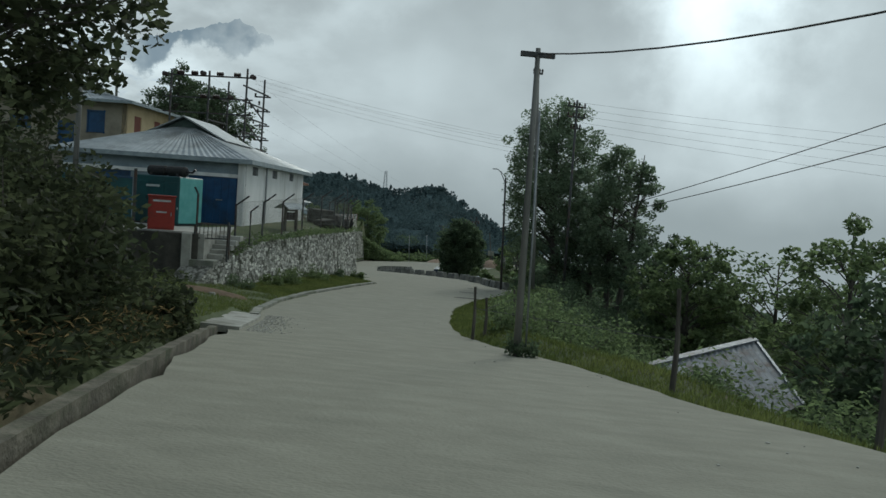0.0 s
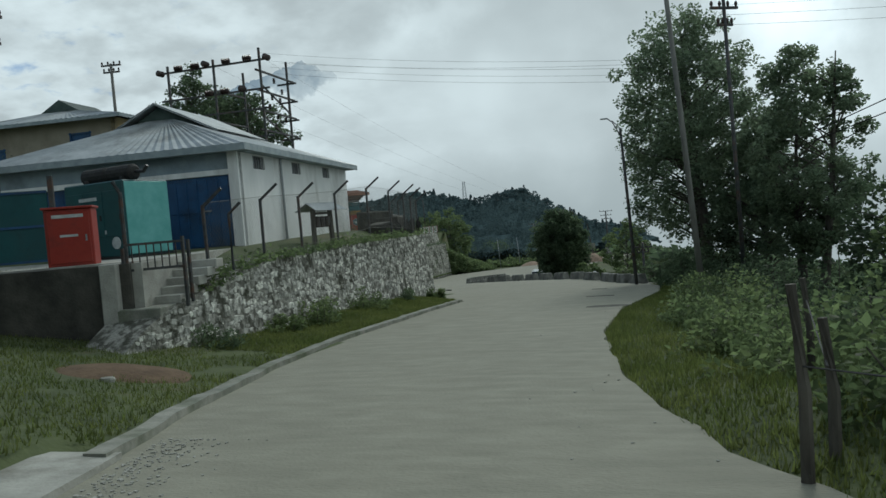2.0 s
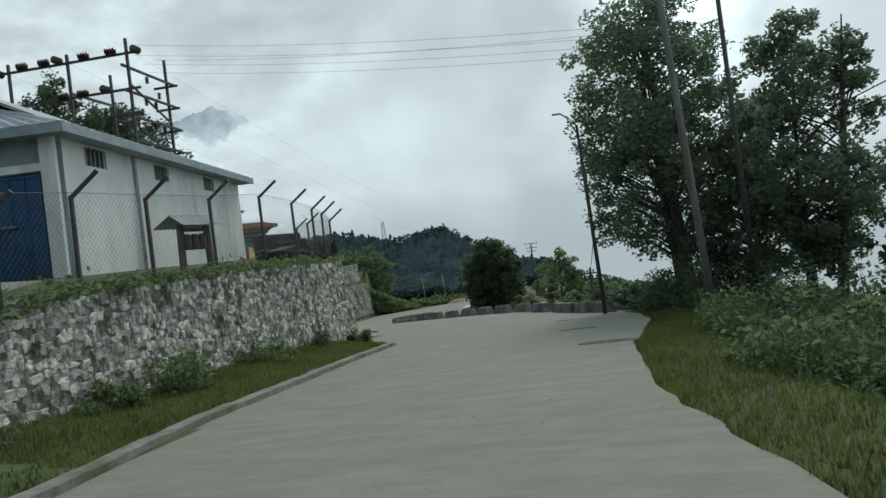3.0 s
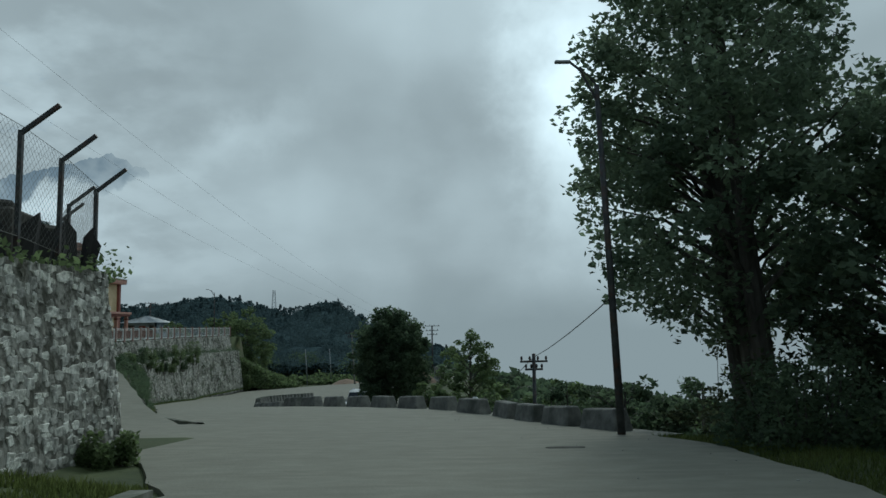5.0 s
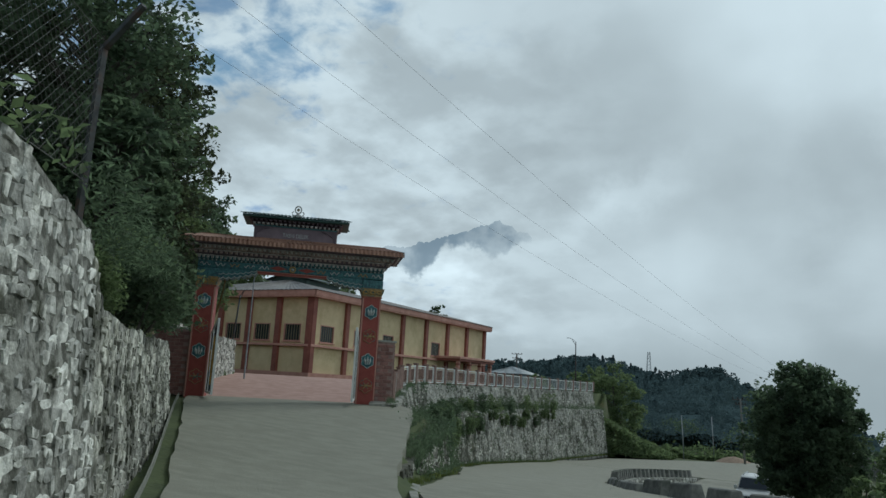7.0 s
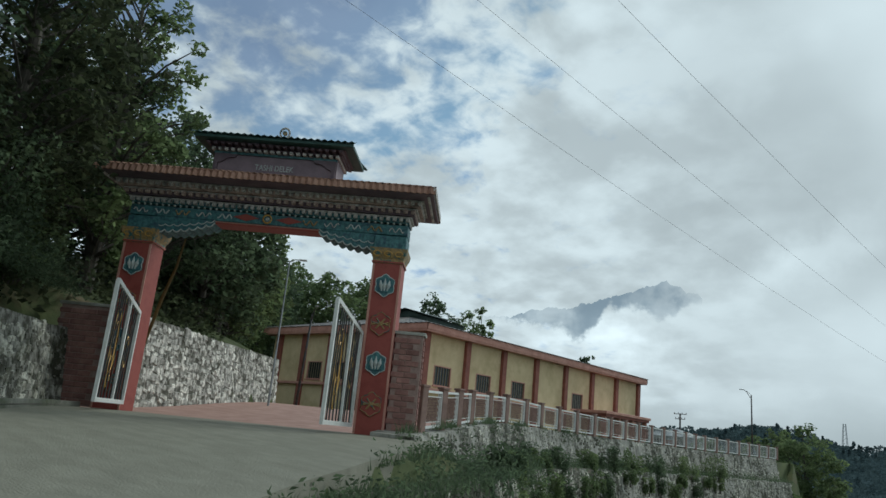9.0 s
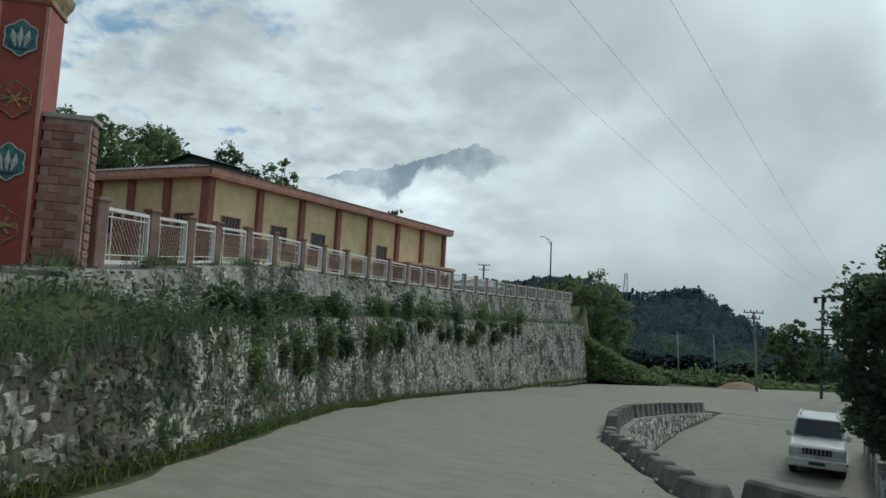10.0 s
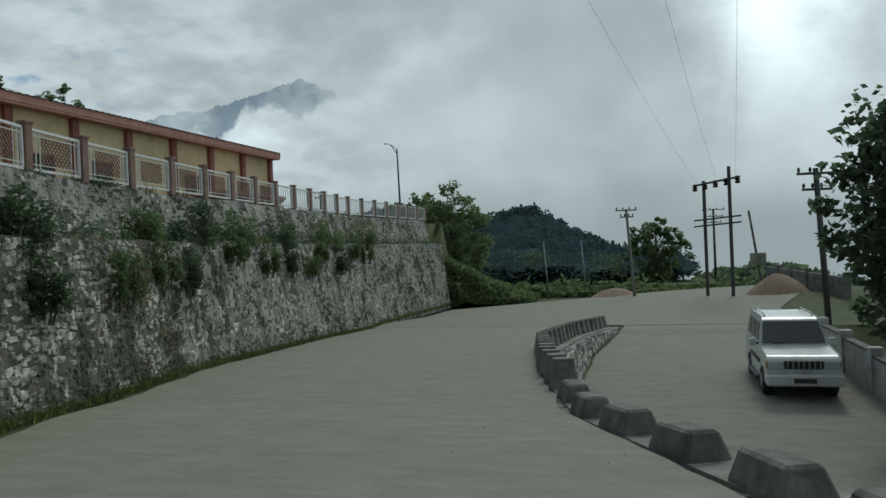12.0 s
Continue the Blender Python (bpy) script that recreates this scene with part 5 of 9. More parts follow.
    for sx in (-1, 1):
        gr.beam((mx + sx * 2.3, gy - 0.25, rz - 0.78), (mx, gy - 0.25, rz + 0.36), 0.1, 0.06)
        gr.loft([[(mx + sx * 2.3, gy - 0.3, rz - 0.74), (mx, gy - 0.3, rz + 0.40)], [(mx + sx * 2.3, yb, rz - 0.74), (mx, yb, rz + 0.40)], [(mx + sx * 2.3, yb, rz - 0.79), (mx, yb, rz + 0.35)], [(mx + sx * 2.3, gy - 0.3, rz - 0.79), (mx, gy - 0.3, rz + 0.35)], [(mx + sx * 2.3, gy - 0.3, rz - 0.74), (mx, gy - 0.3, rz + 0.40)]])
    part("gable_roof", gr, "roof", shed)
    return shed


build_hall()
build_gate()
build_shed()
stone_wall("wall_terrace", WALL1, lambda s, x, y: road_z(y) + 0.02, wall1_top, "whitish rubble retaining wall along the road", near=(12, 24, -0.6), size=0.185, flat=0.62, cover=0.70, tilt=0.22, depth=0.05)
stone_wall("wall_court", WALL2[:7], lambda s, x, y: road_z(y) + 0.02, ledge_top, "tall mossy rubble retaining wall beside the road", near=(10, 16, -3), size=0.165, flat=0.58, batter=0.14, thick=2.6, cover=0.82, mat="mossy", core="mossy_core", tilt=0.16, depth=0.06, grow=0.010, thin=0.85)
stone_wall("wall_court_end", WALL2[6:], lambda s, x, y: road_z(y) + 0.02, ledge_top, "far end of the rubble wall, plastered and streaked with moss", size=0.26, flat=0.55, batter=0.14, thick=2.6, cover=0.62, mat="mossy", core="plaster", tilt=0.2, depth=0.06)
stone_wall("wall_court_upper", TIER, lambda s, x, y: ledge_top(s, x, y) - 0.1, wall2_top, "set-back upper tier of the rubble wall under the railing", near=(4, 12, -3), size=0.2, flat=0.55, batter=0.2, thick=1.0, cover=0.5, mat="mossy", core="plaster", tilt=0.25, depth=0.05, grow=0.012)
stone_wall("wall_drive", BANK, lambda s, x, y: ramp_z(x, y), lambda s, x, y: float(np.interp(s, (0, 1.4, 8, 24), (0.7, 0.05, 0.0, 0.3))), "rubble wall beside the drive", near=(0, 9, -3), size=0.30, mat="mossy")
stone_wall("wall_hillside", [(-24.75, 29.3), (-28.4, 34.6), (-32.0, 40.1), (-32.6, 40.6)], lambda s, x, y: -1.6, lambda s, x, y: 1.15, "white rubble wall at the court's hillside", near=None, size=0.3, batter=0.06, thick=1.0)
BARRIER = [(x + 0.95, y) for x, y in zip(RIGHT_X, RIGHT_Y) if y > 37]
stone_wall("wall_barrier", BARRIER, lambda s, x, y: lower_z(y), lambda s, x, y: road_z(y) - 0.05, "rubble retaining wall under the barrier", near=None, size=0.30, batter=0.05)

# ---- parapet blocks, rails and fences ----


def block_mesh(length, w=0.5, h=0.28):
    s = Shape()
    a, b = length / 2, length / 2 - 0.07
    s.loft([[(x, y, z) for x, y in ((-p, -q), (p, -q), (p, q), (-p, q))] for p, q, z in ((a, w / 2, -0.15), (a, w / 2, 0.0), (b, w / 2 - 0.09, h))], close=True)
    s.f += [(8, 9, 10, 11)]
    return s


def build_barrier():
    line = sample([(x + float(np.interp(y, (34, 37, 44, 52), (0.20, 0.46, 0.40, 0.2))), y) for x, y in zip(RIGHT_X, RIGHT_Y) if y >= 12], 0.1)
    S, XX, YY, NX, NY = (np.array(c) for c in zip(*line))
    long_b, mid_b, short_b = block_mesh(1.45, 0.52, 0.47).mesh("parapet_block", "block", bevel=0.035), block_mesh(0.92, 0.46, 0.27).mesh("parapet_block", "block", bevel=0.03), block_mesh(0.46, 0.5, 0.5).mesh("parapet_block", "block", bevel=0.03)
    rib = Shape().box((0, 0, 0.515), (0.34, 0.34, 0.04)).mesh("cap", "kerb", bevel=0.008)
    s = 1.4
    while s < S[-1] - 0.5:
        y = float(np.interp(s, S, YY))
        far = y > 47
        length = 0.46 if far else 1.45 if y < 35 else 0.92
        m = s + length / 2
        x, y, nx, ny = (float(np.interp(m, S, c)) for c in (XX, YY, NX, NY))
        slope = math.atan2(road_z(y + 0.8) - road_z(y - 0.8), 1.6)
        o = tagged(new("parapet_block", short_b if far else long_b if y < 35 else mid_b), "weathered concrete parapet block on the road edge" if not far else "worn black and white parapet block on the road edge", "concrete block", "parapet blocks")
        o.matrix_basis = Matrix.Translation((x, y, road_z(y) - 0.02)) @ Matrix.Rotation(math.atan2(nx, -ny) + rng.uniform(-0.05, 0.05), 4, "Z") @ Matrix.Rotation(-slope + rng.uniform(-0.02, 0.02), 4, "Y")
        if far:
            r = new("cap", rib)
            r.parent = o
        s += length + (0.50 if far else (0.70 if y < 35 else 0.55) + rng.uniform(-0.1, 0.12))
    # strip of footing below the blocks
    f = Shape()
    f.loft([[(x - nx * 0.22, y - ny * 0.22, road_z(y) - 0.35), (x - nx * 0.22, y - ny * 0.22, road_z(y) - 0.02), (x + nx * 0.50, y + ny * 0.50, road_z(y) - 0.01), (x + nx * 0.55, y + ny * 0.55, road_z(y) - 0.9)] for _, x, y, nx, ny in line[::6]])
    structure("parapet_footing", f, "kerb", "rough concrete footing of the parapet", "kerb")


def build_wall2_rail():
    path = [(-17.45, 33.6), (-19.42, 37.12), (-20.92, 39.74), (-22.52, 43.57), (-23.25, 46.13), (-24.2, 49.03), (-24.9, 52.8), (-26.4, 63.2), (-27.9, 76.1), (-27.9, 92.0)]
    pts = sample(path, 0.05)
    S, XX, YY = (np.array(c) for c in list(zip(*pts))[:3])
    rail = thing("court_railing", "railing of pinkish posts with white steel lattice panels on the wall", "railing")
    post = Shape().box((0, 0, 0.55), (0.2, 0.2, 1.1)).mesh("post", "railpink", bevel=0.015)
    cap = Shape().box((0, 0, 1.12), (0.25, 0.25, 0.06)).mesh("cap", "railpink", bevel=0.01)
    n = int(S[-1] / 2.25)
    places = []
    for i in range(n + 1):
        s = i * S[-1] / n
        x, y = float(np.interp(s, S, XX)), float(np.interp(s, S, YY))
        places.append(Vector((x, y, wall2_top(0, x, y) - 0.02)))
    for i, p in enumerate(places):
        o = part("post", post, None, rail)
        o.matrix_basis = Matrix.Translation(p)
        c = new("cap", cap)
        c.parent = o
        if i == len(places) - 1:
            break
        q = places[i + 1]
        d = (q - p).normalized()
        a, b = p + d * 0.16, q - d * 0.16
        L = (b - a).length
        t = Matrix.Translation(a) @ Matrix.Rotation(math.atan2(d.y, d.x), 4, "Z") @ Matrix.Rotation(-math.asin(d.z), 4, "Y")
        f = Shape()
        for z in (0.14, 1.0):
            f.beam((0, 0, z), (L, 0, z), 0.05, 0.06)
        for x in (0.02, L - 0.02):
            f.beam((x, 0, 0.14), (x, 0, 1.0), 0.05, 0.06, up=(0, 1, 0))
        near = i < 14
        po = part("panel", f.moved(t), "paintwhite", rail)
        g, bars = Shape(), []
        if near:
            for x in (0.2, 0.36, L - 0.36, L - 0.2):
                bars.append(Shape().beam((x, 0, 0.16), (x, 0, 0.98), 0.02, 0.02, up=(0, 1, 0)))
            for z in (0.26, 0.88):
                bars.append(Shape().beam((0.02, 0, z), (L - 0.02, 0, z), 0.02, 0.02))
            x0, w, h = 0.40, L - 0.80, 0.58
            k = -h
            while k < w:                                  # diamonds of the middle field
                u0, v0, u1, v1 = max(k, 0.0), max(-k, 0.0), min(k + h, w), h - max(0.0, k + h - w)
                if u1 - u0 > 0.02:
                    g.beam((x0 + u0, 0.012, 0.28 + v0), (x0 + u1, 0.012, 0.28 + v1), 0.018, 0.026)
                    g.beam((x0 + u0, -0.012, 0.86 - v0), (x0 + u1, -0.012, 0.86 - v1), 0.018, 0.026)
                k += 0.145
        else:
            for k in range(1, 7):
                bars.append(Shape().beam((L * k / 7, 0, 0.16), (L * k / 7, 0, 0.98), 0.025, 0.025, up=(0, 1, 0)))
        for bar in bars:
            part("bar", bar.moved(t), "paintwhite", po)
        if near:
            part("lattice", g.moved(t), "railpink", po)


# tips of the fence's bent posts
FENCE = ((-5.0, -7.8, 2.8), (-4.92, -5.3, 2.95), (-4.88, -3.1, 3.03), (-4.85, -0.5, 3.15), (-4.85, 2.4, 3.36), (-4.87, 4.9, 3.3), (-4.92, 6.8, 3.2), (-5.0, 8.0, 3.09), (-5.25, 9.67, 2.93), (-6.81, 11.78, 3.05), (-7.91, 13.48, 3.01))


def fence_x(y):
    return float(np.interp(y, [p[1] for p in WALL1], [p[0] for p in WALL1])) - 0.4


def build_scrap_sheets():
    """Dark folded sheets leaning on the inside of the fence, their upper corners bent into points."""
    for k, (y0, y1, peak, lean) in enumerate(((8.75, 9.3, 1.86, 0.10), (7.9, 8.85, 1.92, -0.06), (6.9, 7.95, 1.82, 0.08), (5.9, 6.95, 1.75, -0.05))):
        x = -5.56 - 0.05 * (k % 2)
        s = Shape()
        cols = []
        for i, u in enumerate((0.0, 0.22, 0.45, 0.7, 0.86, 1.0)):
            y = y0 + (y1 - y0) * u
            top = peak - (0.55, 0.32, 0.10, 0.0, 0.22, 0.48)[i if k % 2 else 5 - i]
            fold = 0.06 * (-1) ** i
            cols.append([(x + fold, y, 1.02), (x + fold * 0.6, y, 1.2), (x + fold + lean * 0.5, y + lean * 0.4, top)])
        s.loft(cols)
        s.loft([[(a - 0.012, b, c) for a, b, c in col] for col in reversed(cols)])
        thing("scrap_sheet", "dark bent roofing sheet leaning on the fence", "metal sheet", shape=s, mat="rubber", group="sheets against the fence")


def build_fence():
    fence = thing("chain_link_fence", "dark steel fence posts with bent tops and chain-link mesh", "fence")
    ps = []
    for x, y, z in FENCE:
        x, z = x - 0.5, z - 1.92
        s = Shape()
        lean = rng.uniform(-0.03, 0.03)
        s.beam((x, y, z - (0.5 if y > 13 else 0.08)), (x + lean, y, z + 1.57), 0.06, 0.06, up=(0, 1, 0))
        s.beam((x + lean, y, z + 1.53), (x + lean + 0.5, y + 0.03, z + 1.92), 0.055, 0.055, up=(0, 1, 0))
        part("post", s, "steel", fence)
        ps.append(Vector((x, y, z)))
    for a, b in zip(ps, ps[1:]):
        net = Shape()
        L = (b - a).length
        H, pitch = 1.5, 0.115
        d = (b - a) / L

        def at(u, w):
            return a + d * u + Vector((0.02, 0, 0.12 + w))
        k = -H
        while k < L:
            for sgn in (1, -1):
                u0, w0, u1, w1 = k, 0.0, k + H, H
                if u0 < 0:
                    w0, u0 = -u0, 0.0
                if u1 > L:
                    w1, u1 = H - (u1 - L), L
                if u1 > u0 and w1 > w0:
                    p, q = (at(u0, w0), at(u1, w1)) if sgn > 0 else (at(u0, H - w0), at(u1, H - w1))
                    net.tube([p, q], 0.0020, 3, cap=False)
            k += pitch
        for w in (0.0, H):
            net.tube([at(0, w), at(L, w)], 0.005, 4, cap=False)
        part("chain_link", net, "pole", fence, "grey wire mesh")


def kerb_strip(name, ys, off, width, height, mat, label, below=0.3):
    s = Shape()
    rows = []
    for y in ys:
        x = float(np.interp(y, LEFT_Y, LEFT_X)) - off + 0.03 * noise.noise((y * 1.3, 3, 0))
        z = road_z(y)
        h = height + 0.03 * noise.noise((y * 1.7, 9, 0))
        rows.append([(x, y, z - below), (x, y, z + h), (x - width, y, z + h), (x - width, y, z - below)])
    s.loft(rows)
    s.f += [(0, 1, 2, 3), tuple(len(s.v) - 4 + k for k in (3, 2, 1, 0))]
    return structure(name, s, mat, label, "kerb")


def build_roadside():
    kerb_strip("kerb", list(np.arange(-17.6, 5.2, 0.4)), 0.02, 0.24, 0.09, "kerb", "low mossy concrete kerb")
    kerb_strip("gutter_wall", list(np.arange(-44, -22.4, 0.4)), 0.28, 0.15, 0.10, "old_kerb", "low mossy concrete side wall of the gutter", 0.7)
    kerb_strip("gutter_bed", list(np.arange(-44, -20.8, 0.4)), 0.0, 0.66, -0.34, "drain", "dark open gutter", 0.2)
    slab = Shape()
    rows = []
    for y in np.arange(-22.0, -17.3, 0.42):
        x = float(np.interp(y, LEFT_Y, LEFT_X))
        z = road_z(y)
        wl = 0.70 + 0.04 * noise.noise((y * 1.5, 2, 0))
        rows.append([(x + 0.04, y, z - 0.06), (x + 0.04 + 0.02 * noise.noise((y * 3, 5, 0)), y, z + 0.06), (x - wl, y - 0.12, z + 0.10), (x - wl, y - 0.12, z - 0.06)])
    slab.loft(rows)
    slab.f += [(0, 1, 2, 3), tuple(len(slab.v) - 4 + k for k in (3, 2, 1, 0))]
    thing("culvert_slab", "broken concrete slab covering the roadside gutter", "concrete slab", shape=slab, mat="slab")
    # open channel between the road and the drive, with a broken lip
    bed, lip = Shape(), Shape()
    rows, edge = [], []
    for k in range(19):
        t = k / 18
        y = 18.7 + 4.6 * t
        x = -7.0 - 3.2 * t - 0.25 * math.sin(math.pi * t)
        z = road_z(y)
        far = float(np.interp(y, [p[1] for p in GATE_EDGE], [p[0] for p in GATE_EDGE]))
        rows.append([(x - 0.02, y, z - 0.24), (min(far, x - 0.25) - 0.3, y + 0.1, z - 0.26)])
        h = 0.05 + 0.03 * noise.noise((y * 2.0, 4, 0))
        w = 0.20 + 0.06 * noise.noise((y * 2.6, 8, 0))
        edge.append([(x, y, z - 0.3), (x, y, z + h), (x + w, y - 0.05, z + h * 0.8), (x + w + 0.05, y - 0.05, z - 0.05)])
    bed.loft(rows)
    structure("channel_bed", bed, "drain", "dark open channel beside the drive", "gutter")
    lip.loft(edge)
    structure("channel_lip", lip, "kerb", "broken pale concrete lip of the channel", "kerb")
    g = Shape()
    g.loft([[(p.x - 0.02, p.y, ramp_z(p.x, p.y) + 0.03), (p.x + 0.38, p.y - 0.38, ramp_z(p.x, p.y) + 0.03)] for p in [Vector((-7.95, 14.0)).lerp(Vector((-23.2, 28.4)), k / 12) for k in range(13)]])
    structure("drive_gutter", g, "drain", "dark gutter at the foot of the wall", "gutter")
    cw = Shape()
    cw.loft([[(p.x + 0.40, p.y - 0.40, ramp_z(p.x, p.y) - 0.1), (p.x + 0.40, p.y - 0.40, ramp_z(p.x, p.y) + 0.12), (p.x + 0.52, p.y - 0.52, ramp_z(p.x, p.y) + 0.12), (p.x + 0.52, p.y - 0.52, ramp_z(p.x, p.y) - 0.1)] for p in [Vector((-7.95, 14.0)).lerp(Vector((-23.2, 28.4)), k / 12) for k in range(13)]])
    structure("gutter_kerb", cw, "kerb", "pale concrete edge of the gutter", "kerb")


# ---- yard in front of the shed ----


def build_yard():
    w = Shape()
    a, b = Vector((-16.5, -13.6)), Vector((-5.95, -9.95))
    d = (b - a).normalized()
    n = Vector((-d.y, d.x))
    rows = []
    for k in range(25):
        p = a.lerp(b, k / 24)
        q = p + n * 0.32
        z = 1.30 + 0.02 * noise.noise((p.x * 2, p.y, 0))
        rows.append([(p.x, p.y, -0.6), (p.x, p.y, z), (q.x, q.y, z), (q.x, q.y, -0.6)])
    w.loft(rows)
    w.f += [(0, 1, 2, 3), tuple(len(w.v) - 4 + k for k in (3, 2, 1, 0))]
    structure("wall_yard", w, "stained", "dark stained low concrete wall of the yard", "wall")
    e = Shape().box((-6.1, -8.75, 0.35), (0.28, 2.2, 1.9), radians(10))
    structure("wall_steps", e, "slab", "pale concrete cheek wall beside the steps", "wall")
    ys = Shape().prism([(-19, -13.5), (-6.1, -9.6), (-6.3, -6.8), (-7.6, -3.0), (-19, -4.2)], 1.1, 1.33)
    structure("yard_slab", ys, "slab", "worn concrete yard in front of the shed", "paving")
    # steps beside the wall's end
    for k in range(5):
        st = Shape().box((-5.78 + 0.03 * k, -9.15 + 0.32 * k, 0.445 + 0.165 * k), (0.92, 0.42, 0.2), radians(10))
        structure("step", st, "slab", "worn concrete step", "step", bevel=0.015)
    ld = Shape().box((-5.9, -9.72, 0.0), (1.2, 0.9, 0.74), radians(10))
    structure("step_landing", ld, "kerb", "concrete landing at the foot of the steps", "step", bevel=0.02)
    structure("step_footing", Shape().box((-5.8, -8.5, 0.1), (0.86, 1.6, 0.7), radians(10)), "kerb", "concrete footing of the steps", "step")
    # hand rails
    hr = thing("step_railing", "dark steel railing with two tall posts at the steps", "railing")
    for x, y, z0, z1 in ((-6.08, -9.95, 0.30, 1.62), (-5.1, -9.3, 0.30, 1.78), (-5.18, -9.0, 0.36, 1.7)):
        part("post", Shape().beam((x, y, z0), (x, y, z1), 0.06, 0.06, up=(0, 1, 0)), "steel", hr)
    part("post", Shape().tube([(-6.08, -9.85, 0.30), (-6.08, -9.85, 2.75), (-6.2, -9.9, 3.0)], 0.045, 6), "steel", hr)
    part("post", Shape().tube([(-4.98, -7.6, 0.9), (-4.98, -7.6, 2.2), (-4.72, -7.5, 2.45)], 0.04, 6), "steel", hr)
    for z in (1.15, 1.68):
        part("rail", Shape().beam((-6.08, -9.9, z), (-5.1, -9.3, z), 0.05, 0.05), "steel", hr)
    for k in range(7):
        p = Vector((-6.08, -9.9, 0)).lerp(Vector((-5.1, -9.3, 0)), (k + 1) / 8)
        part("baluster", Shape().beam((p.x, p.y, 1.15), (p.x, p.y, 1.66), 0.02, 0.02, up=(0, 1, 0)), "steel", hr)
    part("pier", Shape().box((-6.3, -10.1, 0.55), (0.34, 0.34, 1.55), radians(20)), "slab", hr, "pale concrete end pier of the yard wall", bevel=0.02)
    # red cabinet
    c = thing("red_cabinet", "red painted steel cabinet with pale lettering bars", "cabinet", at=Matrix.Translation((-7.62, -9.62, 1.32)) @ Matrix.Rotation(radians(30), 4, "Z"))
    part("body", Shape().box((0, 0.25, 0.62), (0.94, 0.62, 1.24)), "red", c, bevel=0.02)
    part("door", Shape().box((0, -0.07, 0.62), (0.84, 0.03, 1.1)), "red", c, bevel=0.01)
    part("roof", Shape().box((0, 0.25, 1.26), (1.02, 0.72, 0.05)), "red", c, bevel=0.01)
    part("sign_bar", Shape().box((0, -0.088, 1.08), (0.62, 0.006, 0.07)), "pale", c, "pale bar of small lettering")
    part("sign_bar", Shape().box((0, -0.088, 0.66), (0.36, 0.006, 0.05)), "pale", c, "pale bar of small lettering")
    part("handle", Shape().box((0.34, -0.10, 0.6), (0.03, 0.04, 0.14)), "galv", c)
    for sx in (-1, 1):
        part("foot", Shape().box((sx * 0.36, 0.2, -0.02), (0.1, 0.4, 0.08)), "black", c)
    # generator in its teal housing
    g = thing("generator_set", "teal steel generator housing with a faded end panel", "generator", at=Matrix.Translation((-9.75, -6.1, 1.33)) @ Matrix.Rotation(radians(-12), 4, "Z"))
    part("housing", Shape().box((0, 0.6, 1.05), (2.3, 1.5, 2.0)), "teal", g, bevel=0.03)
    part("end_panel", Shape().box((1.165, 0.6, 1.05), (0.03, 1.42, 1.9)), "teal_light", g, "faded light teal end panel", bevel=0.01)
    part("stripe", Shape().box((0, -0.155, 0.72), (2.25, 0.012, 0.10)), "pale", g, "pale stripe")
    for k in range(3):
        part("door", Shape().box((-0.75 + 0.75 * k, -0.158, 1.2), (0.68, 0.02, 1.2)), "teal", g, bevel=0.008)
        part("handle", Shape().box((-0.5 + 0.75 * k, -0.18, 1.1), (0.04, 0.03, 0.14)), "black", g)
    part("badge", Shape().tube([(0.75, -0.155, 0.42), (0.75, -0.172, 0.42)], 0.16, 16), "pale", g, "round pale maker's badge")
    part("badge", Shape().box((-0.2, -0.172, 1.62), (0.7, 0.008, 0.09)), "pale", g, "pale lettering bar")
    part("skid", Shape().box((0, 0.6, 0.0), (2.4, 1.55, 0.12)), "black", g)
    ex = Shape()
    for k in range(2):
        ex.tube([(-1.0 + 1.02 * k, 0.45, 2.28), (-0.92 + 1.02 * k, 0.45, 2.28), (-0.1 + 1.02 * k, 0.45, 2.28), (-0.02 + 1.02 * k, 0.45, 2.28)], (0.14, 0.22, 0.22, 0.14), 14)
    part("silencer", ex, "rubber", g, "sooty black exhaust drums", smooth=False)
    part("exhaust_pipe", Shape().tube([(1.0, 0.45, 2.28), (1.3, 0.45, 2.26), (1.45, 0.45, 2.4)], 0.05, 8), "black", g)
    for k in (-0.7, 0.7):
        part("cradle", Shape().box((k, 0.45, 2.1), (0.08, 0.5, 0.16)), "steel", g)
    # sheet-metal gate of the yard
    p = thing("yard_gate", "closed dark teal sheet-metal gate", "gate", at=Matrix.Translation((-11.35, -8.0, 1.33)) @ Matrix.Rotation(radians(30), 4, "Z"))
    for sx in (-1, 1):
        lf = part("leaf", Shape().box((sx * 0.66, 0, 1.0), (1.28, 0.04, 1.8)), "teal", p, bevel=0.01)
        for z in (0.12, 1.0, 1.86):
            part("rail", Shape().box((sx * 0.66, -0.03, z), (1.28, 0.04, 0.06)), "blue", lf)
        part("gatepost", Shape().box((sx * 1.4, 0, 1.1), (0.12, 0.12, 2.3)), "steel", p)
    # roofed stand with three hanging drums
    st = thing("drum_stand", "small roofed timber stand with three hanging dark drums", "stand", at=Matrix.Translation((-6.3, 0.45, 1.2)) @ Matrix.Rotation(radians(72), 4, "Z"))
    for sx in (-1, 1):
        part("post", Shape().beam((sx * 0.45, 0, -0.1), (sx * 0.42, 0, 1.15), 0.12, 0.12, up=(0, 1, 0)), "bark", st)
    part("beam", Shape().box((0, 0, 1.0), (1.0, 0.08, 0.08)), "bark", st)
    part("roof_sheet", corrugated((-0.78, -0.5, 1.08), (0.78, -0.5, 1.08), (0.72, 0.02, 1.36), (-0.72, 0.02, 1.36), 0.12, 0.012), "roof", st)
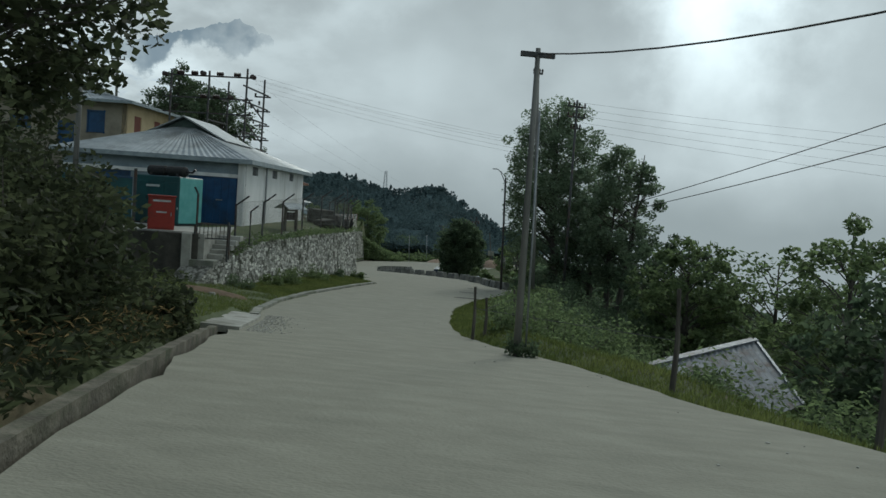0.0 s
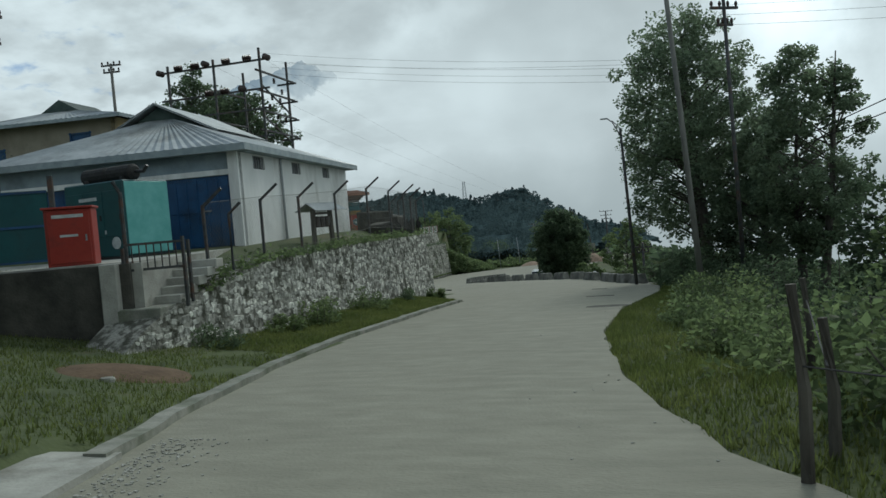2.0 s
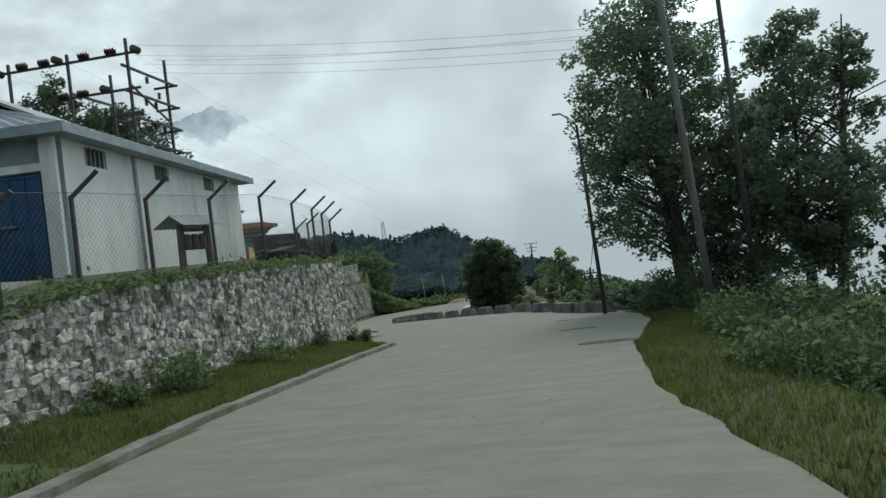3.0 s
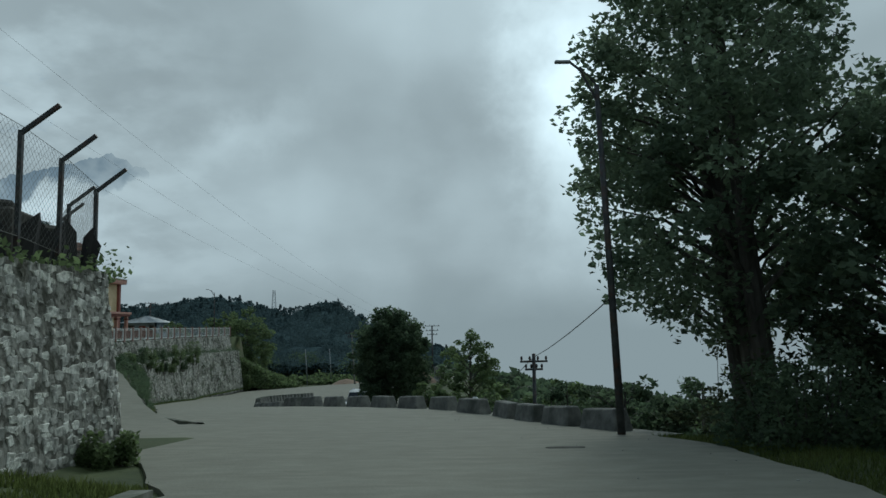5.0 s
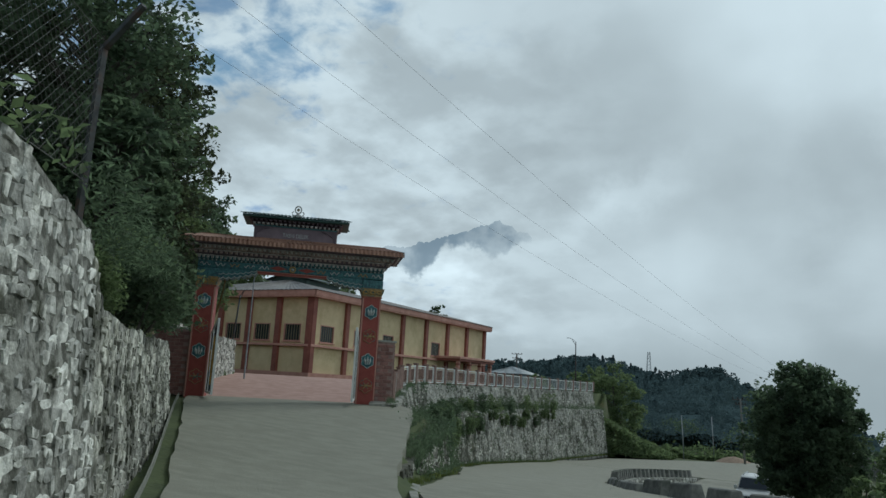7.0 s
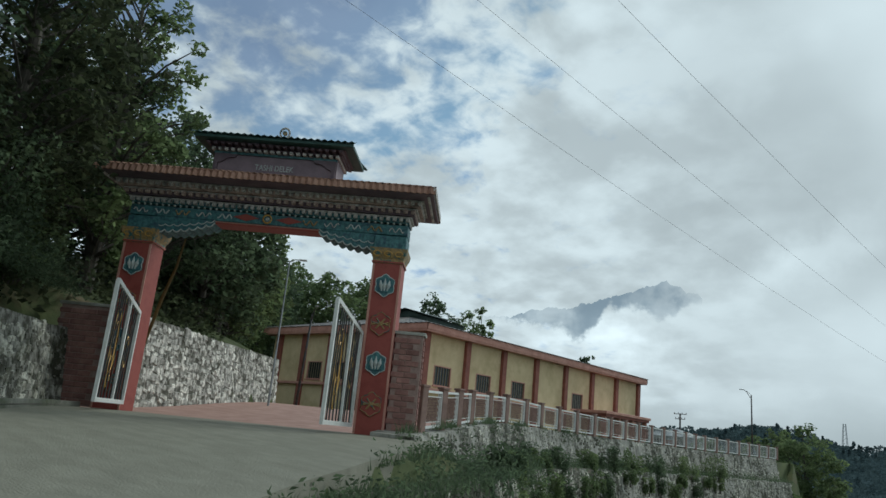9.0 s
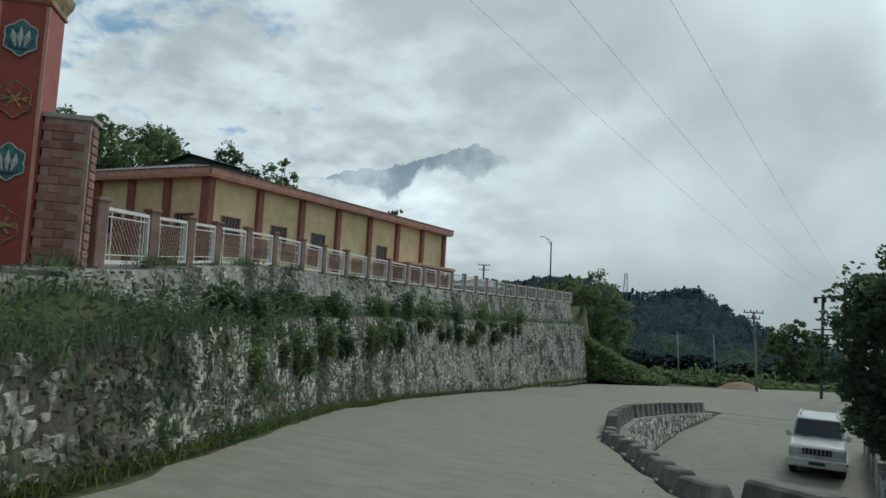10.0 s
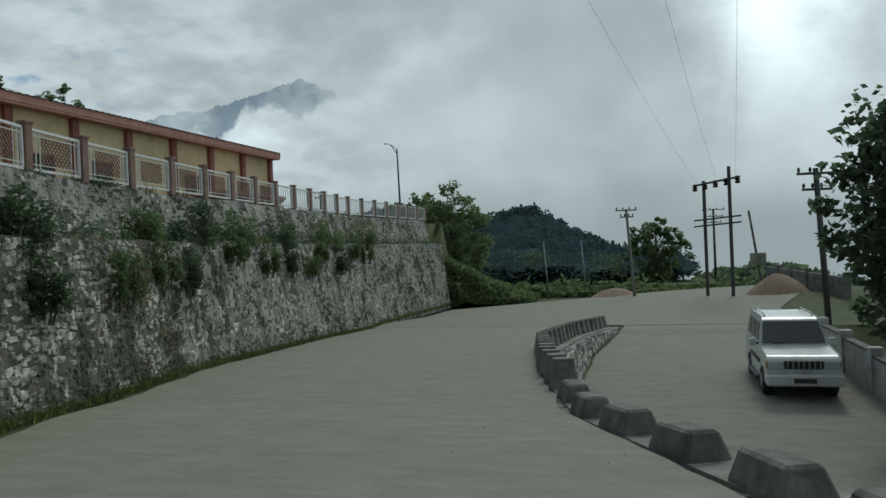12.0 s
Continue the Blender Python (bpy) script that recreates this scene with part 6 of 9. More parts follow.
    part("roof_sheet", corrugated((-0.78, 0.5, 1.08), (0.78, 0.5, 1.08), (0.72, -0.02, 1.36), (-0.72, -0.02, 1.36), 0.12, 0.012), "roof", st)
    for k in range(3):
        part("drum", Shape().tube([(-0.24 + 0.24 * k, 0, 0.52), (-0.24 + 0.24 * k, 0, 0.56), (-0.24 + 0.24 * k, 0, 0.86), (-0.24 + 0.24 * k, 0, 0.9)], (0.09, 0.11, 0.11, 0.05), 12), "insulator", st)


def build_house():
    """The ochre house on the slope behind the shed."""
    h = thing("ochre_house", "ochre rendered house with blue shutters and metal roof", "house", at=Matrix.Translation((-20.9, 9.0, 4.9)) @ Matrix.Rotation(radians(6), 4, "Z"))
    W, D, H = 8.6, 7.5, 3.2
    wins = [(W - 2.5, W - 1.4, 1.2, 2.55), (W - 4.4, W - 3.4, 0.3, 1.75), (1.0, 2.3, 1.2, 2.1)]
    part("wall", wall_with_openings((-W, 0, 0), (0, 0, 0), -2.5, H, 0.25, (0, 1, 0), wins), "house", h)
    for a, b, c, d in wins:
        s = part("shutter", Shape().box((-W + (a + b) / 2, 0.06, (c + d) / 2), (b - a, 0.06, d - c)), "blue", h, "closed blue shutter")
        f = Shape()
        for x in (a, b):
            f.box((-W + x, -0.01, (c + d) / 2), (0.07, 0.08, d - c + 0.14))
        for z in (c, d):
            f.box((-W + (a + b) / 2, -0.01, z), (b - a + 0.14, 0.08, 0.07))
        part("frame", f, "blue", s)
    swins = [(1.2, 2.2, 1.2, 2.5), (4.2, 5.2, 1.2, 2.5)]
    part("wall", wall_with_openings((0, 0, 0), (0, D, 0), -2.5, H, 0.25, (-1, 0, 0), swins), "cream", h)
    for a, b, c, d in swins:
        part("shutter", Shape().box((-0.08, (a + b) / 2, (c + d) / 2), (0.06, b - a, d - c)), "maroon", h, "brown closed shutter")
    part("wall", Shape().box((-W + 0.125, D / 2, H / 2 - 1.25), (0.25, D - 0.5, H + 2.5)), "house", h)
    part("wall", Shape().box((-W / 2, D - 0.125, H / 2 - 1.25), (W - 0.5, 0.25, H + 2.5)), "house", h)
    e, rz = 0.75, H + 1.1
    x0, x1, y0, y1 = e, -W - e, -e, D + e
    mx, ya, yb = -W / 2, y0 + 3.2, y1 - 3.2
    for q in (((x0, y0), (x0, y1), (mx, yb), (mx, ya)), ((x1, y0), (x1, y1), (mx, yb), (mx, ya)), ((x0, y0), (x1, y0), (mx, ya), (mx, ya)), ((x0, y1), (x1, y1), (mx, yb), (mx, yb))):
        part("roof_slope", corrugated((*q[0], H + 0.05), (*q[1], H + 0.05), (*q[2], rz), (*q[3], rz), 0.3, 0.02), "roof", h)
    f = Shape()
    f.box((x0 - 0.03, (y0 + y1) / 2, H - 0.04), (0.05, y1 - y0, 0.16))
    f.box((mx, y0 + 0.03, H - 0.04), (x0 - x1, 0.05, 0.16))
    part("fascia", f, "fascia", h)
    g = Shape().add([(mx - 1.3, ya - 0.6, rz - 0.3), (mx + 1.3, ya - 0.6, rz - 0.3), (mx, ya - 0.6, rz + 0.45), (mx - 1.3, yb, rz - 0.3), (mx + 1.3, yb, rz - 0.3), (mx, yb, rz + 0.45)], [(0, 1, 2), (3, 5, 4), (0, 2, 5, 3), (1, 4, 5, 2), (0, 3, 4, 1)])
    part("gable_vent", g, "gable", h)


# ---- poles, switchyard frame and wires ----


def build_gantry():
    g = thing("switch_frame", "steel switchyard frame with insulators behind the shed", "electrical frame")
    X, Y = (-19.3, -16.6, -13.95), (11.5, 14.45)
    base = 1.7
    for y, top in ((Y[0], 10.8), (Y[1], 10.6)):
        for i, x in enumerate(X):
            if y == Y[1] and i == 0:
                continue
            part("post", Shape().beam((x, y, base), (x, y, top + (0.25 if i == 2 else 0)), 0.10, 0.10, up=(0, 1, 0)), "steel", g)
    for y, z in ((Y[0], 10.45), (Y[0], 9.0), (Y[0], 8.0), (Y[0], 6.6)):
        part("beam", Shape().beam((X[0] - 0.5, y, z), (X[2] + 0.45, y, z), 0.09, 0.09), "steel", g)
    for z in (9.9, 8.9, 7.9, 6.9, 6.0):
        part("crossarm", Shape().beam((X[2] - 0.05, Y[0] - 0.4, z), (X[2] + 0.1, Y[1] + 0.5, z - 0.1), 0.09, 0.09), "steel", g)
        part("crossarm", Shape().beam((X[2] - 0.6, Y[1], z - 0.25), (X[2] + 0.5, Y[1], z - 0.25), 0.09, 0.09), "steel", g)
    for z in (9.2, 7.6):
        part("brace", Shape().beam((X[2], Y[0], z), (X[2] + 0.05, Y[1], z - 1.2), 0.07, 0.07), "steel", g)
        part("crossarm", Shape().beam((X[1], Y[0], z), (X[1], Y[1], z), 0.09, 0.09), "steel", g)
    ins = Shape().tube([(0, 0, z * 0.06) for z in range(-4, 5)], [0.05 + 0.11 * (k % 2) for k in range(9)], 10).mesh("insulator", "insulator")
    for k, (x, z) in enumerate([(-19.7, 10.45), (-18.6, 10.6), (-17.6, 10.6), (-17.0, 10.6), (-15.8, 10.6), (-14.6, 10.6), (-13.5, 10.5), (-16.9, 9.1), (-16.0, 9.1), (-15.0, 9.1)]):
        o = part("insulator", ins, None, g)
        o.matrix_basis = Matrix.Translation((x, Y[0] - 0.1, z)) @ Matrix.Rotation(radians(90), 4, "Y" if k % 3 else "X")
    for k in range(9):
        o = part("insulator", ins, None, g)
        o.matrix_basis = Matrix.Translation((X[2] - 0.4 + 0.35 * (k % 3), Y[0] + 0.8 + 0.5 * (k % 4), 6.9 + 0.32 * k)) @ Matrix.Diagonal((0.6, 0.6, 0.6, 1))
    return g


def utility_pole(base, top, label, arms=(), r=(0.11, 0.08), mat="pole", group="", rz=0.0, name="utility_pole", pins=True):
    p = thing(name, label, "utility pole", group=group)
    b, t = Vector(base), Vector(top)
    part("pole", Shape().tube([b - Vector((0, 0, 0.4)), b.lerp(t, 0.5), t], (r[0], (r[0] + r[1]) / 2, r[1]), 10), mat, p, smooth=True)
    c, s = math.cos(rz), math.sin(rz)
    for down, half in arms:
        q = t + (b - t).normalized() * down
        a = Vector((c, s, 0)) * half
        arm = part("crossarm", Shape().beam(q - a, q + a, 0.09, 0.09), "steel", p)
        for k in (-0.9, -0.3, 0.3, 0.9) if pins else ():
            i = q + a * k
            part("insulator", Shape().tube([i + Vector((0, 0, z)) for z in (0.04, 0.1, 0.16, 0.24)], (0.02, 0.05, 0.06, 0.03), 8), "insulator", arm)
    return p


def wire(a, b, sag, r=0.012, n=14, label="thin dark overhead cable"):
    a, b = Vector(a), Vector(b)
    s = Shape().tube([a.lerp(b, t) - Vector((0, 0, 4 * sag * t * (1 - t))) for t in np.linspace(0, 1, n)], r, 4, cap=False)
    return thing("overhead_wire", label, "cable", shape=s, mat="wire", group="overhead wires")


def street_lamp(base, top, arm, label, name="street_lamp"):
    l = thing(name, label, "street lamp")
    b, t, a = Vector(base), Vector(top), Vector(arm)
    part("pole", Shape().tube([b - Vector((0, 0, 0.3)), b.lerp(t, 0.5), t], (0.085, 0.07, 0.055), 10), "steel", l, smooth=True)
    part("arm", Shape().tube([t - Vector((0, 0, 0.35)), t.lerp(a, 0.6) + Vector((0, 0, 0.02)), a], 0.028, 6), "steel", l)
    part("brace", Shape().tube([t, t.lerp(a, 0.62) + Vector((0, 0, 0.08))], 0.018, 6), "steel", l)
    d = (a - t).normalized()
    part("lamp_head", Shape().box(0, (0.34, 0.12, 0.06), m=Matrix.Translation(a + Vector((d.x, d.y, 0)) * 0.2) @ Matrix.Rotation(math.atan2(d.y, d.x), 4, "Z")), "galv", l, bevel=0.02)
    return l


def build_lines():
    utility_pole((6.36, -21.35, 0.32), (6.31, -21.4, 6.0), "tall weathered road-side pole with a short crossarm", ((0.12, 0.32),), (0.075, 0.045), rz=radians(15), pins=False)
    utility_pole((6.53, -21.3, 0.32), (6.43, -21.4, 4.85), "slender steel stay pole beside the road pole", (), (0.02, 0.018), "galv", name="stay_pole")
    utility_pole((6.03, 3.4, -1.6), (5.35, 3.22, 10.6), "tall leaning grey pole in front of the trees", ((0.5, 0.25),), (0.105, 0.07), rz=0.4)
    utility_pole((7.6, 5.4, -2.0), (7.5, 5.6, 9.2), "tall dark pole with three crossarms among the trees", ((0.35, 0.55), (0.9, 0.55), (1.5, 0.3)), (0.08, 0.06), "steel", rz=0.5)
    utility_pole((-15.0, -4.3, 1.3), (-14.9, -4.2, 9.1), "weathered pole with stacked crossarms beside the yard", ((0.15, 0.65), (0.55, 0.4), (0.95, 0.55), (1.3, 0.3)), (0.13, 0.10), rz=0.2)
    utility_pole((-25.5, 15.0, 6.0), (-25.5, 15.0, 12.4), "thin pole with two crossarms behind the house", ((0.1, 0.6), (0.5, 0.5)), (0.1, 0.08), rz=0.2)
    utility_pole((4.02, 30.7, -7.5), (4.05, 30.7, -1.15), "dark pole with two crossarms below the road", ((0.35, 0.62), (0.7, 0.4)), (0.1, 0.08), "steel", rz=0.1)
    utility_pole((-12.0, 92.7, -7.3), (-12.42, 92.6, -0.4), "thin pole with crossarms by the junction", ((0.1, 0.8), (0.6, 0.5)), (0.12, 0.09), rz=0.3)
    utility_pole((-3.0, 128, -8.0), (-3.0, 128, 0.4), "far pole with three crossarms", ((0.1, 1.3), (0.9, 1.1), (1.6, 0.9)), (0.16, 0.12), "steel", rz=0.2)
    utility_pole((-51.9, 125.8, -3.0), (-51.9, 125.8, 5.1), "far pole with crossarms behind the hall", ((0.1, 0.9), (0.8, 0.7)), (0.15, 0.12), "steel", rz=0.3)
    utility_pole((-4.75, 66.0, -7.2), (-5.06, 66.0, -0.2), "leaning far pole with two crossarms", ((0.2, 0.7), (0.8, 0.55)), (0.12, 0.1), "steel", rz=0.2)
    for x, y in ((-19.0, 97.5), (-16.0, 99.0)):
        utility_pole((x, y, -7.5), (x - 0.3, y, -2.6), "bare thin pole at the road's far edge", (), (0.07, 0.05), "galv", name="thin_post", group="thin posts")
    f = thing("junction_frame", "two-post steel line frame with insulators at the junction", "electrical frame")
    for (x, y), t in (((-7.3, 87.3), 1.0), ((-5.93, 85.4), 1.7)):
        part("post", Shape().tube([(x, y, -7.4), (x, y, t)], 0.11, 8), "steel", f)
    part("beam", Shape().beam((-7.8, 88.0, 0.75), (-5.5, 84.8, 0.95), 0.12, 0.12), "steel", f)
    for z in (-1.6, -2.0):
        part("beam", Shape().beam((-7.9, 88.2, z), (-5.4, 84.7, z + 0.15), 0.1, 0.1), "steel", f)
    for k in range(5):
        p = Vector((-7.8, 88.0, 0.6)).lerp(Vector((-5.5, 84.8, 0.8)), k / 4)
        part("insulator", Shape().tube([p + Vector((0, 0, 0.08 * j)) for j in range(-3, 4)], [0.1 + 0.1 * (j % 2) for j in range(7)], 8), "insulator", f)
    street_lamp((3.75, 12.2, -2.1), (3.5, 12.17, 5.1), (2.95, 12.15, 5.6), "dark street lamp with a raised arm at the road edge")
    street_lamp((-28.5, 87.7, -1.0), (-28.6, 87.7, 4.7), (-29.3, 87.7, 5.15), "slender street lamp behind the railing")
    street_lamp((-39.5, 47.0, -1.0), (-38.6, 46.6, 4.6), (-37.8, 46.2, 4.9), "slender street lamp in the court")
    for (ax, ay, az), (bx, by, bz) in (((-19.3, 11.4, 10.4), (-7.7, 87.8, 0.95)), ((-16.6, 11.4, 10.5), (-6.6, 86.3, 1.0)), ((-13.9, 11.4, 10.6), (-5.6, 85.0, 1.1))):
        wire((ax, ay, az), (bx, by, bz), 1.2, 0.0042)
    for k, z in enumerate((9.0, 8.4, 7.9, 7.4, 8.7)):
        wire((-13.9, 11.6 + 0.5 * k, 0.5 * z + 6.3), (7.2 + 0.1 * k, 5.5, 0.5 * z + 2.1), 0.3, 0.0045)
    for k in range(5):
        wire((7.5, 5.6, 9.1 - 0.35 * k), (48, 12 - 3 * k, 9.0 - 1.1 * k), 0.6, 0.005)
    wire((6.3, -21.4, 5.9), (14.5, -33.0, 6.0), 0.6, 0.014, label="thick sagging black cable from the road pole")
    wire((10.2, 8.5, 3.6), (24.0, -22.0, 10.2), 0.3, 0.02)
    wire((10.2, 8.5, 3.3), (24.6, -22.0, 9.2), 0.3, 0.02)
    wire((4.05, 30.7, -1.3), (3.6, 12.3, 0.6), 0.1, 0.016)
    wire((4.05, 30.7, -1.3), (2.6, 45, -4.5), 0.1, 0.02)


def build_lawn_things():
    # motorcycle at the yard wall
    m = thing("motorcycle", "dark parked motorcycle with a blue tank on the grass", "motorcycle", at=Matrix.Translation((-9.0, -14.2, ground_z(-9.0, -14.2))) @ Matrix.Rotation(radians(-12), 4, "Z") @ Matrix.Rotation(radians(9), 4, "X"))
    for x in (-0.62, 0.64):
        w = part("wheel", Shape().tube([(x + 0.28 * math.cos(a), 0, 0.3 + 0.28 * math.sin(a)) for a in np.linspace(0, 2 * math.pi, 25)], 0.045, 8, cap=False), "rubber", m)
        rim = Shape().tube([(x, -0.05, 0.3), (x, 0.05, 0.3)], 0.06, 10)
        for k in range(8):
            rim.tube([(x, 0, 0.3), (x + 0.25 * math.cos(k * math.pi / 4), 0, 0.3 + 0.25 * math.sin(k * math.pi / 4))], 0.008, 4)
        part("spokes", rim, "galv", w)
    part("fuel_tank", Shape().tube([(0.38, 0, 0.82), (0.25, 0, 0.86), (0.0, 0, 0.84), (-0.12, 0, 0.76)], (0.05, 0.14, 0.15, 0.07), 12), "blue", m, "blue fuel tank", smooth=True)
    part("seat", Shape().tube([(-0.08, 0, 0.78), (-0.3, 0, 0.77), (-0.7, 0, 0.84), (-0.78, 0, 0.84)], (0.05, 0.11, 0.10, 0.04), 10), "black", m, smooth=True)
    part("engine", Shape().box((0.05, 0, 0.42), (0.4, 0.26, 0.34)), "steel", m, bevel=0.05)
    part("exhaust", Shape().tube([(0.15, -0.14, 0.4), (0.0, -0.16, 0.24), (-0.75, -0.17, 0.32)], (0.025, 0.03, 0.045), 8), "galv", m)
    part("frame", Shape().tube([(0.42, 0, 0.8), (0.28, 0, 0.35), (-0.2, 0, 0.25), (-0.35, 0, 0.7)], 0.025, 6), "steel", m)
    for sy in (-1, 1):
        part("fork", Shape().tube([(0.64, sy * 0.08, 0.3), (0.42, sy * 0.08, 0.95)], 0.022, 6), "galv", m)
        part("swing_arm", Shape().tube([(-0.62, sy * 0.08, 0.3), (-0.1, sy * 0.08, 0.35)], 0.022, 6), "steel", m)
        part("mirror", Shape().box((0.36, sy * 0.3, 1.2), (0.02, 0.12, 0.08)), "black", m)
        part("mirror_stem", Shape().tube([(0.38, sy * 0.26, 1.0), (0.36, sy * 0.3, 1.18)], 0.008, 5), "black", m)
    part("handlebar", Shape().tube([(0.3, -0.36, 0.98), (0.42, -0.15, 1.02), (0.42, 0.15, 1.02), (0.3, 0.36, 0.98)], 0.016, 6), "black", m)
    part("headlamp", Shape().tube([(0.46, 0, 0.92), (0.58, 0, 0.9)], (0.07, 0.1), 14), "lens", m)
    part("mudguard", Shape().tube([(0.64 + 0.34 * math.cos(a), 0, 0.3 + 0.34 * math.sin(a)) for a in np.linspace(0.3, 2.2, 9)], 0.05, 6), "blue", m)
    # flat stones and litter on the lawn
    for k, (x, y, r) in enumerate(((-6.6, -15.2, 0.32), (-7.1, -14.9, 0.22), (-6.1, -14.6, 0.2), (-7.7, -15.3, 0.26), (-4.6, -18.2, 0.24), (-3.9, -17.6, 0.18), (-3.4, -13.9, 0.12))):
        z = ground_z(x, y)
        s = Shape()
        s.loft([[(x + r * q * math.cos(a) * (1 + 0.25 * noise.noise((math.cos(a) * 1.7, k, 0))), y + 0.75 * r * q * math.sin(a), z + h) for a in np.linspace(0, 2 * math.pi, 11)[:-1]] for q, h in ((1.0, -0.05), (1.0, 0.03), (0.85, 0.06), (0.02, 0.07))], close=True)
        thing("flat_stone", "pale flat stone lying in the grass", "stone", shape=s, mat="slab", group="stones on the lawn")
    # dark rubble heaped behind the fence
    for k, (x, y, r, h) in enumerate(((-6.5, 8.0, 0.55, 0.75), (-6.9, 9.2, 0.6, 0.85), (-6.6, 6.9, 0.5, 0.5), (-7.4, 8.4, 0.7, 0.95), (-7.3, 10.2, 0.5, 0.6), (-6.3, 7.4, 0.3, 0.45))):
        z = ground_z(x, y)
        s = Shape().box((0, 0, 0), (2 * r, 1.5 * r, h))
        s.v = [(a * (1 + 0.3 * noise.noise((a * 3, b * 3, k))), b, c * (1 + 0.35 * noise.noise((a, b * 4, k + 3)))) for a, b, c in s.v]
        s.moved(Matrix.Translation((x, y, z + h * 0.42)) @ Matrix.Rotation(k * 1.3, 4, "Z") @ Matrix.Rotation(0.25 * math.sin(k * 2.1), 4, "X"))
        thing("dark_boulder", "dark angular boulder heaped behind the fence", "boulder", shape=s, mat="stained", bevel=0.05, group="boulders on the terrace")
    # drain hole and gravel strip
    part("weep_hole", Shape().box((-5.66, 9.1, -0.55), (0.22, 0.15, 0.13), radians(12)), "black", bpy.data.objects["wall_terrace"], "dark square drain hole")
    s = Shape()
    g = np.random.default_rng(91)
    for _ in range(750):
        y = g.uniform(-22, -16.5)
        x = float(np.interp(y, LEFT_Y, LEFT_X)) + 0.15 + abs(g.normal()) * 0.35
        q = g.uniform(0.005, 0.016)
        s.box((x, y, road_z(y) + q * 0.35), (2 * q, 1.6 * q, q), g.uniform(0, 3))
    for _ in range(110):
        y = g.uniform(-34, 45)
        x = float(np.interp(y, RIGHT_Y, RIGHT_X)) - 0.1 - abs(g.normal()) * 1.2
        q = g.uniform(0.006, 0.016)
        s.box((x, y, road_z(y) + q * 0.35), (2 * q, 1.6 * q, q), g.uniform(0, 3))
    tagged(new("gravel", s.mesh("gravel", "slab")), "loose gravel along the road's edge", "gravel", "", "stuff")


build_lawn_things()
build_barrier()
build_wall2_rail()
build_fence()
build_scrap_sheets()
build_roadside()
build_yard()
build_house()
build_gantry()
build_lines()

# ---- vehicle ----


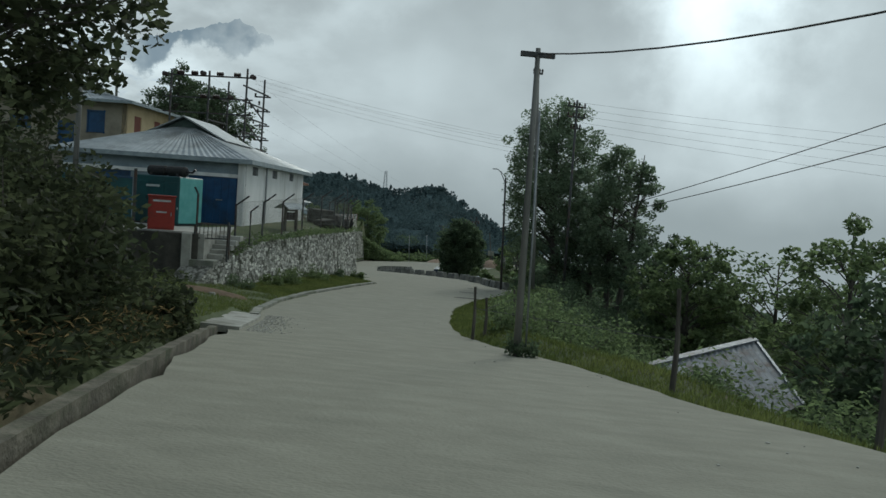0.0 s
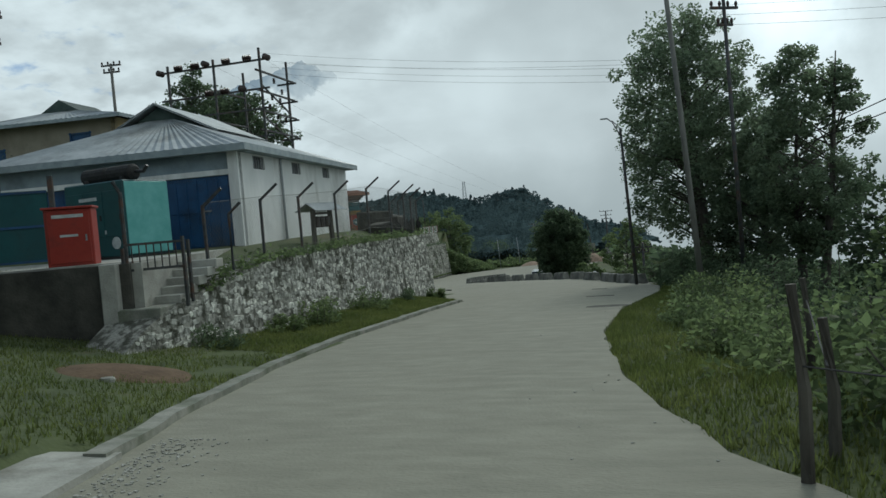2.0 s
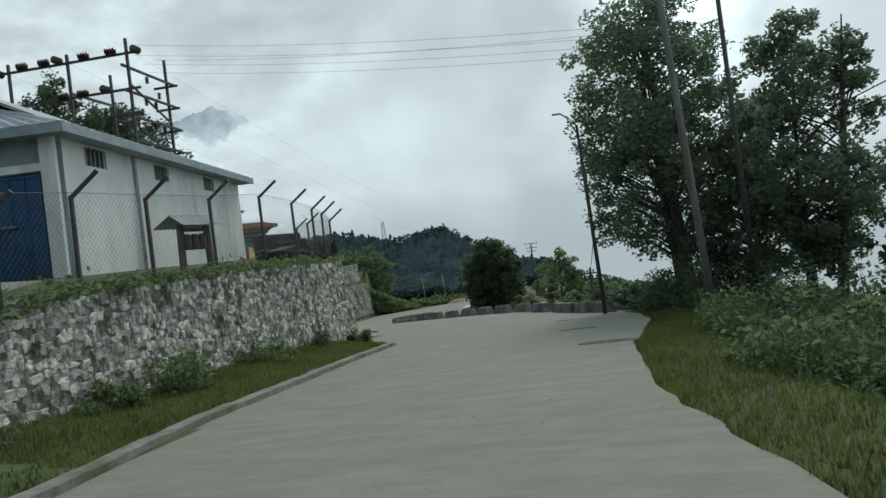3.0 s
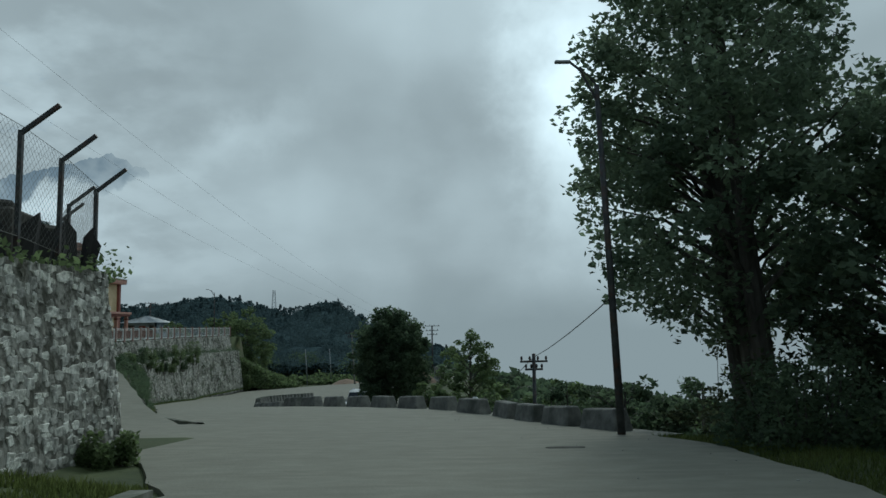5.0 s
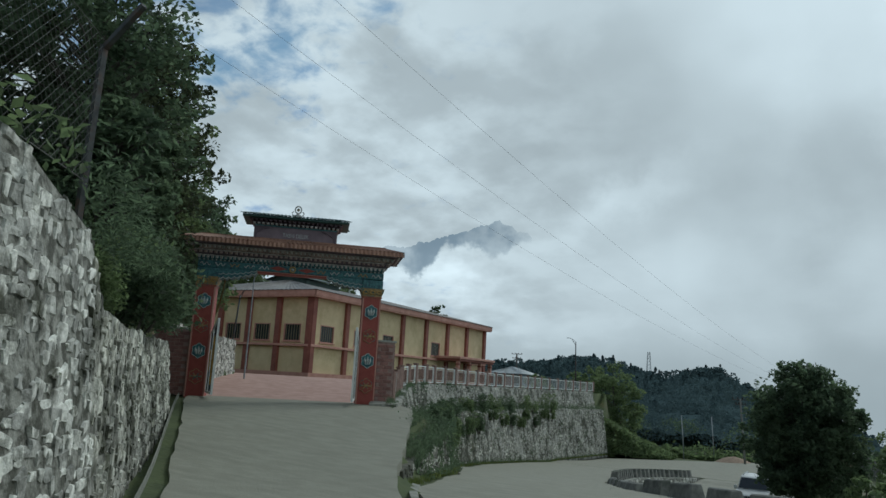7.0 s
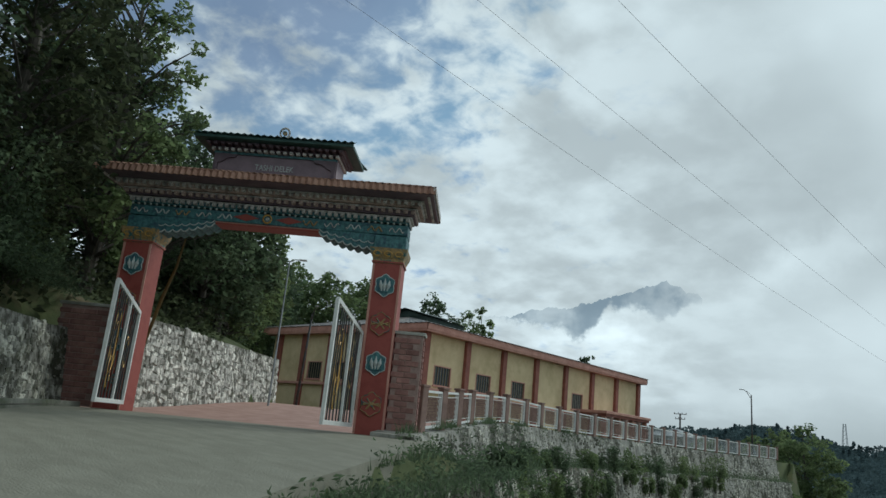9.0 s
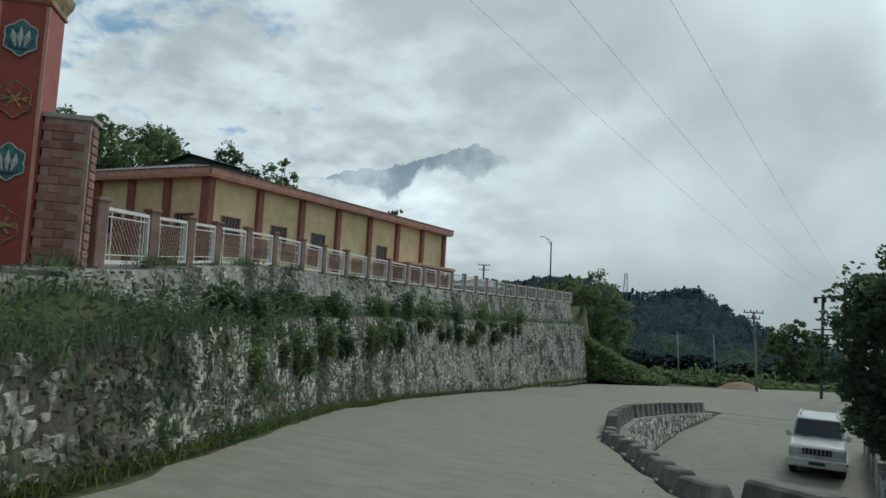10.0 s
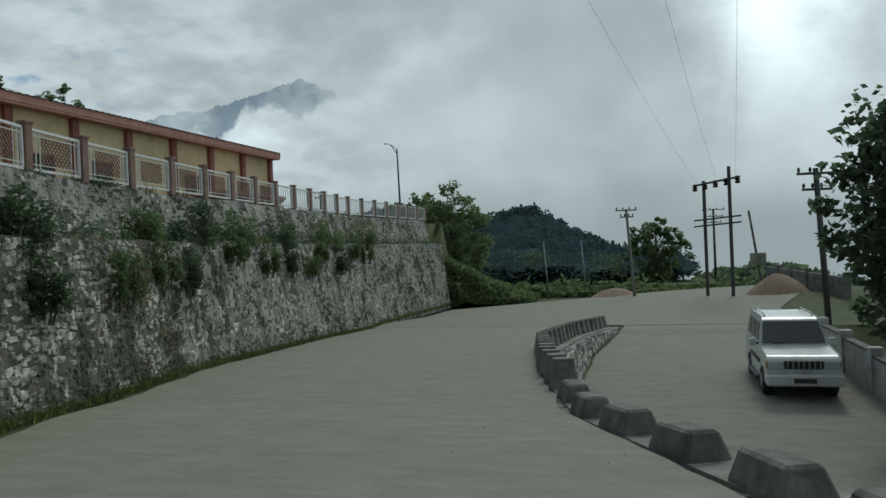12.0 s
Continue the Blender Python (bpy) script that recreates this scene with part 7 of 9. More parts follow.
def build_suv():
    z0 = lower_z(59.0)
    car = thing("parked_suv", "white boxy off-road vehicle parked on the lower road", "car", at=Matrix.Translation((-7.42, 57.1, z0 - 0.06)) @ Matrix.Rotation(radians(-1.0), 4, "Z") @ Matrix.Scale(1.12, 4))
    # local: x across, y from the nose (0) to the tail (4.1)

    def slab(profile, w0, w1, name, mat, z_mid=None, bevel=0.03):
        s = Shape()
        zs = [z for _, z in profile]
        lo, hi = min(zs), max(zs)

        def half(z):
            return w0 + (w1 - w0) * (z - lo) / (hi - lo)
        s.loft([[(sx * half(z), y, z) for y, z in profile] for sx in (-1, 1)], close=True)
        n = len(profile)
        s.f += [tuple(range(n)), tuple(range(2 * n - 1, n - 1, -1))]
        return part(name, s, mat, car, bevel=bevel)
    slab([(0.08, 0.42), (0.02, 0.62), (0.05, 0.98), (0.2, 1.06), (1.28, 1.16), (4.02, 1.16), (4.08, 0.9), (4.05, 0.42), (3.65, 0.42), (3.5, 0.72), (3.0, 0.72), (2.85, 0.42), (1.2, 0.42), (1.06, 0.74), (0.52, 0.74), (0.38, 0.42)], 0.84, 0.82, "body", "car")
    slab([(1.25, 1.14), (1.78, 1.76), (1.95, 1.82), (3.95, 1.82), (4.03, 1.7), (4.04, 1.14)], 0.81, 0.68, "cabin", "car")
    ws = Shape()
    ws.add([(-0.74, 1.30, 1.22), (0.74, 1.30, 1.22), (0.655, 1.735, 1.725), (-0.655, 1.735, 1.725)], [(0, 1, 2, 3)])
    ws.v = [(x, y - 0.028, z + 0.012) for x, y, z in ws.v] + [(x, y - 0.01, z + 0.004) for x, y, z in ws.v]
    ws.f += [(4, 7, 6, 5), (0, 4, 5, 1), (1, 5, 6, 2), (2, 6, 7, 3), (3, 7, 4, 0)]
    part("windscreen", ws, "glass", car, "dark reflecting windscreen")
    for sx in (-1, 1):
        for y0, y1 in ((1.82, 2.42), (2.52, 3.15), (3.25, 3.85)):
            g = Shape().add([(sx * 0.805, y0 - (0.18 if y0 < 2 else 0), 1.24), (sx * 0.805, y1, 1.24), (sx * 0.722, y1, 1.68), (sx * 0.722, y0 + 0.06, 1.68)], [(0, 1, 2, 3)])
            g.v = g.v + [(x - sx * 0.03, y, z) for x, y, z in g.v]
            g.f += [(4, 7, 6, 5), (0, 4, 5, 1), (1, 5, 6, 2), (2, 6, 7, 3), (3, 7, 4, 0)]
            part("side_window", g, "glass", car)
        part("roof_rail", Shape().tube([(sx * 0.58, 2.0, 1.84), (sx * 0.58, 2.1, 1.9), (sx * 0.58, 3.6, 1.9), (sx * 0.58, 3.7, 1.84)], 0.022, 6), "galv", car)
        mr = part("mirror", Shape().box((sx * 0.95, 1.55, 1.22), (0.16, 0.1, 0.2)), "car", car, bevel=0.02)
        part("mirror_arm", Shape().box((sx * 0.84, 1.57, 1.18), (0.12, 0.05, 0.05)), "black", mr)
        hl = part("headlight", Shape().box((sx * 0.62, 0.035, 0.86), (0.36, 0.08, 0.2)), "lens", car, "clear headlight", bevel=0.02)
        part("indicator", Shape().box((sx * 0.81, 0.09, 0.86), (0.06, 0.14, 0.18)), "gold", hl)
        part("fog_lamp", Shape().tube([(sx * 0.62, -0.02, 0.52), (sx * 0.62, -0.05, 0.52)], 0.07, 12), "lens", car)
        part("side_strip", Shape().box((sx * 0.842, 2.1, 0.78), (0.025, 1.7, 0.10)), "black", car)
        part("running_board", Shape().box((sx * 0.86, 2.05, 0.36), (0.16, 1.6, 0.05)), "black", car)
        for y in (0.79, 3.25):
            wh = part("wheel", Shape().tube([(sx * 0.62, y, 0.36), (sx * 0.66, y, 0.36), (sx * 0.82, y, 0.36), (sx * 0.86, y, 0.36)], (0.31, 0.36, 0.36, 0.31), 22), "rubber", car)
            part("rim", Shape().tube([(sx * 0.84, y, 0.36), (sx * 0.872, y, 0.36)], (0.22, 0.16), 16), "galv", wh)
    part("grille", Shape().box((0, 0.02, 0.86), (0.86, 0.06, 0.2)), "black", car, bevel=0.01)
    gs = Shape()
    for k in range(7):
        gs.box((-0.36 + 0.12 * k, -0.015, 0.86), (0.035, 0.03, 0.18))
    part("grille_bars", gs, "galv", car)
    part("bumper", Shape().box((0, -0.02, 0.5), (1.72, 0.2, 0.28)), "car", car, bevel=0.04)
    part("number_plate", Shape().box((0, -0.13, 0.50), (0.5, 0.015, 0.11)), "block_black", car, "dark plain number plate")
    part("wiper", Shape().beam((-0.5, 1.24, 1.21), (0.05, 1.32, 1.26), 0.02, 0.02), "black", car)
    part("underbody", Shape().box((0, 2.05, 0.4), (1.4, 3.4, 0.2)), "black", car)


# ---- right-hand slope ----


def build_right():
    # hut roof below the road
    h = thing("slope_hut", "hut below the road with a weathered sheet roof", "hut")
    # ridge from A to B, the slope towards the road falling to C and D
    A, B, C, D = (9.6, -15.3, -0.8), (12.95, -12.5, -0.26), (13.5, -15.5, -1.4), (10.2, -18.3, -1.95)
    part("roof_sheet", corrugated(D, C, B, A, 0.22, 0.02), "rust_roof", h)
    part("roof_sheet", corrugated((A[0] + 1.6, A[1] + 3.6, A[2] - 1.3), (B[0] + 1.6, B[1] + 3.6, B[2] - 1.3), B, A, 0.22, 0.02), "rust_roof", h)
    part("ridge_cap", Shape().beam(A, B, 0.3, 0.04), "rust_roof", h)
    part("barge_board", Shape().beam((B[0], B[1], B[2] + 0.02), (C[0], C[1], C[2] + 0.02), 0.08, 0.05), "galv", h, "pale metal edge strip")
    part("wall", Shape().prism([(D[0] + 0.4, D[1] + 0.4), (C[0] - 0.3, C[1] + 0.4), (B[0] + 1.0, B[1] + 2.8), (A[0] + 1.0, A[1] + 2.8)], -6.0, C[2] - 0.12), "kerb", h)
    # posts of the roadside fence
    for k, (x, y, hgt) in enumerate(((5.15, -17.9, 1.35), (5.4, -17.5, 0.95), (8.72, -24.5, 1.5), (10.2, -27.6, 1.7), (5.9, -14.2, 1.2))):
        z = ground_z(x, y)
        s = Shape().tube([(x, y, z - 0.3), (x + 0.02, y, z + hgt * 0.5), (x - 0.02, y + 0.02, z + hgt)], (0.045, 0.04, 0.034), 7)
        thing("fence_post", "thin dark wooden fence post at the road edge", "post", group="roadside posts", shape=s, mat="bark")
    w = Shape()
    for a, b in (((5.15, -17.9, 0.6), (8.72, -24.5, 1.3)), ((5.35, -17.7, 0.55), (5.9, -14.2, 0.5))):
        w.tube([a, b], 0.006, 4, cap=False)
    thing("fence_wire", "thin sagging fence wire", "wire", shape=w, mat="wire")
    # walls along the lower road
    c = thing("compound_wall", "low cream-grey compound wall with square piers", "wall")
    y = 40.0
    while y < 64:
        z = lower_z(y + 1.5)
        part("panel", Shape().box((-5.45, y + 1.5, z + 0.5), (0.18, 2.7, 1.15)), "block_white", c, bevel=0.01)
        part("coping", Shape().box((-5.45, y + 1.5, z + 1.1), (0.26, 2.7, 0.07)), "block", c)
        part("pier", Shape().box((-5.45, y + 3.0, z + 0.62), (0.34, 0.34, 1.45)), "block_white", c, bevel=0.015)
        y += 3.0
    c2 = thing("far_wall", "grey block wall behind the sand heap", "wall")
    for k in range(5):
        part("panel", Shape().box((-1.8 + 0.3 * k, 96.5 - 3.4 * k, -6.2), (0.2, 3.3, 1.9), radians(5)), "block", c2, bevel=0.02)
        part("pier", Shape().box((-1.65 + 0.3 * k, 94.8 - 3.4 * k, -6.1), (0.35, 0.35, 2.2)), "block", c2)
    for x, y, r, h in ((-3.2, 86.0, 1.9, 1.3), (-13.5, 95.5, 2.0, 0.7)):
        s = Shape()
        zb = junction_z(x, y) - 0.1
        rows = []
        for i in range(9):
            t = i / 8
            rows.append([(x + r * (1 - t) * math.cos(a) * (1 + 0.18 * noise.noise((2 * math.cos(a), 2 * math.sin(a), t * 2 + x))), y + r * (1 - t) * math.sin(a), zb + h * (1 - (1 - t) ** 1.6) * (1 + 0.08 * noise.noise((a, t * 4, y)))) for a in np.linspace(0, 2 * math.pi, 25)[:-1]])
        s.loft(rows, close=True)
        thing("sand_mound", "mound of loose brown sand on the concrete", "sand", shape=s, mat="sand", smooth=True, group="mounds of sand")
    b = thing("notice_board", "leaning pole with a small square board", "sign")
    part("pole", Shape().tube([(-3.3, 91, -7.0), (-4.1, 91, -1.0)], (0.1, 0.07), 8), "bark", b)
    part("board", Shape().box((-3.62, 90.85, -4.4), (1.05, 0.06, 0.85)), "kerb", b)
    # pale stone on the parapet line
    s = Shape()
    s.loft([[(1.15 + 0.17 * r * math.cos(a), 23.1 + 0.14 * r * math.sin(a), -2.75 + 0.7 * z) for a in np.linspace(0, 2 * math.pi, 9)[:-1]] for r, z in ((1, 0), (1.1, 0.25), (0.9, 0.5), (0.3, 0.62))], close=True)
    thing("pale_bundle", "crumpled whitish bundle beside the parapet", "bundle", shape=s, mat="paintwhite")
    # small house past the hall
    h2 = thing("far_house", "small pale blue house with a light hipped metal roof", "house")
    part("wall", wall_with_openings((-53.6, 119.4, 0), (-48.2, 119.4, 0), -1.0, 1.62, 0.25, (0, 1, 0), [(0.7, 1.8, 0.1, 1.2), (2.5, 3.6, -1.0, 1.1), (4.1, 5.0, 0.1, 1.2)]), "shed_front", h2)
    part("wall", wall_with_openings((-48.2, 119.4, 0), (-48.2, 125.0, 0), -1.0, 1.62, 0.25, (-1, 0, 0), [(1.2, 2.3, 0.1, 1.2), (3.4, 4.5, 0.1, 1.2)]), "shed_front", h2)
    part("wall", Shape().box((-53.47, 122.2, 0.31), (0.25, 5.1, 2.62)), "shed_front", h2)
    part("wall", Shape().box((-50.9, 124.87, 0.31), (5.1, 0.25, 2.62)), "shed_front", h2)
    for x, z in ((-52.35, 0.65), (-50.55, 0.05), (-49.05, 0.65)):
        part("window" if z > 0.5 else "door", Shape().box((x, 119.5, z), (1.1, 0.06, 1.1 if z > 0.5 else 2.1)), "glass" if z > 0.5 else "maroon", h2)
    for y in (121.15, 123.35):
        part("window", Shape().box((-48.3, y, 0.65), (0.06, 1.1, 1.1)), "glass", h2)
    ex = ((-54.3, 118.7, 1.6), (-47.5, 118.7, 1.6), (-47.5, 125.7, 1.6), (-54.3, 125.7, 1.6))
    ra, rb = (-50.9, 121.4, 2.75), (-50.9, 123.0, 2.75)
    for p, q, t, u in ((ex[0], ex[1], ra, ra), (ex[1], ex[2], rb, ra), (ex[2], ex[3], rb, rb), (ex[3], ex[0], ra, rb)):
        part("roof_slope", corrugated(p, q, t, u, 0.4, 0.02), "roof", h2)
    # wet patches and a crack on the road, drawn as thin worn slabs
    for x, y, l, wd, rz in ((3.1, -1.0, 1.3, 0.22, 0.1), (2.6, 4.0, 0.9, 0.12, 0.0), (2.2, 9.5, 0.7, 0.1, 0.1)):
        s = Shape().prism([(x + l / 2 * math.cos(a) * (1 + 0.25 * noise.noise((3 * math.cos(a), x, y))), y + wd * math.sin(a) * (1 + 0.4 * noise.noise((3 * math.sin(a), y, x)))) for a in np.linspace(0, 2 * math.pi, 17)[:-1]], road_z(y) - 0.05, road_z(y) + 0.012)
        thing("road_patch", "dark patch of worn asphalt on the concrete", "patch", shape=s, mat="drain", group="road patches")


# ---- plants ----


def leaf_mesh(name, pos, size, mat, seed, up=0.35, wide=0.55):
    """A mesh of folded leaves, one at each position."""
    r = np.random.default_rng(seed)
    n = len(pos)
    d = r.normal(size=(n, 3))
    d[:, 2] = d[:, 2] * 0.6 - up * 0.4
    d /= np.linalg.norm(d, axis=1)[:, None]
    s = np.cross(d, r.normal(size=(n, 3)))
    s /= np.linalg.norm(s, axis=1)[:, None] + 1e-9
    nn = np.cross(d, s)
    L = size[:, None]
    v = np.empty((n, 4, 3))
    v[:, 0] = pos - d * L * 0.5
    v[:, 1] = pos + s * L * wide * 0.5 + nn * L * 0.10
    v[:, 2] = pos + d * L * 0.5
    v[:, 3] = pos - s * L * wide * 0.5 + nn * L * 0.10
    me = bpy.data.meshes.new(name)
    me.vertices.add(4 * n)
    me.vertices.foreach_set("co", v.reshape(-1))
    me.loops.add(6 * n)
    k = np.arange(n)[:, None] * 4
    me.loops.foreach_set("vertex_index", (k + np.array([0, 1, 2, 0, 2, 3])).reshape(-1).astype(np.int32))
    me.polygons.add(2 * n)
    me.polygons.foreach_set("loop_start", (np.arange(2 * n) * 3).astype(np.int32))
    me.update()
    me.validate()
    me.materials.append(MAT[mat])
    return me


def cloud(centres, radii, n, r, flat=0.75):
    """n points in the given clumps, more of them near each clump's skin."""
    c = np.asarray(centres)
    k = r.integers(len(c), size=n)
    d = r.normal(size=(n, 3))
    d /= np.linalg.norm(d, axis=1)[:, None]
    q = r.uniform(0.25, 1, size=n) ** 0.6
    off = d * (np.asarray(radii)[k] * q)[:, None]
    off[:, 2] *= flat
    return c[k] + off


def tree(base, height, centre, spread, low, leaves, size, mat, label, seed, limbs=26, trunk=0.16, name="tree", stems=1, taper=0.40, full=2.4, clump=46, ragged=0.34):
    """A tapered trunk with limbs, and a crown of many small leaf clumps with an uneven outline. taper: where the crown is widest; full: how square its sides are."""
    r = np.random.default_rng(seed)
    t = thing(name, label, "tree")
    b, c = Vector(base), Vector(centre)
    wood = Shape()
    tops = []
    for k in range(stems):
        off = Vector((r.normal() * 0.35 * k, r.normal() * 0.35 * k, 0))
        top = Vector((c.x, c.y, b.z + height * 0.93)) + off * 2.2
        mid = (b + off).lerp(top, 0.5) + Vector((r.normal() * 0.15, r.normal() * 0.15, 0))
        wood.tube([b + off - Vector((0, 0, 0.5)), (b + off).lerp(mid, 0.5), mid, mid.lerp(top, 0.55), top], (trunk * 1.25, trunk, trunk * 0.75, trunk * 0.42, 0.02), 9)
        tops.append((b + off, mid, top))

    def girth(u):
        d = (taper - u) / max(taper, 0.05) * 0.86 if u < taper else (u - taper) / (1 - taper)
        return max(0.05, 1 - d ** full) ** 0.6
    clumps, radii = [], []
    count = max(36, leaves // clump)
    while len(clumps) < count:
        u = r.random()
        g = girth(u)
        if r.random() > g:
            continue
        a, q = r.uniform(0, 2 * math.pi), r.random() ** 0.42
        lump = 1 + ragged * noise.noise((1.5 * math.cos(a), 1.5 * math.sin(a), u * 3.2 + seed)) + 0.22 * noise.noise((4 * math.cos(a), 4 * math.sin(a), u * 9 + seed))
        rad = 0.94 * spread * g * q * lump
        ax = b.lerp(tops[0][2], min(1.0, (low + (height - low) * u) / height))
        f = smooth01(u * 3)
        p = Vector((ax.x + (c.x - ax.x) * f + rad * math.cos(a), ax.y + (c.y - ax.y) * f + rad * math.sin(a), b.z + low + (height - low) * (u * 0.97 + 0.05 * lump - 0.05) + r.normal() * 0.05 * spread))
        clumps.append(tuple(p))
        radii.append(spread * r.uniform(0.085, 0.17) + 0.05)
        k = len(clumps)
        if q > 0.45 and k % max(1, count // (limbs * 2)) == 0:
            st, mid, top = tops[k % stems]
            z = max(0.1, (p.z - b.z - 0.45 * rad) / height)
            s = st.lerp(mid, min(1.0, z * 2)) if z < 0.5 else mid.lerp(top, min(1.0, z * 2 - 1))
            m = s.lerp(p, 0.55) + Vector((r.normal() * 0.05, r.normal() * 0.05, 0.10)) * rad
            wood.tube([s, m, p], (trunk * 0.30 * (1.1 - u * 0.6), trunk * 0.17, 0.010), 5, cap=False)
    part("trunk", wood, "bark", t, "grey-brown trunk with limbs")
    pos = cloud(clumps, radii, leaves, r, 0.8)
    crown = new("crown", leaf_mesh("crown", pos, r.uniform(0.6, 1.3, leaves) * size, mat, seed + 1))
    crown.parent = t
    return t


def bush(centre, radius, height, leaves, size, mat, label, seed, name="bush"):
    r = np.random.default_rng(seed)
    t = thing(name, label, "bush")
    c = Vector(centre)
    st = Shape()
    clumps, radii = [], []
    for i in range(max(7, int(14 * radius))):
        a, q = r.uniform(0, 2 * math.pi), math.sqrt(r.random())
        h = height * (0.35 + 0.65 * r.random()) * (1.1 - 0.5 * q)
        p = Vector((c.x + radius * q * math.cos(a), c.y + radius * q * math.sin(a), c.z + h))
        st.tube([Vector((c.x + 0.5 * (p.x - c.x), c.y + 0.5 * (p.y - c.y), c.z - 0.2)), p], (0.025, 0.006), 4, cap=False)
        clumps += [tuple(p), (p.x, p.y, c.z + h * 0.55), (p.x, p.y, c.z + h * 0.2)]
        radii += [radius * 0.26 + 0.08] * 3
    part("stem", st, "bark", t)
    pos = cloud(clumps, radii, leaves, r, 0.85)
    o = new("foliage", leaf_mesh("foliage", pos, r.uniform(0.6, 1.4, leaves) * size, mat, seed + 1))
    o.parent = t
    return t


def stuff(name, pos, size, mat, label, seed, category, up=0.35, wide=0.55):
    return tagged(new(name, leaf_mesh(name, pos, size, mat, seed, up, wide)), label, category, "", "stuff")


def blades(name, spots, mat, label, seed, h=(0.08, 0.22), w=0.012):
    """Upright blades of grass at plan spots (x, y, z)."""
    r = np.random.default_rng(seed)
    p = np.asarray(spots)
    n = len(p)
    a = r.uniform(0, 2 * math.pi, n)
    L = r.uniform(*h, n)
    lean = r.normal(size=(n, 2)) * 0.35
    v = np.empty((n, 3, 3))
    sx, sy = np.cos(a) * w, np.sin(a) * w
    v[:, 0] = p + np.stack([sx, sy, 0 * a - 0.02], 1)
    v[:, 1] = p - np.stack([sx, sy, 0 * a + 0.02], 1)
    v[:, 2] = p + np.stack([lean[:, 0] * L, lean[:, 1] * L, L], 1)
    me = bpy.data.meshes.new(name)
    me.vertices.add(3 * n)
    me.vertices.foreach_set("co", v.reshape(-1))
    me.loops.add(3 * n)
    me.loops.foreach_set("vertex_index", np.arange(3 * n, dtype=np.int32))
    me.polygons.add(n)
    me.polygons.foreach_set("loop_start", (np.arange(n) * 3).astype(np.int32))
    me.update()
    me.validate()
    me.materials.append(MAT[mat])
    return tagged(new(name, me), label, "grass", "", "stuff")


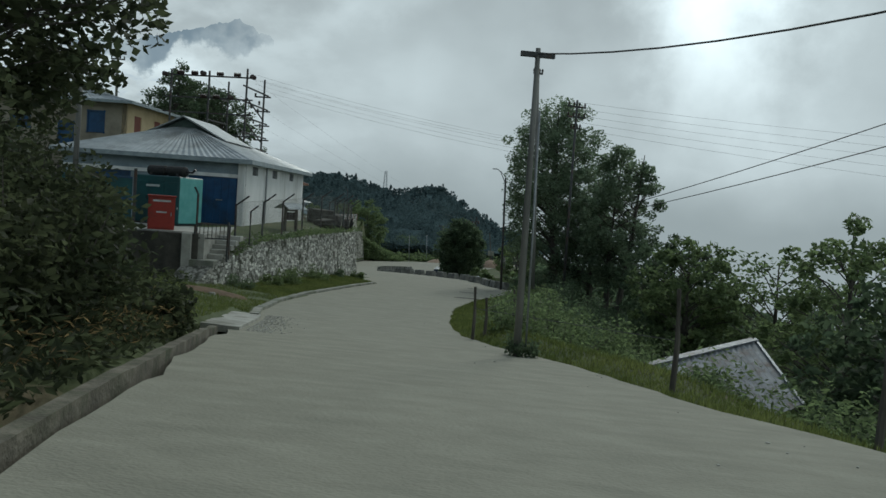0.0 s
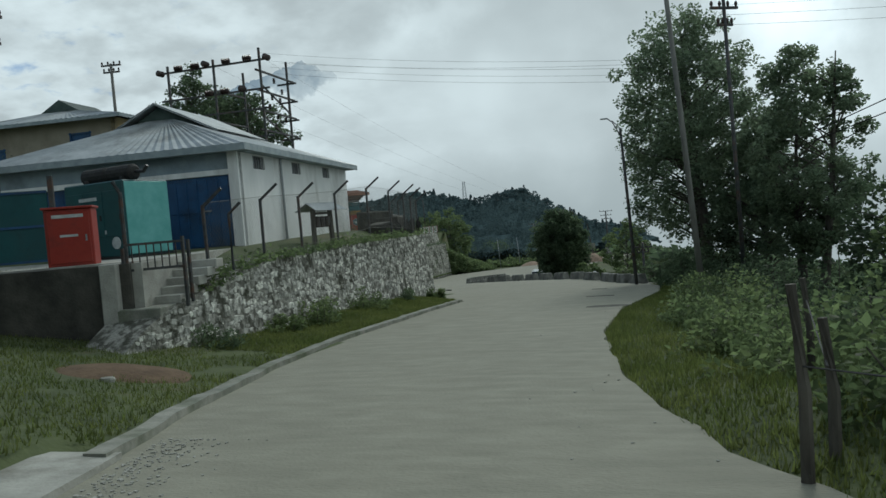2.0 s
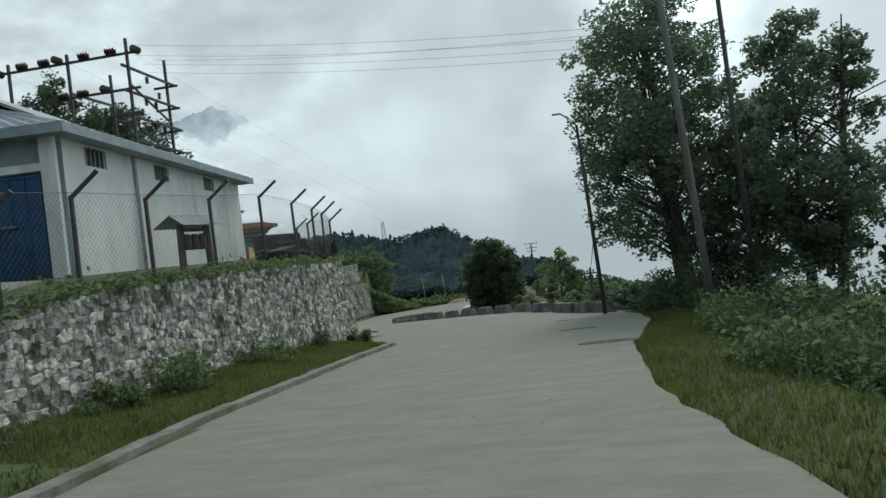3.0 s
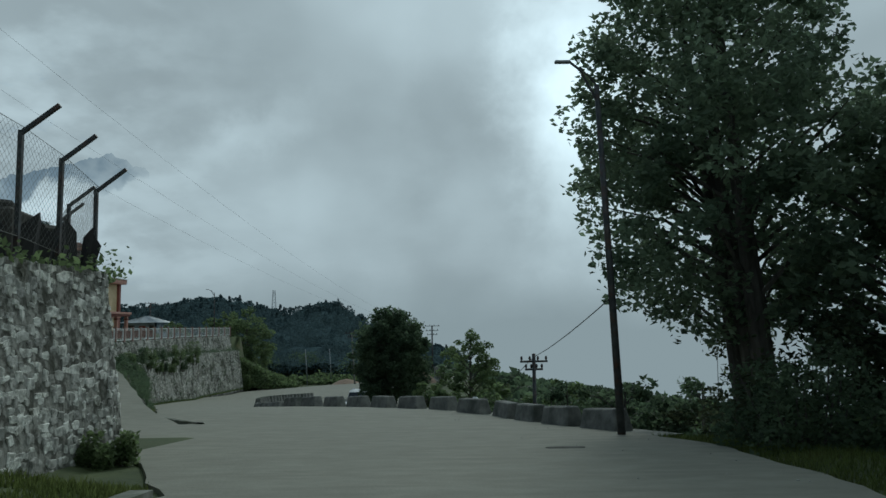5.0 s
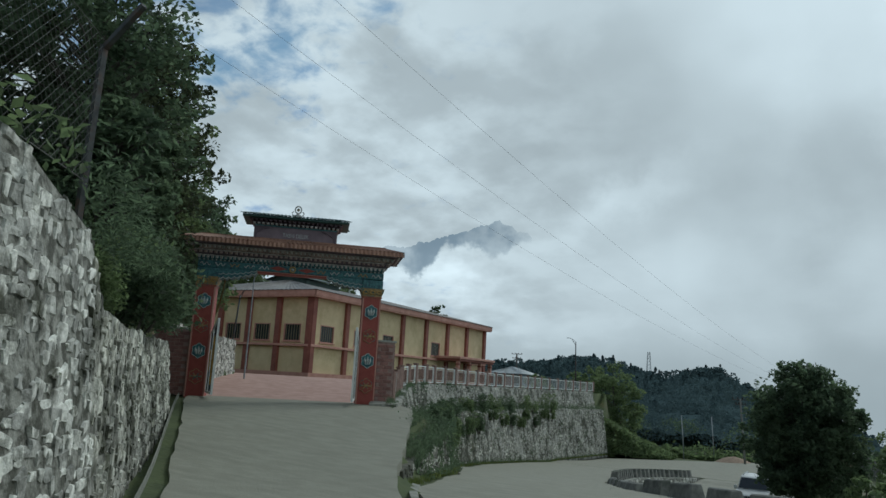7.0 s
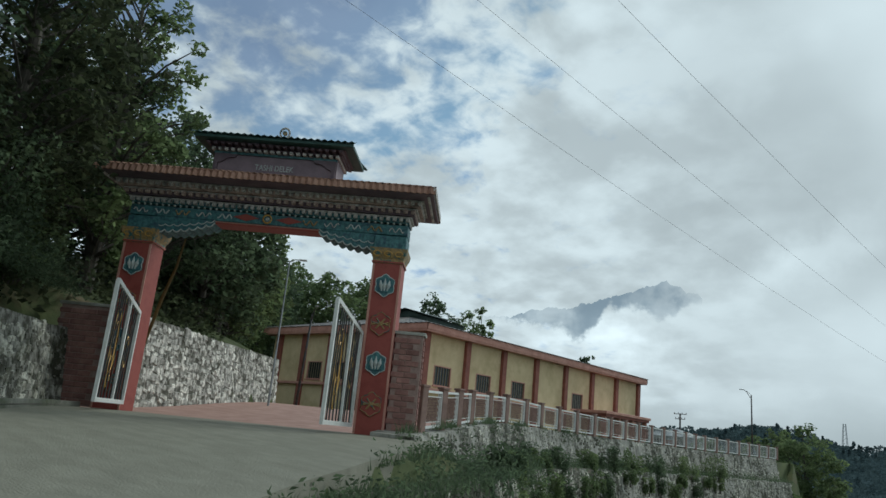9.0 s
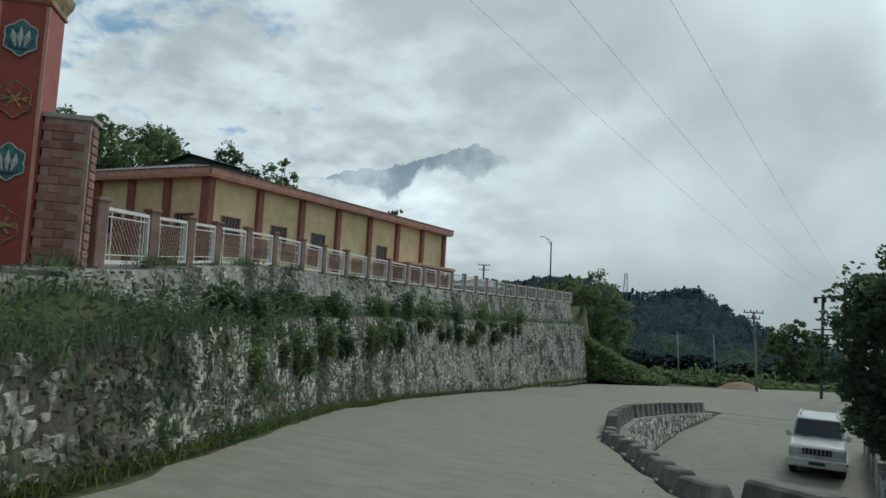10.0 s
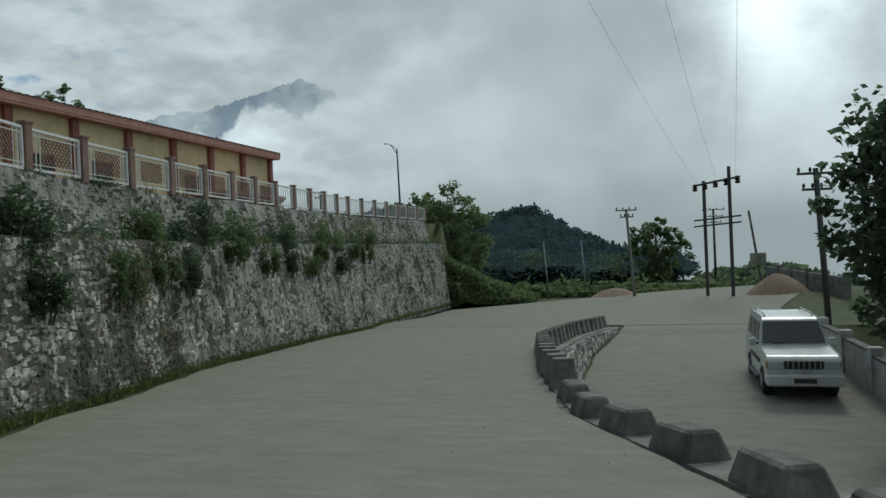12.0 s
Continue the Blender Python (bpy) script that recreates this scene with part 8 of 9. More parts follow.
def build_plants():
    r = np.random.default_rng(11)
    G = ground_z
    # trees on the valley side of the road
    tree((7.2, 13.4, -2.4), 13.1, (6.5, 14.2, 0), 4.0, 2.7, 40000, 0.19, "leaf_road_hazy", "tall dense broadleaf tree at the road's edge", 21, 48, 0.22, stems=3, taper=0.34, full=2.0, clump=84, ragged=0.5)
    tree((10.2, 9.0, -3.0), 10.4, (10.4, 9.0, 0), 2.8, 2.2, 24000, 0.19, "leaf_road_hazy", "broadleaf tree with an open crown on the slope", 22, 32, 0.16, stems=2, clump=95, ragged=0.55, full=1.5, taper=0.36)
    tree((9.4, 11.2, -3.2), 7.4, (8.9, 11.4, 0), 2.5, 2.0, 8000, 0.2, "leaf_road_hazy", "broadleaf tree on the slope", 23, 30, 0.18)
    tree((-4.2, 53.5, lower_z(53.5) - 0.3), 9.2, (-4.25, 53.8, 0), 3.0, 2.3, 30000, 0.26, "leaf_dark", "dark rounded tree beside the lower road", 24, 40, 0.2, taper=0.42, full=2.8, ragged=0.16)
    tree((2.2, 68, -10.5), 10.3, (2.1, 67, 0), 3.0, 3.5, 5000, 0.32, "leaf", "slender tree on the valley slope", 25, 26, 0.16)
    tree((-28.7, 102.5, -7.3), 10.3, (-28.7, 102.5, 0), 4.3, 1.2, 11000, 0.34, "leaf", "rounded green tree past the wall's end", 26, 30, 0.2)
    tree((-43, 114, far_z(-43, 114)), 9.0, (-43, 114, 0), 4.2, 1.5, 4500, 0.42, "leaf", "leafy tree past the wall's end", 29, 28, 0.2)
    tree((-33.5, 108, -6.5), 9.6, (-33.7, 110, 0), 4.5, 1.5, 4500, 0.45, "leaf", "leafy tree past the wall's end", 27, 28, 0.2)
    tree((-10, 112, far_z(-10, 112)), 6.6, (-10, 112, 0), 2.9, 0.8, 5000, 0.36, "leaf", "rounded tree past the junction", 31, 28, 0.16)
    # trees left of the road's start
    tree((-5.8, -23.0, 0.9), 9.8, (-5.5, -22.6, 0), 4.5, 3.2, 16000, 0.27, "leaf_shaded", "overhanging dark tree on the bank", 28, 34, 0.24)
    # added tree, mostly out of view, placed to shade the bank
    tree((-4.0, -28.0, ground_z(-4.0, -28.0)), 9.0, (-3.6, -28.0, 0), 3.9, 2.4, 16000, 0.19, "leaf_dark", "broad dark tree added mostly out of view to shade the bank", 33, 34, 0.22)
    # trees above the drive and the court
    for k, (x, y, top, s, n, m) in enumerate(((-27.7, 29.5, 12.9, 2.7, 8000, "leaf"), (-20.6, 21.6, 11.2, 3.0, 12000, "leaf_dark"), (-24.3, 25.6, 12.5, 3.2, 15000, "leaf_shaded"), (-29.6, 28.0, 11.0, 3.4, 9000, "leaf_dark"), (-31.0, 33.0, 9.5, 3.2, 9000, "leaf_dark"), (-34.5, 31.0, 10.0, 3.6, 7000, "leaf_dark"), (-18.0, 20.4, 6.0, 2.0, 6000, "leaf_dark"), (-23.2, 19.6, 12.6, 3.0, 12000, "leaf_dark"))):
        z = G(x, y)
        tree((x, y, z), top - z, (x + 0.3, y - 0.2, 0), s, 1.2, n, 0.22, m, "tall dense tree on the hillside above the drive" if k < 7 else "dark leafy tree behind the switchyard", 40 + k, 46, 0.2)
    for k, (x, y, rad, h) in enumerate(((-11.0, 15.2, 0.9, 1.2), (-12.6, 16.9, 0.9, 1.3), (-14.8, 19.0, 1.0, 1.7), (-17.4, 20.3, 1.1, 1.9), (-20.0, 22.6, 1.4, 2.8), (-22.0, 23.8, 1.5, 3.2), (-23.6, 24.9, 1.4, 3.4), (-25.0, 26.4, 1.0, 2.4))):
        bush((x, y, G(x, y)), rad * (1.3 if k > 1 else 0.8), h * (1.15 if k > 1 else 0.8), 5500, 0.12 if k > 1 else 0.07, ("leaf", "leaf_dark", "leaf_dark")[k % 3], "overgrown bush on the bank above the wall", 180 + k)
    spots = [(-32.6, 36.2), (-34.4, 38.2), (-36.6, 40.0), (-39.5, 41.2), (-43.0, 42.4), (-47.0, 43.8), (-51.5, 45.2), (-36.0, 35.5), (-40.0, 37.5), (-45.0, 39.5), (-50.0, 41.0), (-57.0, 46.0), (-63.0, 48.0)]
    for k, (x, y) in enumerate(spots):
        z = G(x, y)
        top = float(np.interp(x, (-60, -45, -38, -32), (6.0, 7.4, 9.0, 9.4))) + r.uniform(-0.5, 0.5)
        tree((x, y, z), top - z, (x, y, 0), r.uniform(2.4, 3.0), 0.6, 5200, 0.30, ("leaf_dark", "leaf_dark", "leaf")[k % 3], "dense leafy tree above the court's stone wall", 60 + k, 34, 0.15, clump=24)
    for k, (x, y, top) in enumerate(((-74, 63, 14.5), (-78, 70, 17), (-83, 66, 17.5), (-86, 76, 19), (-81, 82, 18), (-90, 70, 19), (-84, 92, 20), (-90, 100, 22), (-94, 86, 21), (-77, 98, 18.6), (-79, 112, 20), (-67, 124, 14), (-85, 116, 20.5))):
        z = G(x, y)
        slim = k in (10, 11)
        tree((x, y, z), top - z, (x, y, 0), 3.0 if slim else 5.0, 2.0, 3000 if slim else 7000, 0.58, ("leaf", "leaf_dark")[k % 2], "tree on the slope behind the hall", 80 + k, 34, 0.2, taper=0.6 if slim else 0.45, clump=16)
    # far trees down the valley slope
    for k, (x, y, h, s) in enumerate(((17, 0, 8.5, 4.2), (22, 6, 9.0, 4.5), (17.4, -7.0, 10.4, 3.0), (27, -2, 8.5, 4.4), (15.5, -17.5, 6.2, 2.9), (18.5, -21.5, 7.5, 3.4), (12.9, -0.9, 7.0, 2.6), (13, 4, 7, 3.2), (24, -14, 8.5, 4.2), (30, 12, 9.5, 4.6))):
        tree((x, y, G(x, y)), h, (x, y, 0), s, 1.2, 7000, 0.26, ("leaf", "leaf_dark", "leaf")[k % 3], "leafy tree on the valley slope", 100 + k, 26, 0.16)
    for k in range(16):
        x, y = -1 + 2.4 * k + r.uniform(-1, 1), 44 + 1.5 * k + r.uniform(-9, 9)
        h = r.uniform(5.0, 8.0)
        z = G(x, y)
        cap = -0.075 * math.hypot(x, y) - 0.3
        tree((x, y, z), max(1.6, min(h, cap - z + 1.0 * r.random())), (x, y, 0), 2.6, 0.8, 2000, 0.36, ("leaf", "leaf_dark")[k % 2], "tree on the slope below the road", 130 + k, 18, 0.14)
    for k, (x, y, rad, h) in enumerate(((-10.6, -14.4, 1.6, 3.2), (-13.2, -13.8, 1.8, 3.4), (-16.4, -11.8, 1.9, 3.6), (-19.6, -8.4, 2.0, 3.4), (-21.5, -4.5, 2.1, 3.6), (-23.5, 0.5, 2.2, 3.6), (-25.8, 5.0, 2.3, 3.4))):
        bush((x, y, G(x, y)), rad, h, 4200, 0.13, ("leaf_dark", "leaf_shaded")[k % 2], "dark overgrown bush on the slope beside the yard", 160 + k)
    for k, (x, y, top) in enumerate(((5.6, 19.5, -1.9), (8.2, 20.5, -1.6), (6.4, 24.0, -1.9), (9.8, 25.5, -1.5), (4.4, 27.8, -2.4), (7.8, 30.0, -2.0), (11.5, 21.0, -1.2), (12.5, 28.0, -1.7), (15.0, 24.5, -1.0), (4.9, 16.8, -1.5), (5.5, 22.0, -1.7), (4.6, 24.8, -1.9), (3.2, 36.5, -3.2), (9.0, 36.0, -2.4), (14.5, 33.0, -1.8), (18.5, 29.0, -1.2))):
        z = G(x, y)
        tree((x, y, z), max(2.2, top - z), (x, y, 0), 1.9, 0.4, 3000, 0.20, "leaf_dark", "small dark tree on the slope below the parapet", 340 + k, 16, 0.1)
    # bushes by the road
    for k, (x, y, rad, h, m) in enumerate(((7.2, -17.0, 1.5, 1.4, "leaf"), (6.6, -13.8, 1.5, 1.5, "leaf"), (6.0, -10.5, 1.4, 1.3, "leaf"), (7.6, -8.0, 1.8, 1.8, "leaf_dark"), (5.9, -5.8, 1.3, 1.3, "leaf"), (7.4, -3.5, 1.8, 2.0, "leaf_dark"), (6.3, -1.0, 1.3, 1.3, "leaf"), (8.0, 1.5, 1.8, 2.2, "leaf_dark"), (6.8, 5.6, 1.5, 1.9, "leaf_dark"), (6.0, 9.0, 1.3, 1.7, "leaf_dark"), (9.6, -14.5, 1.7, 1.7, "leaf"), (9.8, -18.5, 1.3, 0.9, "leaf"), (9.9, -6.0, 2.0, 2.2, "leaf"), (10.5, 0.0, 2.2, 2.6, "leaf_dark"), (12.2, -22.8, 1.4, 1.2, "leaf"), (8.4, 8.2, 1.8, 2.2, "leaf_dark"), (12.5, 5.5, 2.2, 3.0, "leaf_dark"), (6.6, 13.2, 1.4, 1.6, "leaf_dark"), (-3.6, 43.5, 1.4, 1.8, "leaf_dark"), (-3.9, 52.5, 1.3, 1.5, "leaf"))):
        bush((x, y, G(x, y)), rad, h, 4300, 0.108, m, "dense green roadside bush on the slope", 200 + k)
    for k, (x, y, rad, h, m) in enumerate(((0.6, -27.5, 1.3, 1.9, "leaf"), (-0.6, -25.4, 1.2, 2.2, "leaf_dark"), (-2.2, -24.2, 1.4, 2.4, "leaf_dark"), (1.4, -29.6, 1.1, 1.5, "leaf"), (-0.9, -28.4, 1.6, 2.6, "leaf_dark"), (-3.6, -22.6, 1.4, 2.2, "leaf"), (-5.2, -20.8, 1.4, 2.4, "leaf_dark"), (-7.4, -18.6, 1.5, 2.8, "leaf_dark"), (-9.8, -16.4, 1.4, 2.0, "leaf_dark"), (0.3, -24.2, 0.7, 0.9, "leaf"), (-12.5, -15.0, 1.6, 2.4, "leaf"))):
        bush((x, y, G(x, y)), rad, h, 4200, 0.12, "leaf_shaded", "tangled bush on the roadside bank", 240 + k)
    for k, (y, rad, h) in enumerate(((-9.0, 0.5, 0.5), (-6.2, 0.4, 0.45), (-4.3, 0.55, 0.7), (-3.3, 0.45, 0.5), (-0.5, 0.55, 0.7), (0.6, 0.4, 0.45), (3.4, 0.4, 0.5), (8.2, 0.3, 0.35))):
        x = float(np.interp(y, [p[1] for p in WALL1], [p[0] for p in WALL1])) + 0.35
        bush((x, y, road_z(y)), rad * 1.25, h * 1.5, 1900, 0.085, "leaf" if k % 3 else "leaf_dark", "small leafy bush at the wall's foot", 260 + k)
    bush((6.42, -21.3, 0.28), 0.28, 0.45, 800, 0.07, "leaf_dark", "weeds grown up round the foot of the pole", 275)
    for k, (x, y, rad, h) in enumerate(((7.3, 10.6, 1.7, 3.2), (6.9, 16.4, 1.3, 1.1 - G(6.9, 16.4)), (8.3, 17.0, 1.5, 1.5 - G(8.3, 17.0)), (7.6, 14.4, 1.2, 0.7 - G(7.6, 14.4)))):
        bush((x, y, G(x, y)), rad, h, 6000, 0.15, "leaf_shaded", "tall dark thicket below the roadside trees", 276 + k)
    # brambles and tufts on the walls
    pos, pos2 = [], []
    for y in np.arange(-8.5, 12.5, 0.03):
        x = fence_x(y) + 0.2
        for _ in range(6 if y < 6 else 2):
            pos.append((x + r.uniform(-0.5, 0.22), y + r.uniform(-0.2, 0.2), wall1_top(0, 0, y) + abs(r.normal()) * (0.09 + 0.30 * max(0.0, noise.noise((y * 0.6, 4, 0)))) - 0.04))
    pts2 = sample(WALL2, 0.08)
    for s, x, y, nx, ny in pts2:
        if y < 25:
            continue
        zt, zb = ledge_top(s, x, y), road_z(y)
        dens = 1 + 10 * max(0.0, noise.noise((s * 0.3, 3, 0)) - 0.02)
        for _ in range(int(dens)):
            u = abs(r.normal()) * 0.24
            if u < 1:
                z = zt + 0.12 - u * (zt - zb) * (0.7 if noise.noise((s * 0.35, 8, 0)) > -0.1 else 0.3)
                k = (z - zb + 0.3) * 0.14 - 0.08
                pos2.append((x - nx * (k - abs(r.normal()) * 0.12), y - ny * (k - abs(r.normal()) * 0.12), z))
        for _ in range(5):
            pos2.append((x + nx * abs(r.normal()) * 0.12, y + ny * abs(r.normal()) * 0.12, zb + abs(r.normal()) * 0.14))
    for s, x, y, nx, ny in pts2:
        if y < 31:
            continue
        for _ in range(int(6 + 18 * max(0.0, noise.noise((s * 0.3, 5, 0)) + 0.2))):
            b = r.uniform(0.3, 2.0)
            pos2.append((x - nx * b, y - ny * b, ledge_top(s, x, y) + abs(r.normal()) * 0.22))
        for _ in range(int(14 * max(0.0, noise.noise((s * 0.4, 15, 0)) + 0.1))):
            u = abs(r.normal()) * 0.3
            pos2.append((x - nx * (2.32 - 0.2 * u - r.random() * 0.1), y - ny * (2.32 - 0.2 * u), wall2_top(s, x, y) + 0.08 - u))
    stuff("wall_top_growth", np.array(pos), r.uniform(0.06, 0.16, len(pos)), "leaf", "low green growth along the top of the stone wall", 301, "plants")
    # tufts rooted in the face and on the ledge
    for k in range(150):
        s, x, y, nx, ny = pts2[int(r.integers(len(pts2) // 12, len(pts2)))] if k > 30 else pts2[int(len(pts2) * (0.10 + 0.45 * r.random()))]
        zb, zt = road_z(y), ledge_top(0, x, y)
        f = r.random() ** 0.6 if k % 3 else 1.0
        z = zb + (zt - zb) * f
        q = r.uniform(0.14, 0.34) * (1.5 if f == 1.0 else 1.0)
        back = (z - zb + 0.3) * 0.14 - 0.06 + (r.uniform(0.1, 1.4) if f == 1.0 else 0.0)
        for d in r.normal(size=(int(260 * q), 3)):
            pos2.append((x - nx * back + d[0] * q * 0.5, y - ny * back + d[1] * q * 0.5, z + d[2] * q * 0.62 - (0.1 if f < 1 else -0.15)))
    # weeds between the drive and the wall
    for _ in range(2000):
        y = r.uniform(24.8, 35)
        wx = float(np.interp(y, [p[1] for p in WALL2], [p[0] for p in WALL2]))
        gx = float(np.interp(y, [p[1] for p in GATE_EDGE], [p[0] for p in GATE_EDGE]))
        x = wx + (gx - wx) * r.random()
        z = G(x, y) if x < wx - 0.8 else ledge_top(0, x, y)
        pos2.append((x, y, z + abs(r.normal()) * 0.16))
    hang = []
    for s, x, y, nx, ny in pts2:
        if y < 24.5 or y > 46:
            continue
        zt, zb = ledge_top(s, x, y), road_z(y)
        for _ in range(int(11 * max(0.05, noise.noise((s * 0.9, 31, 0)) + 0.25) * min(1.0, (48 - y) / 14))):
            z = zt - (zt - zb) * r.random() ** 1.4
            k = (z - zb + 0.3) * 0.14 - 0.05
            hang.append((x - nx * k + r.normal() * 0.03, y - ny * k + r.normal() * 0.03, z))
    stuff("wall_weeds", np.array(hang), r.uniform(0.07, 0.26, len(hang)), "leaf_dark", "dark weeds and moss hanging down the stone wall", 307, "plants", up=7.0, wide=0.3)
    stuff("wall_creepers", np.array(pos2), r.uniform(0.05, 0.13, len(pos2)), "leaf_dark", "grass and creepers hanging over the stone wall", 302, "plants", wide=0.4)
    for k, (s0, z0, rad) in enumerate(((15.6, -1.6, 0.4), (18.5, -1.5, 0.5), (20.8, -1.7, 0.45), (24.2, -2.2, 0.6), (30.0, -2.0, 0.6), (32.5, -2.6, 0.7), (36.0, -2.2, 0.7), (41, -2.5, 0.8), (47, -2.2, 0.8), (14.2, -2.2, 0.5), (54, -2.4, 0.9))):
        q = min(pts2, key=lambda p: abs(p[0] - s0))
        bush((q[1] - q[3] * 0.75, q[2] - q[4] * 0.75, ledge_top(0, 0, q[2]) - 0.1), rad, rad * 1.7, 2200, 0.10, ("leaf", "leaf_dark")[k % 2], "shrub growing out of the stone wall", 280 + k)
    for k in range(16):
        q = min(pts2, key=lambda p: abs(p[0] - (13.0 + 2.7 * k + r.uniform(-0.8, 0.8))))
        z = ledge_top(0, 0, q[2])
        drop = r.uniform(0.5, 1.3)
        bush((q[1] - q[3] * 0.28, q[2] - q[4] * 0.28, z - drop), r.uniform(0.3, 0.5), drop + 0.2, 1300, 0.10, ("leaf", "leaf_dark", "leaf")[k % 3], "green creeper clump hanging from the wall's ledge", 380 + k)
    # bank edge above the drive
    pos = []
    for s, x, y, nx, ny in sample(BANK, 0.05):
        for _ in range(12):
            pos.append((x - nx * (0.35 + r.normal() * 0.35), y - ny * (0.35 + r.normal() * 0.35), 1.25 + abs(r.normal()) * 0.35 - 0.2))
    stuff("bank_growth", np.array(pos), r.uniform(0.06, 0.16, len(pos)), "leaf_dark", "long grass and weeds along the bank's edge", 303, "plants", wide=0.25)
    for k, (x, y, rad, h) in enumerate(((-26.3, 93.0, 1.4, 3.6), (-27.8, 94.6, 1.8, 4.4), (-25.2, 95.6, 1.4, 1.8), (-29.2, 93.4, 1.6, 5.2), (-23.4, 97.0, 1.3, 1.6))):
        bush((x, y, road_z(y) - 0.1), rad, h, 2600, 0.3, ("leaf", "leaf_light")[k % 2], "bush on the bank past the wall's end", 190 + k)
    # thicket on the hillside over the drive
    pos = []
    while len(pos) < 9000:
        x, y = r.uniform(-34, -13), r.uniform(18, 37)
        z = G(x, y)
        if z > 0.2 and noise.noise((x * 0.6, y * 0.6, 9)) > -0.35:
            pos.append((x, y, z + r.random() ** 1.4 * 1.1))
    stuff("hillside_thicket", np.array(pos), r.uniform(0.14, 0.34, len(pos)), "leaf_shaded", "dark undergrowth on the hillside above the drive", 329, "plants", wide=0.45)
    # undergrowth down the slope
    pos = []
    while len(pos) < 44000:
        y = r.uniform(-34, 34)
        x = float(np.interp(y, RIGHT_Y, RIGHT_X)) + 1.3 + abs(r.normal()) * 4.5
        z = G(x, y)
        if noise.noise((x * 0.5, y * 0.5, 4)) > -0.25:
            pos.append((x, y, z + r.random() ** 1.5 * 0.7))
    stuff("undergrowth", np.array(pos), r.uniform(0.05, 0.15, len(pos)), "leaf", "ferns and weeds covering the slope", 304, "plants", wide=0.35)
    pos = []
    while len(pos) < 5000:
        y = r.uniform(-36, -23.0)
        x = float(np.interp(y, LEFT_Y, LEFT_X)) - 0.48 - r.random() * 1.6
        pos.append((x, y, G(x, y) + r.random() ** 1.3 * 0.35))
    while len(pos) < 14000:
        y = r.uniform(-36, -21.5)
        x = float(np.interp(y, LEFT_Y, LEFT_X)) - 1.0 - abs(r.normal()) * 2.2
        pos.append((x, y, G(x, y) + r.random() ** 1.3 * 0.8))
    stuff("bank_weeds", np.array(pos), r.uniform(0.08, 0.2, len(pos)), "leaf_shaded", "weeds covering the roadside bank", 305, "plants", wide=0.35)
    stuff("dry_weeds", np.array(pos[:1700]) + np.array([0, 0, 0.15]), r.uniform(0.06, 0.15, 1700), "dry", "dry brown stalks among the weeds", 306, "plants", wide=0.15)
    # grass on the verges and the lawn
    pos = []
    while len(pos) < 70000:
        y = r.uniform(-24, 6)
        x = float(np.interp(y, LEFT_Y, LEFT_X)) - 0.28 - r.random() * (7.5 if y < -9.5 else 2.2)
        if (y > -9.6 and x < -4.9) or (y < -17.3 and x > float(np.interp(y, LEFT_Y, LEFT_X)) - 0.72):
            continue
        if math.hypot(x + 4.0, (y + 13.4) * 0.7) < 0.62 + 0.35 * noise.noise((x * 1.5, y * 1.5, 8)) or (noise.noise((x * 0.9, y * 0.9, 2)) > 0.42):
            continue
        pos.append((x, y, G(x, y)))
    blades("lawn_grass", pos, "grass", "short green grass beside the road", 310, (0.03, 0.09), 0.011)
    pos = []
    while len(pos) < 60000:
        y = r.uniform(-32, 30)
        x = float(np.interp(y, RIGHT_Y, RIGHT_X)) + 0.02 + abs(r.normal()) * 1.1
        pos.append((x, y, G(x, y)))
    blades("verge_grass", pos, "grass", "green grass on the road's verge", 311, (0.03, 0.13), 0.011)
    pos = []
    for s, x, y, nx, ny in sample(WALL2, 0.02):
        for _ in range(3):
            pos.append((x + nx * abs(r.normal()) * 0.09, y + ny * abs(r.normal()) * 0.09, road_z(y)))
    blades("wall_foot_grass", pos, "grass", "grass at the foot of the stone wall", 312, (0.05, 0.18), 0.014)
    pos = []
    for s, x, y, nx, ny in pts2:
        if y < 25:
            continue
        back = 2.0 if y > 33 else 0.9
        for _ in range(int(1 + 34 * max(0.0, noise.noise((s * 0.45, 21, 0)) - 0.12))):
            b = r.uniform(0.25, back)
            pos.append((x - nx * b, y - ny * b, ledge_top(s, x, y)))
        if y > 33:
            for _ in range(int(26 * max(0.0, noise.noise((s * 0.5, 25, 0)) + 0.1))):
                pos.append((x - nx * (2.3 + r.random() * 0.3), y - ny * (2.3 + r.random() * 0.3), wall2_top(s, x, y)))
    for _ in range(1900):
        y = r.uniform(24.8, 35)
        wx = float(np.interp(y, [p[1] for p in WALL2], [p[0] for p in WALL2]))
        gx = float(np.interp(y, [p[1] for p in GATE_EDGE], [p[0] for p in GATE_EDGE]))
        x = wx + (gx - wx) * r.random()
        pos.append((x, y, G(x, y) if x < wx - 0.8 else ledge_top(0, x, y)))
    blades("ledge_grass", pos, "leaf_dark", "long grass on the wall's ledges", 313, (0.08, 0.30), 0.012)
    # bare patch of red soil on the lawn
    s = Shape()
    s.loft([[(-4.0 + 1.25 * q * math.cos(a) * (1 + 0.2 * noise.noise((math.cos(a) * 2, q, 1))), -13.4 + 0.9 * q * math.sin(a), G(-4.0, -13.4) + 0.13 * (1 - q * q) - 0.04 - 0.10 * q * math.cos(a)) for a in np.linspace(0, 2 * math.pi, 25)[:-1]] for q in (1.15, 0.8, 0.4, 0.02)], close=True)
    thing("soil_patch", "low heap of bare reddish soil on the grass", "soil", shape=s, mat="soil", smooth=True)
    # woods on the far hill, their distance haze set in the leaf colours
    s = Shape()
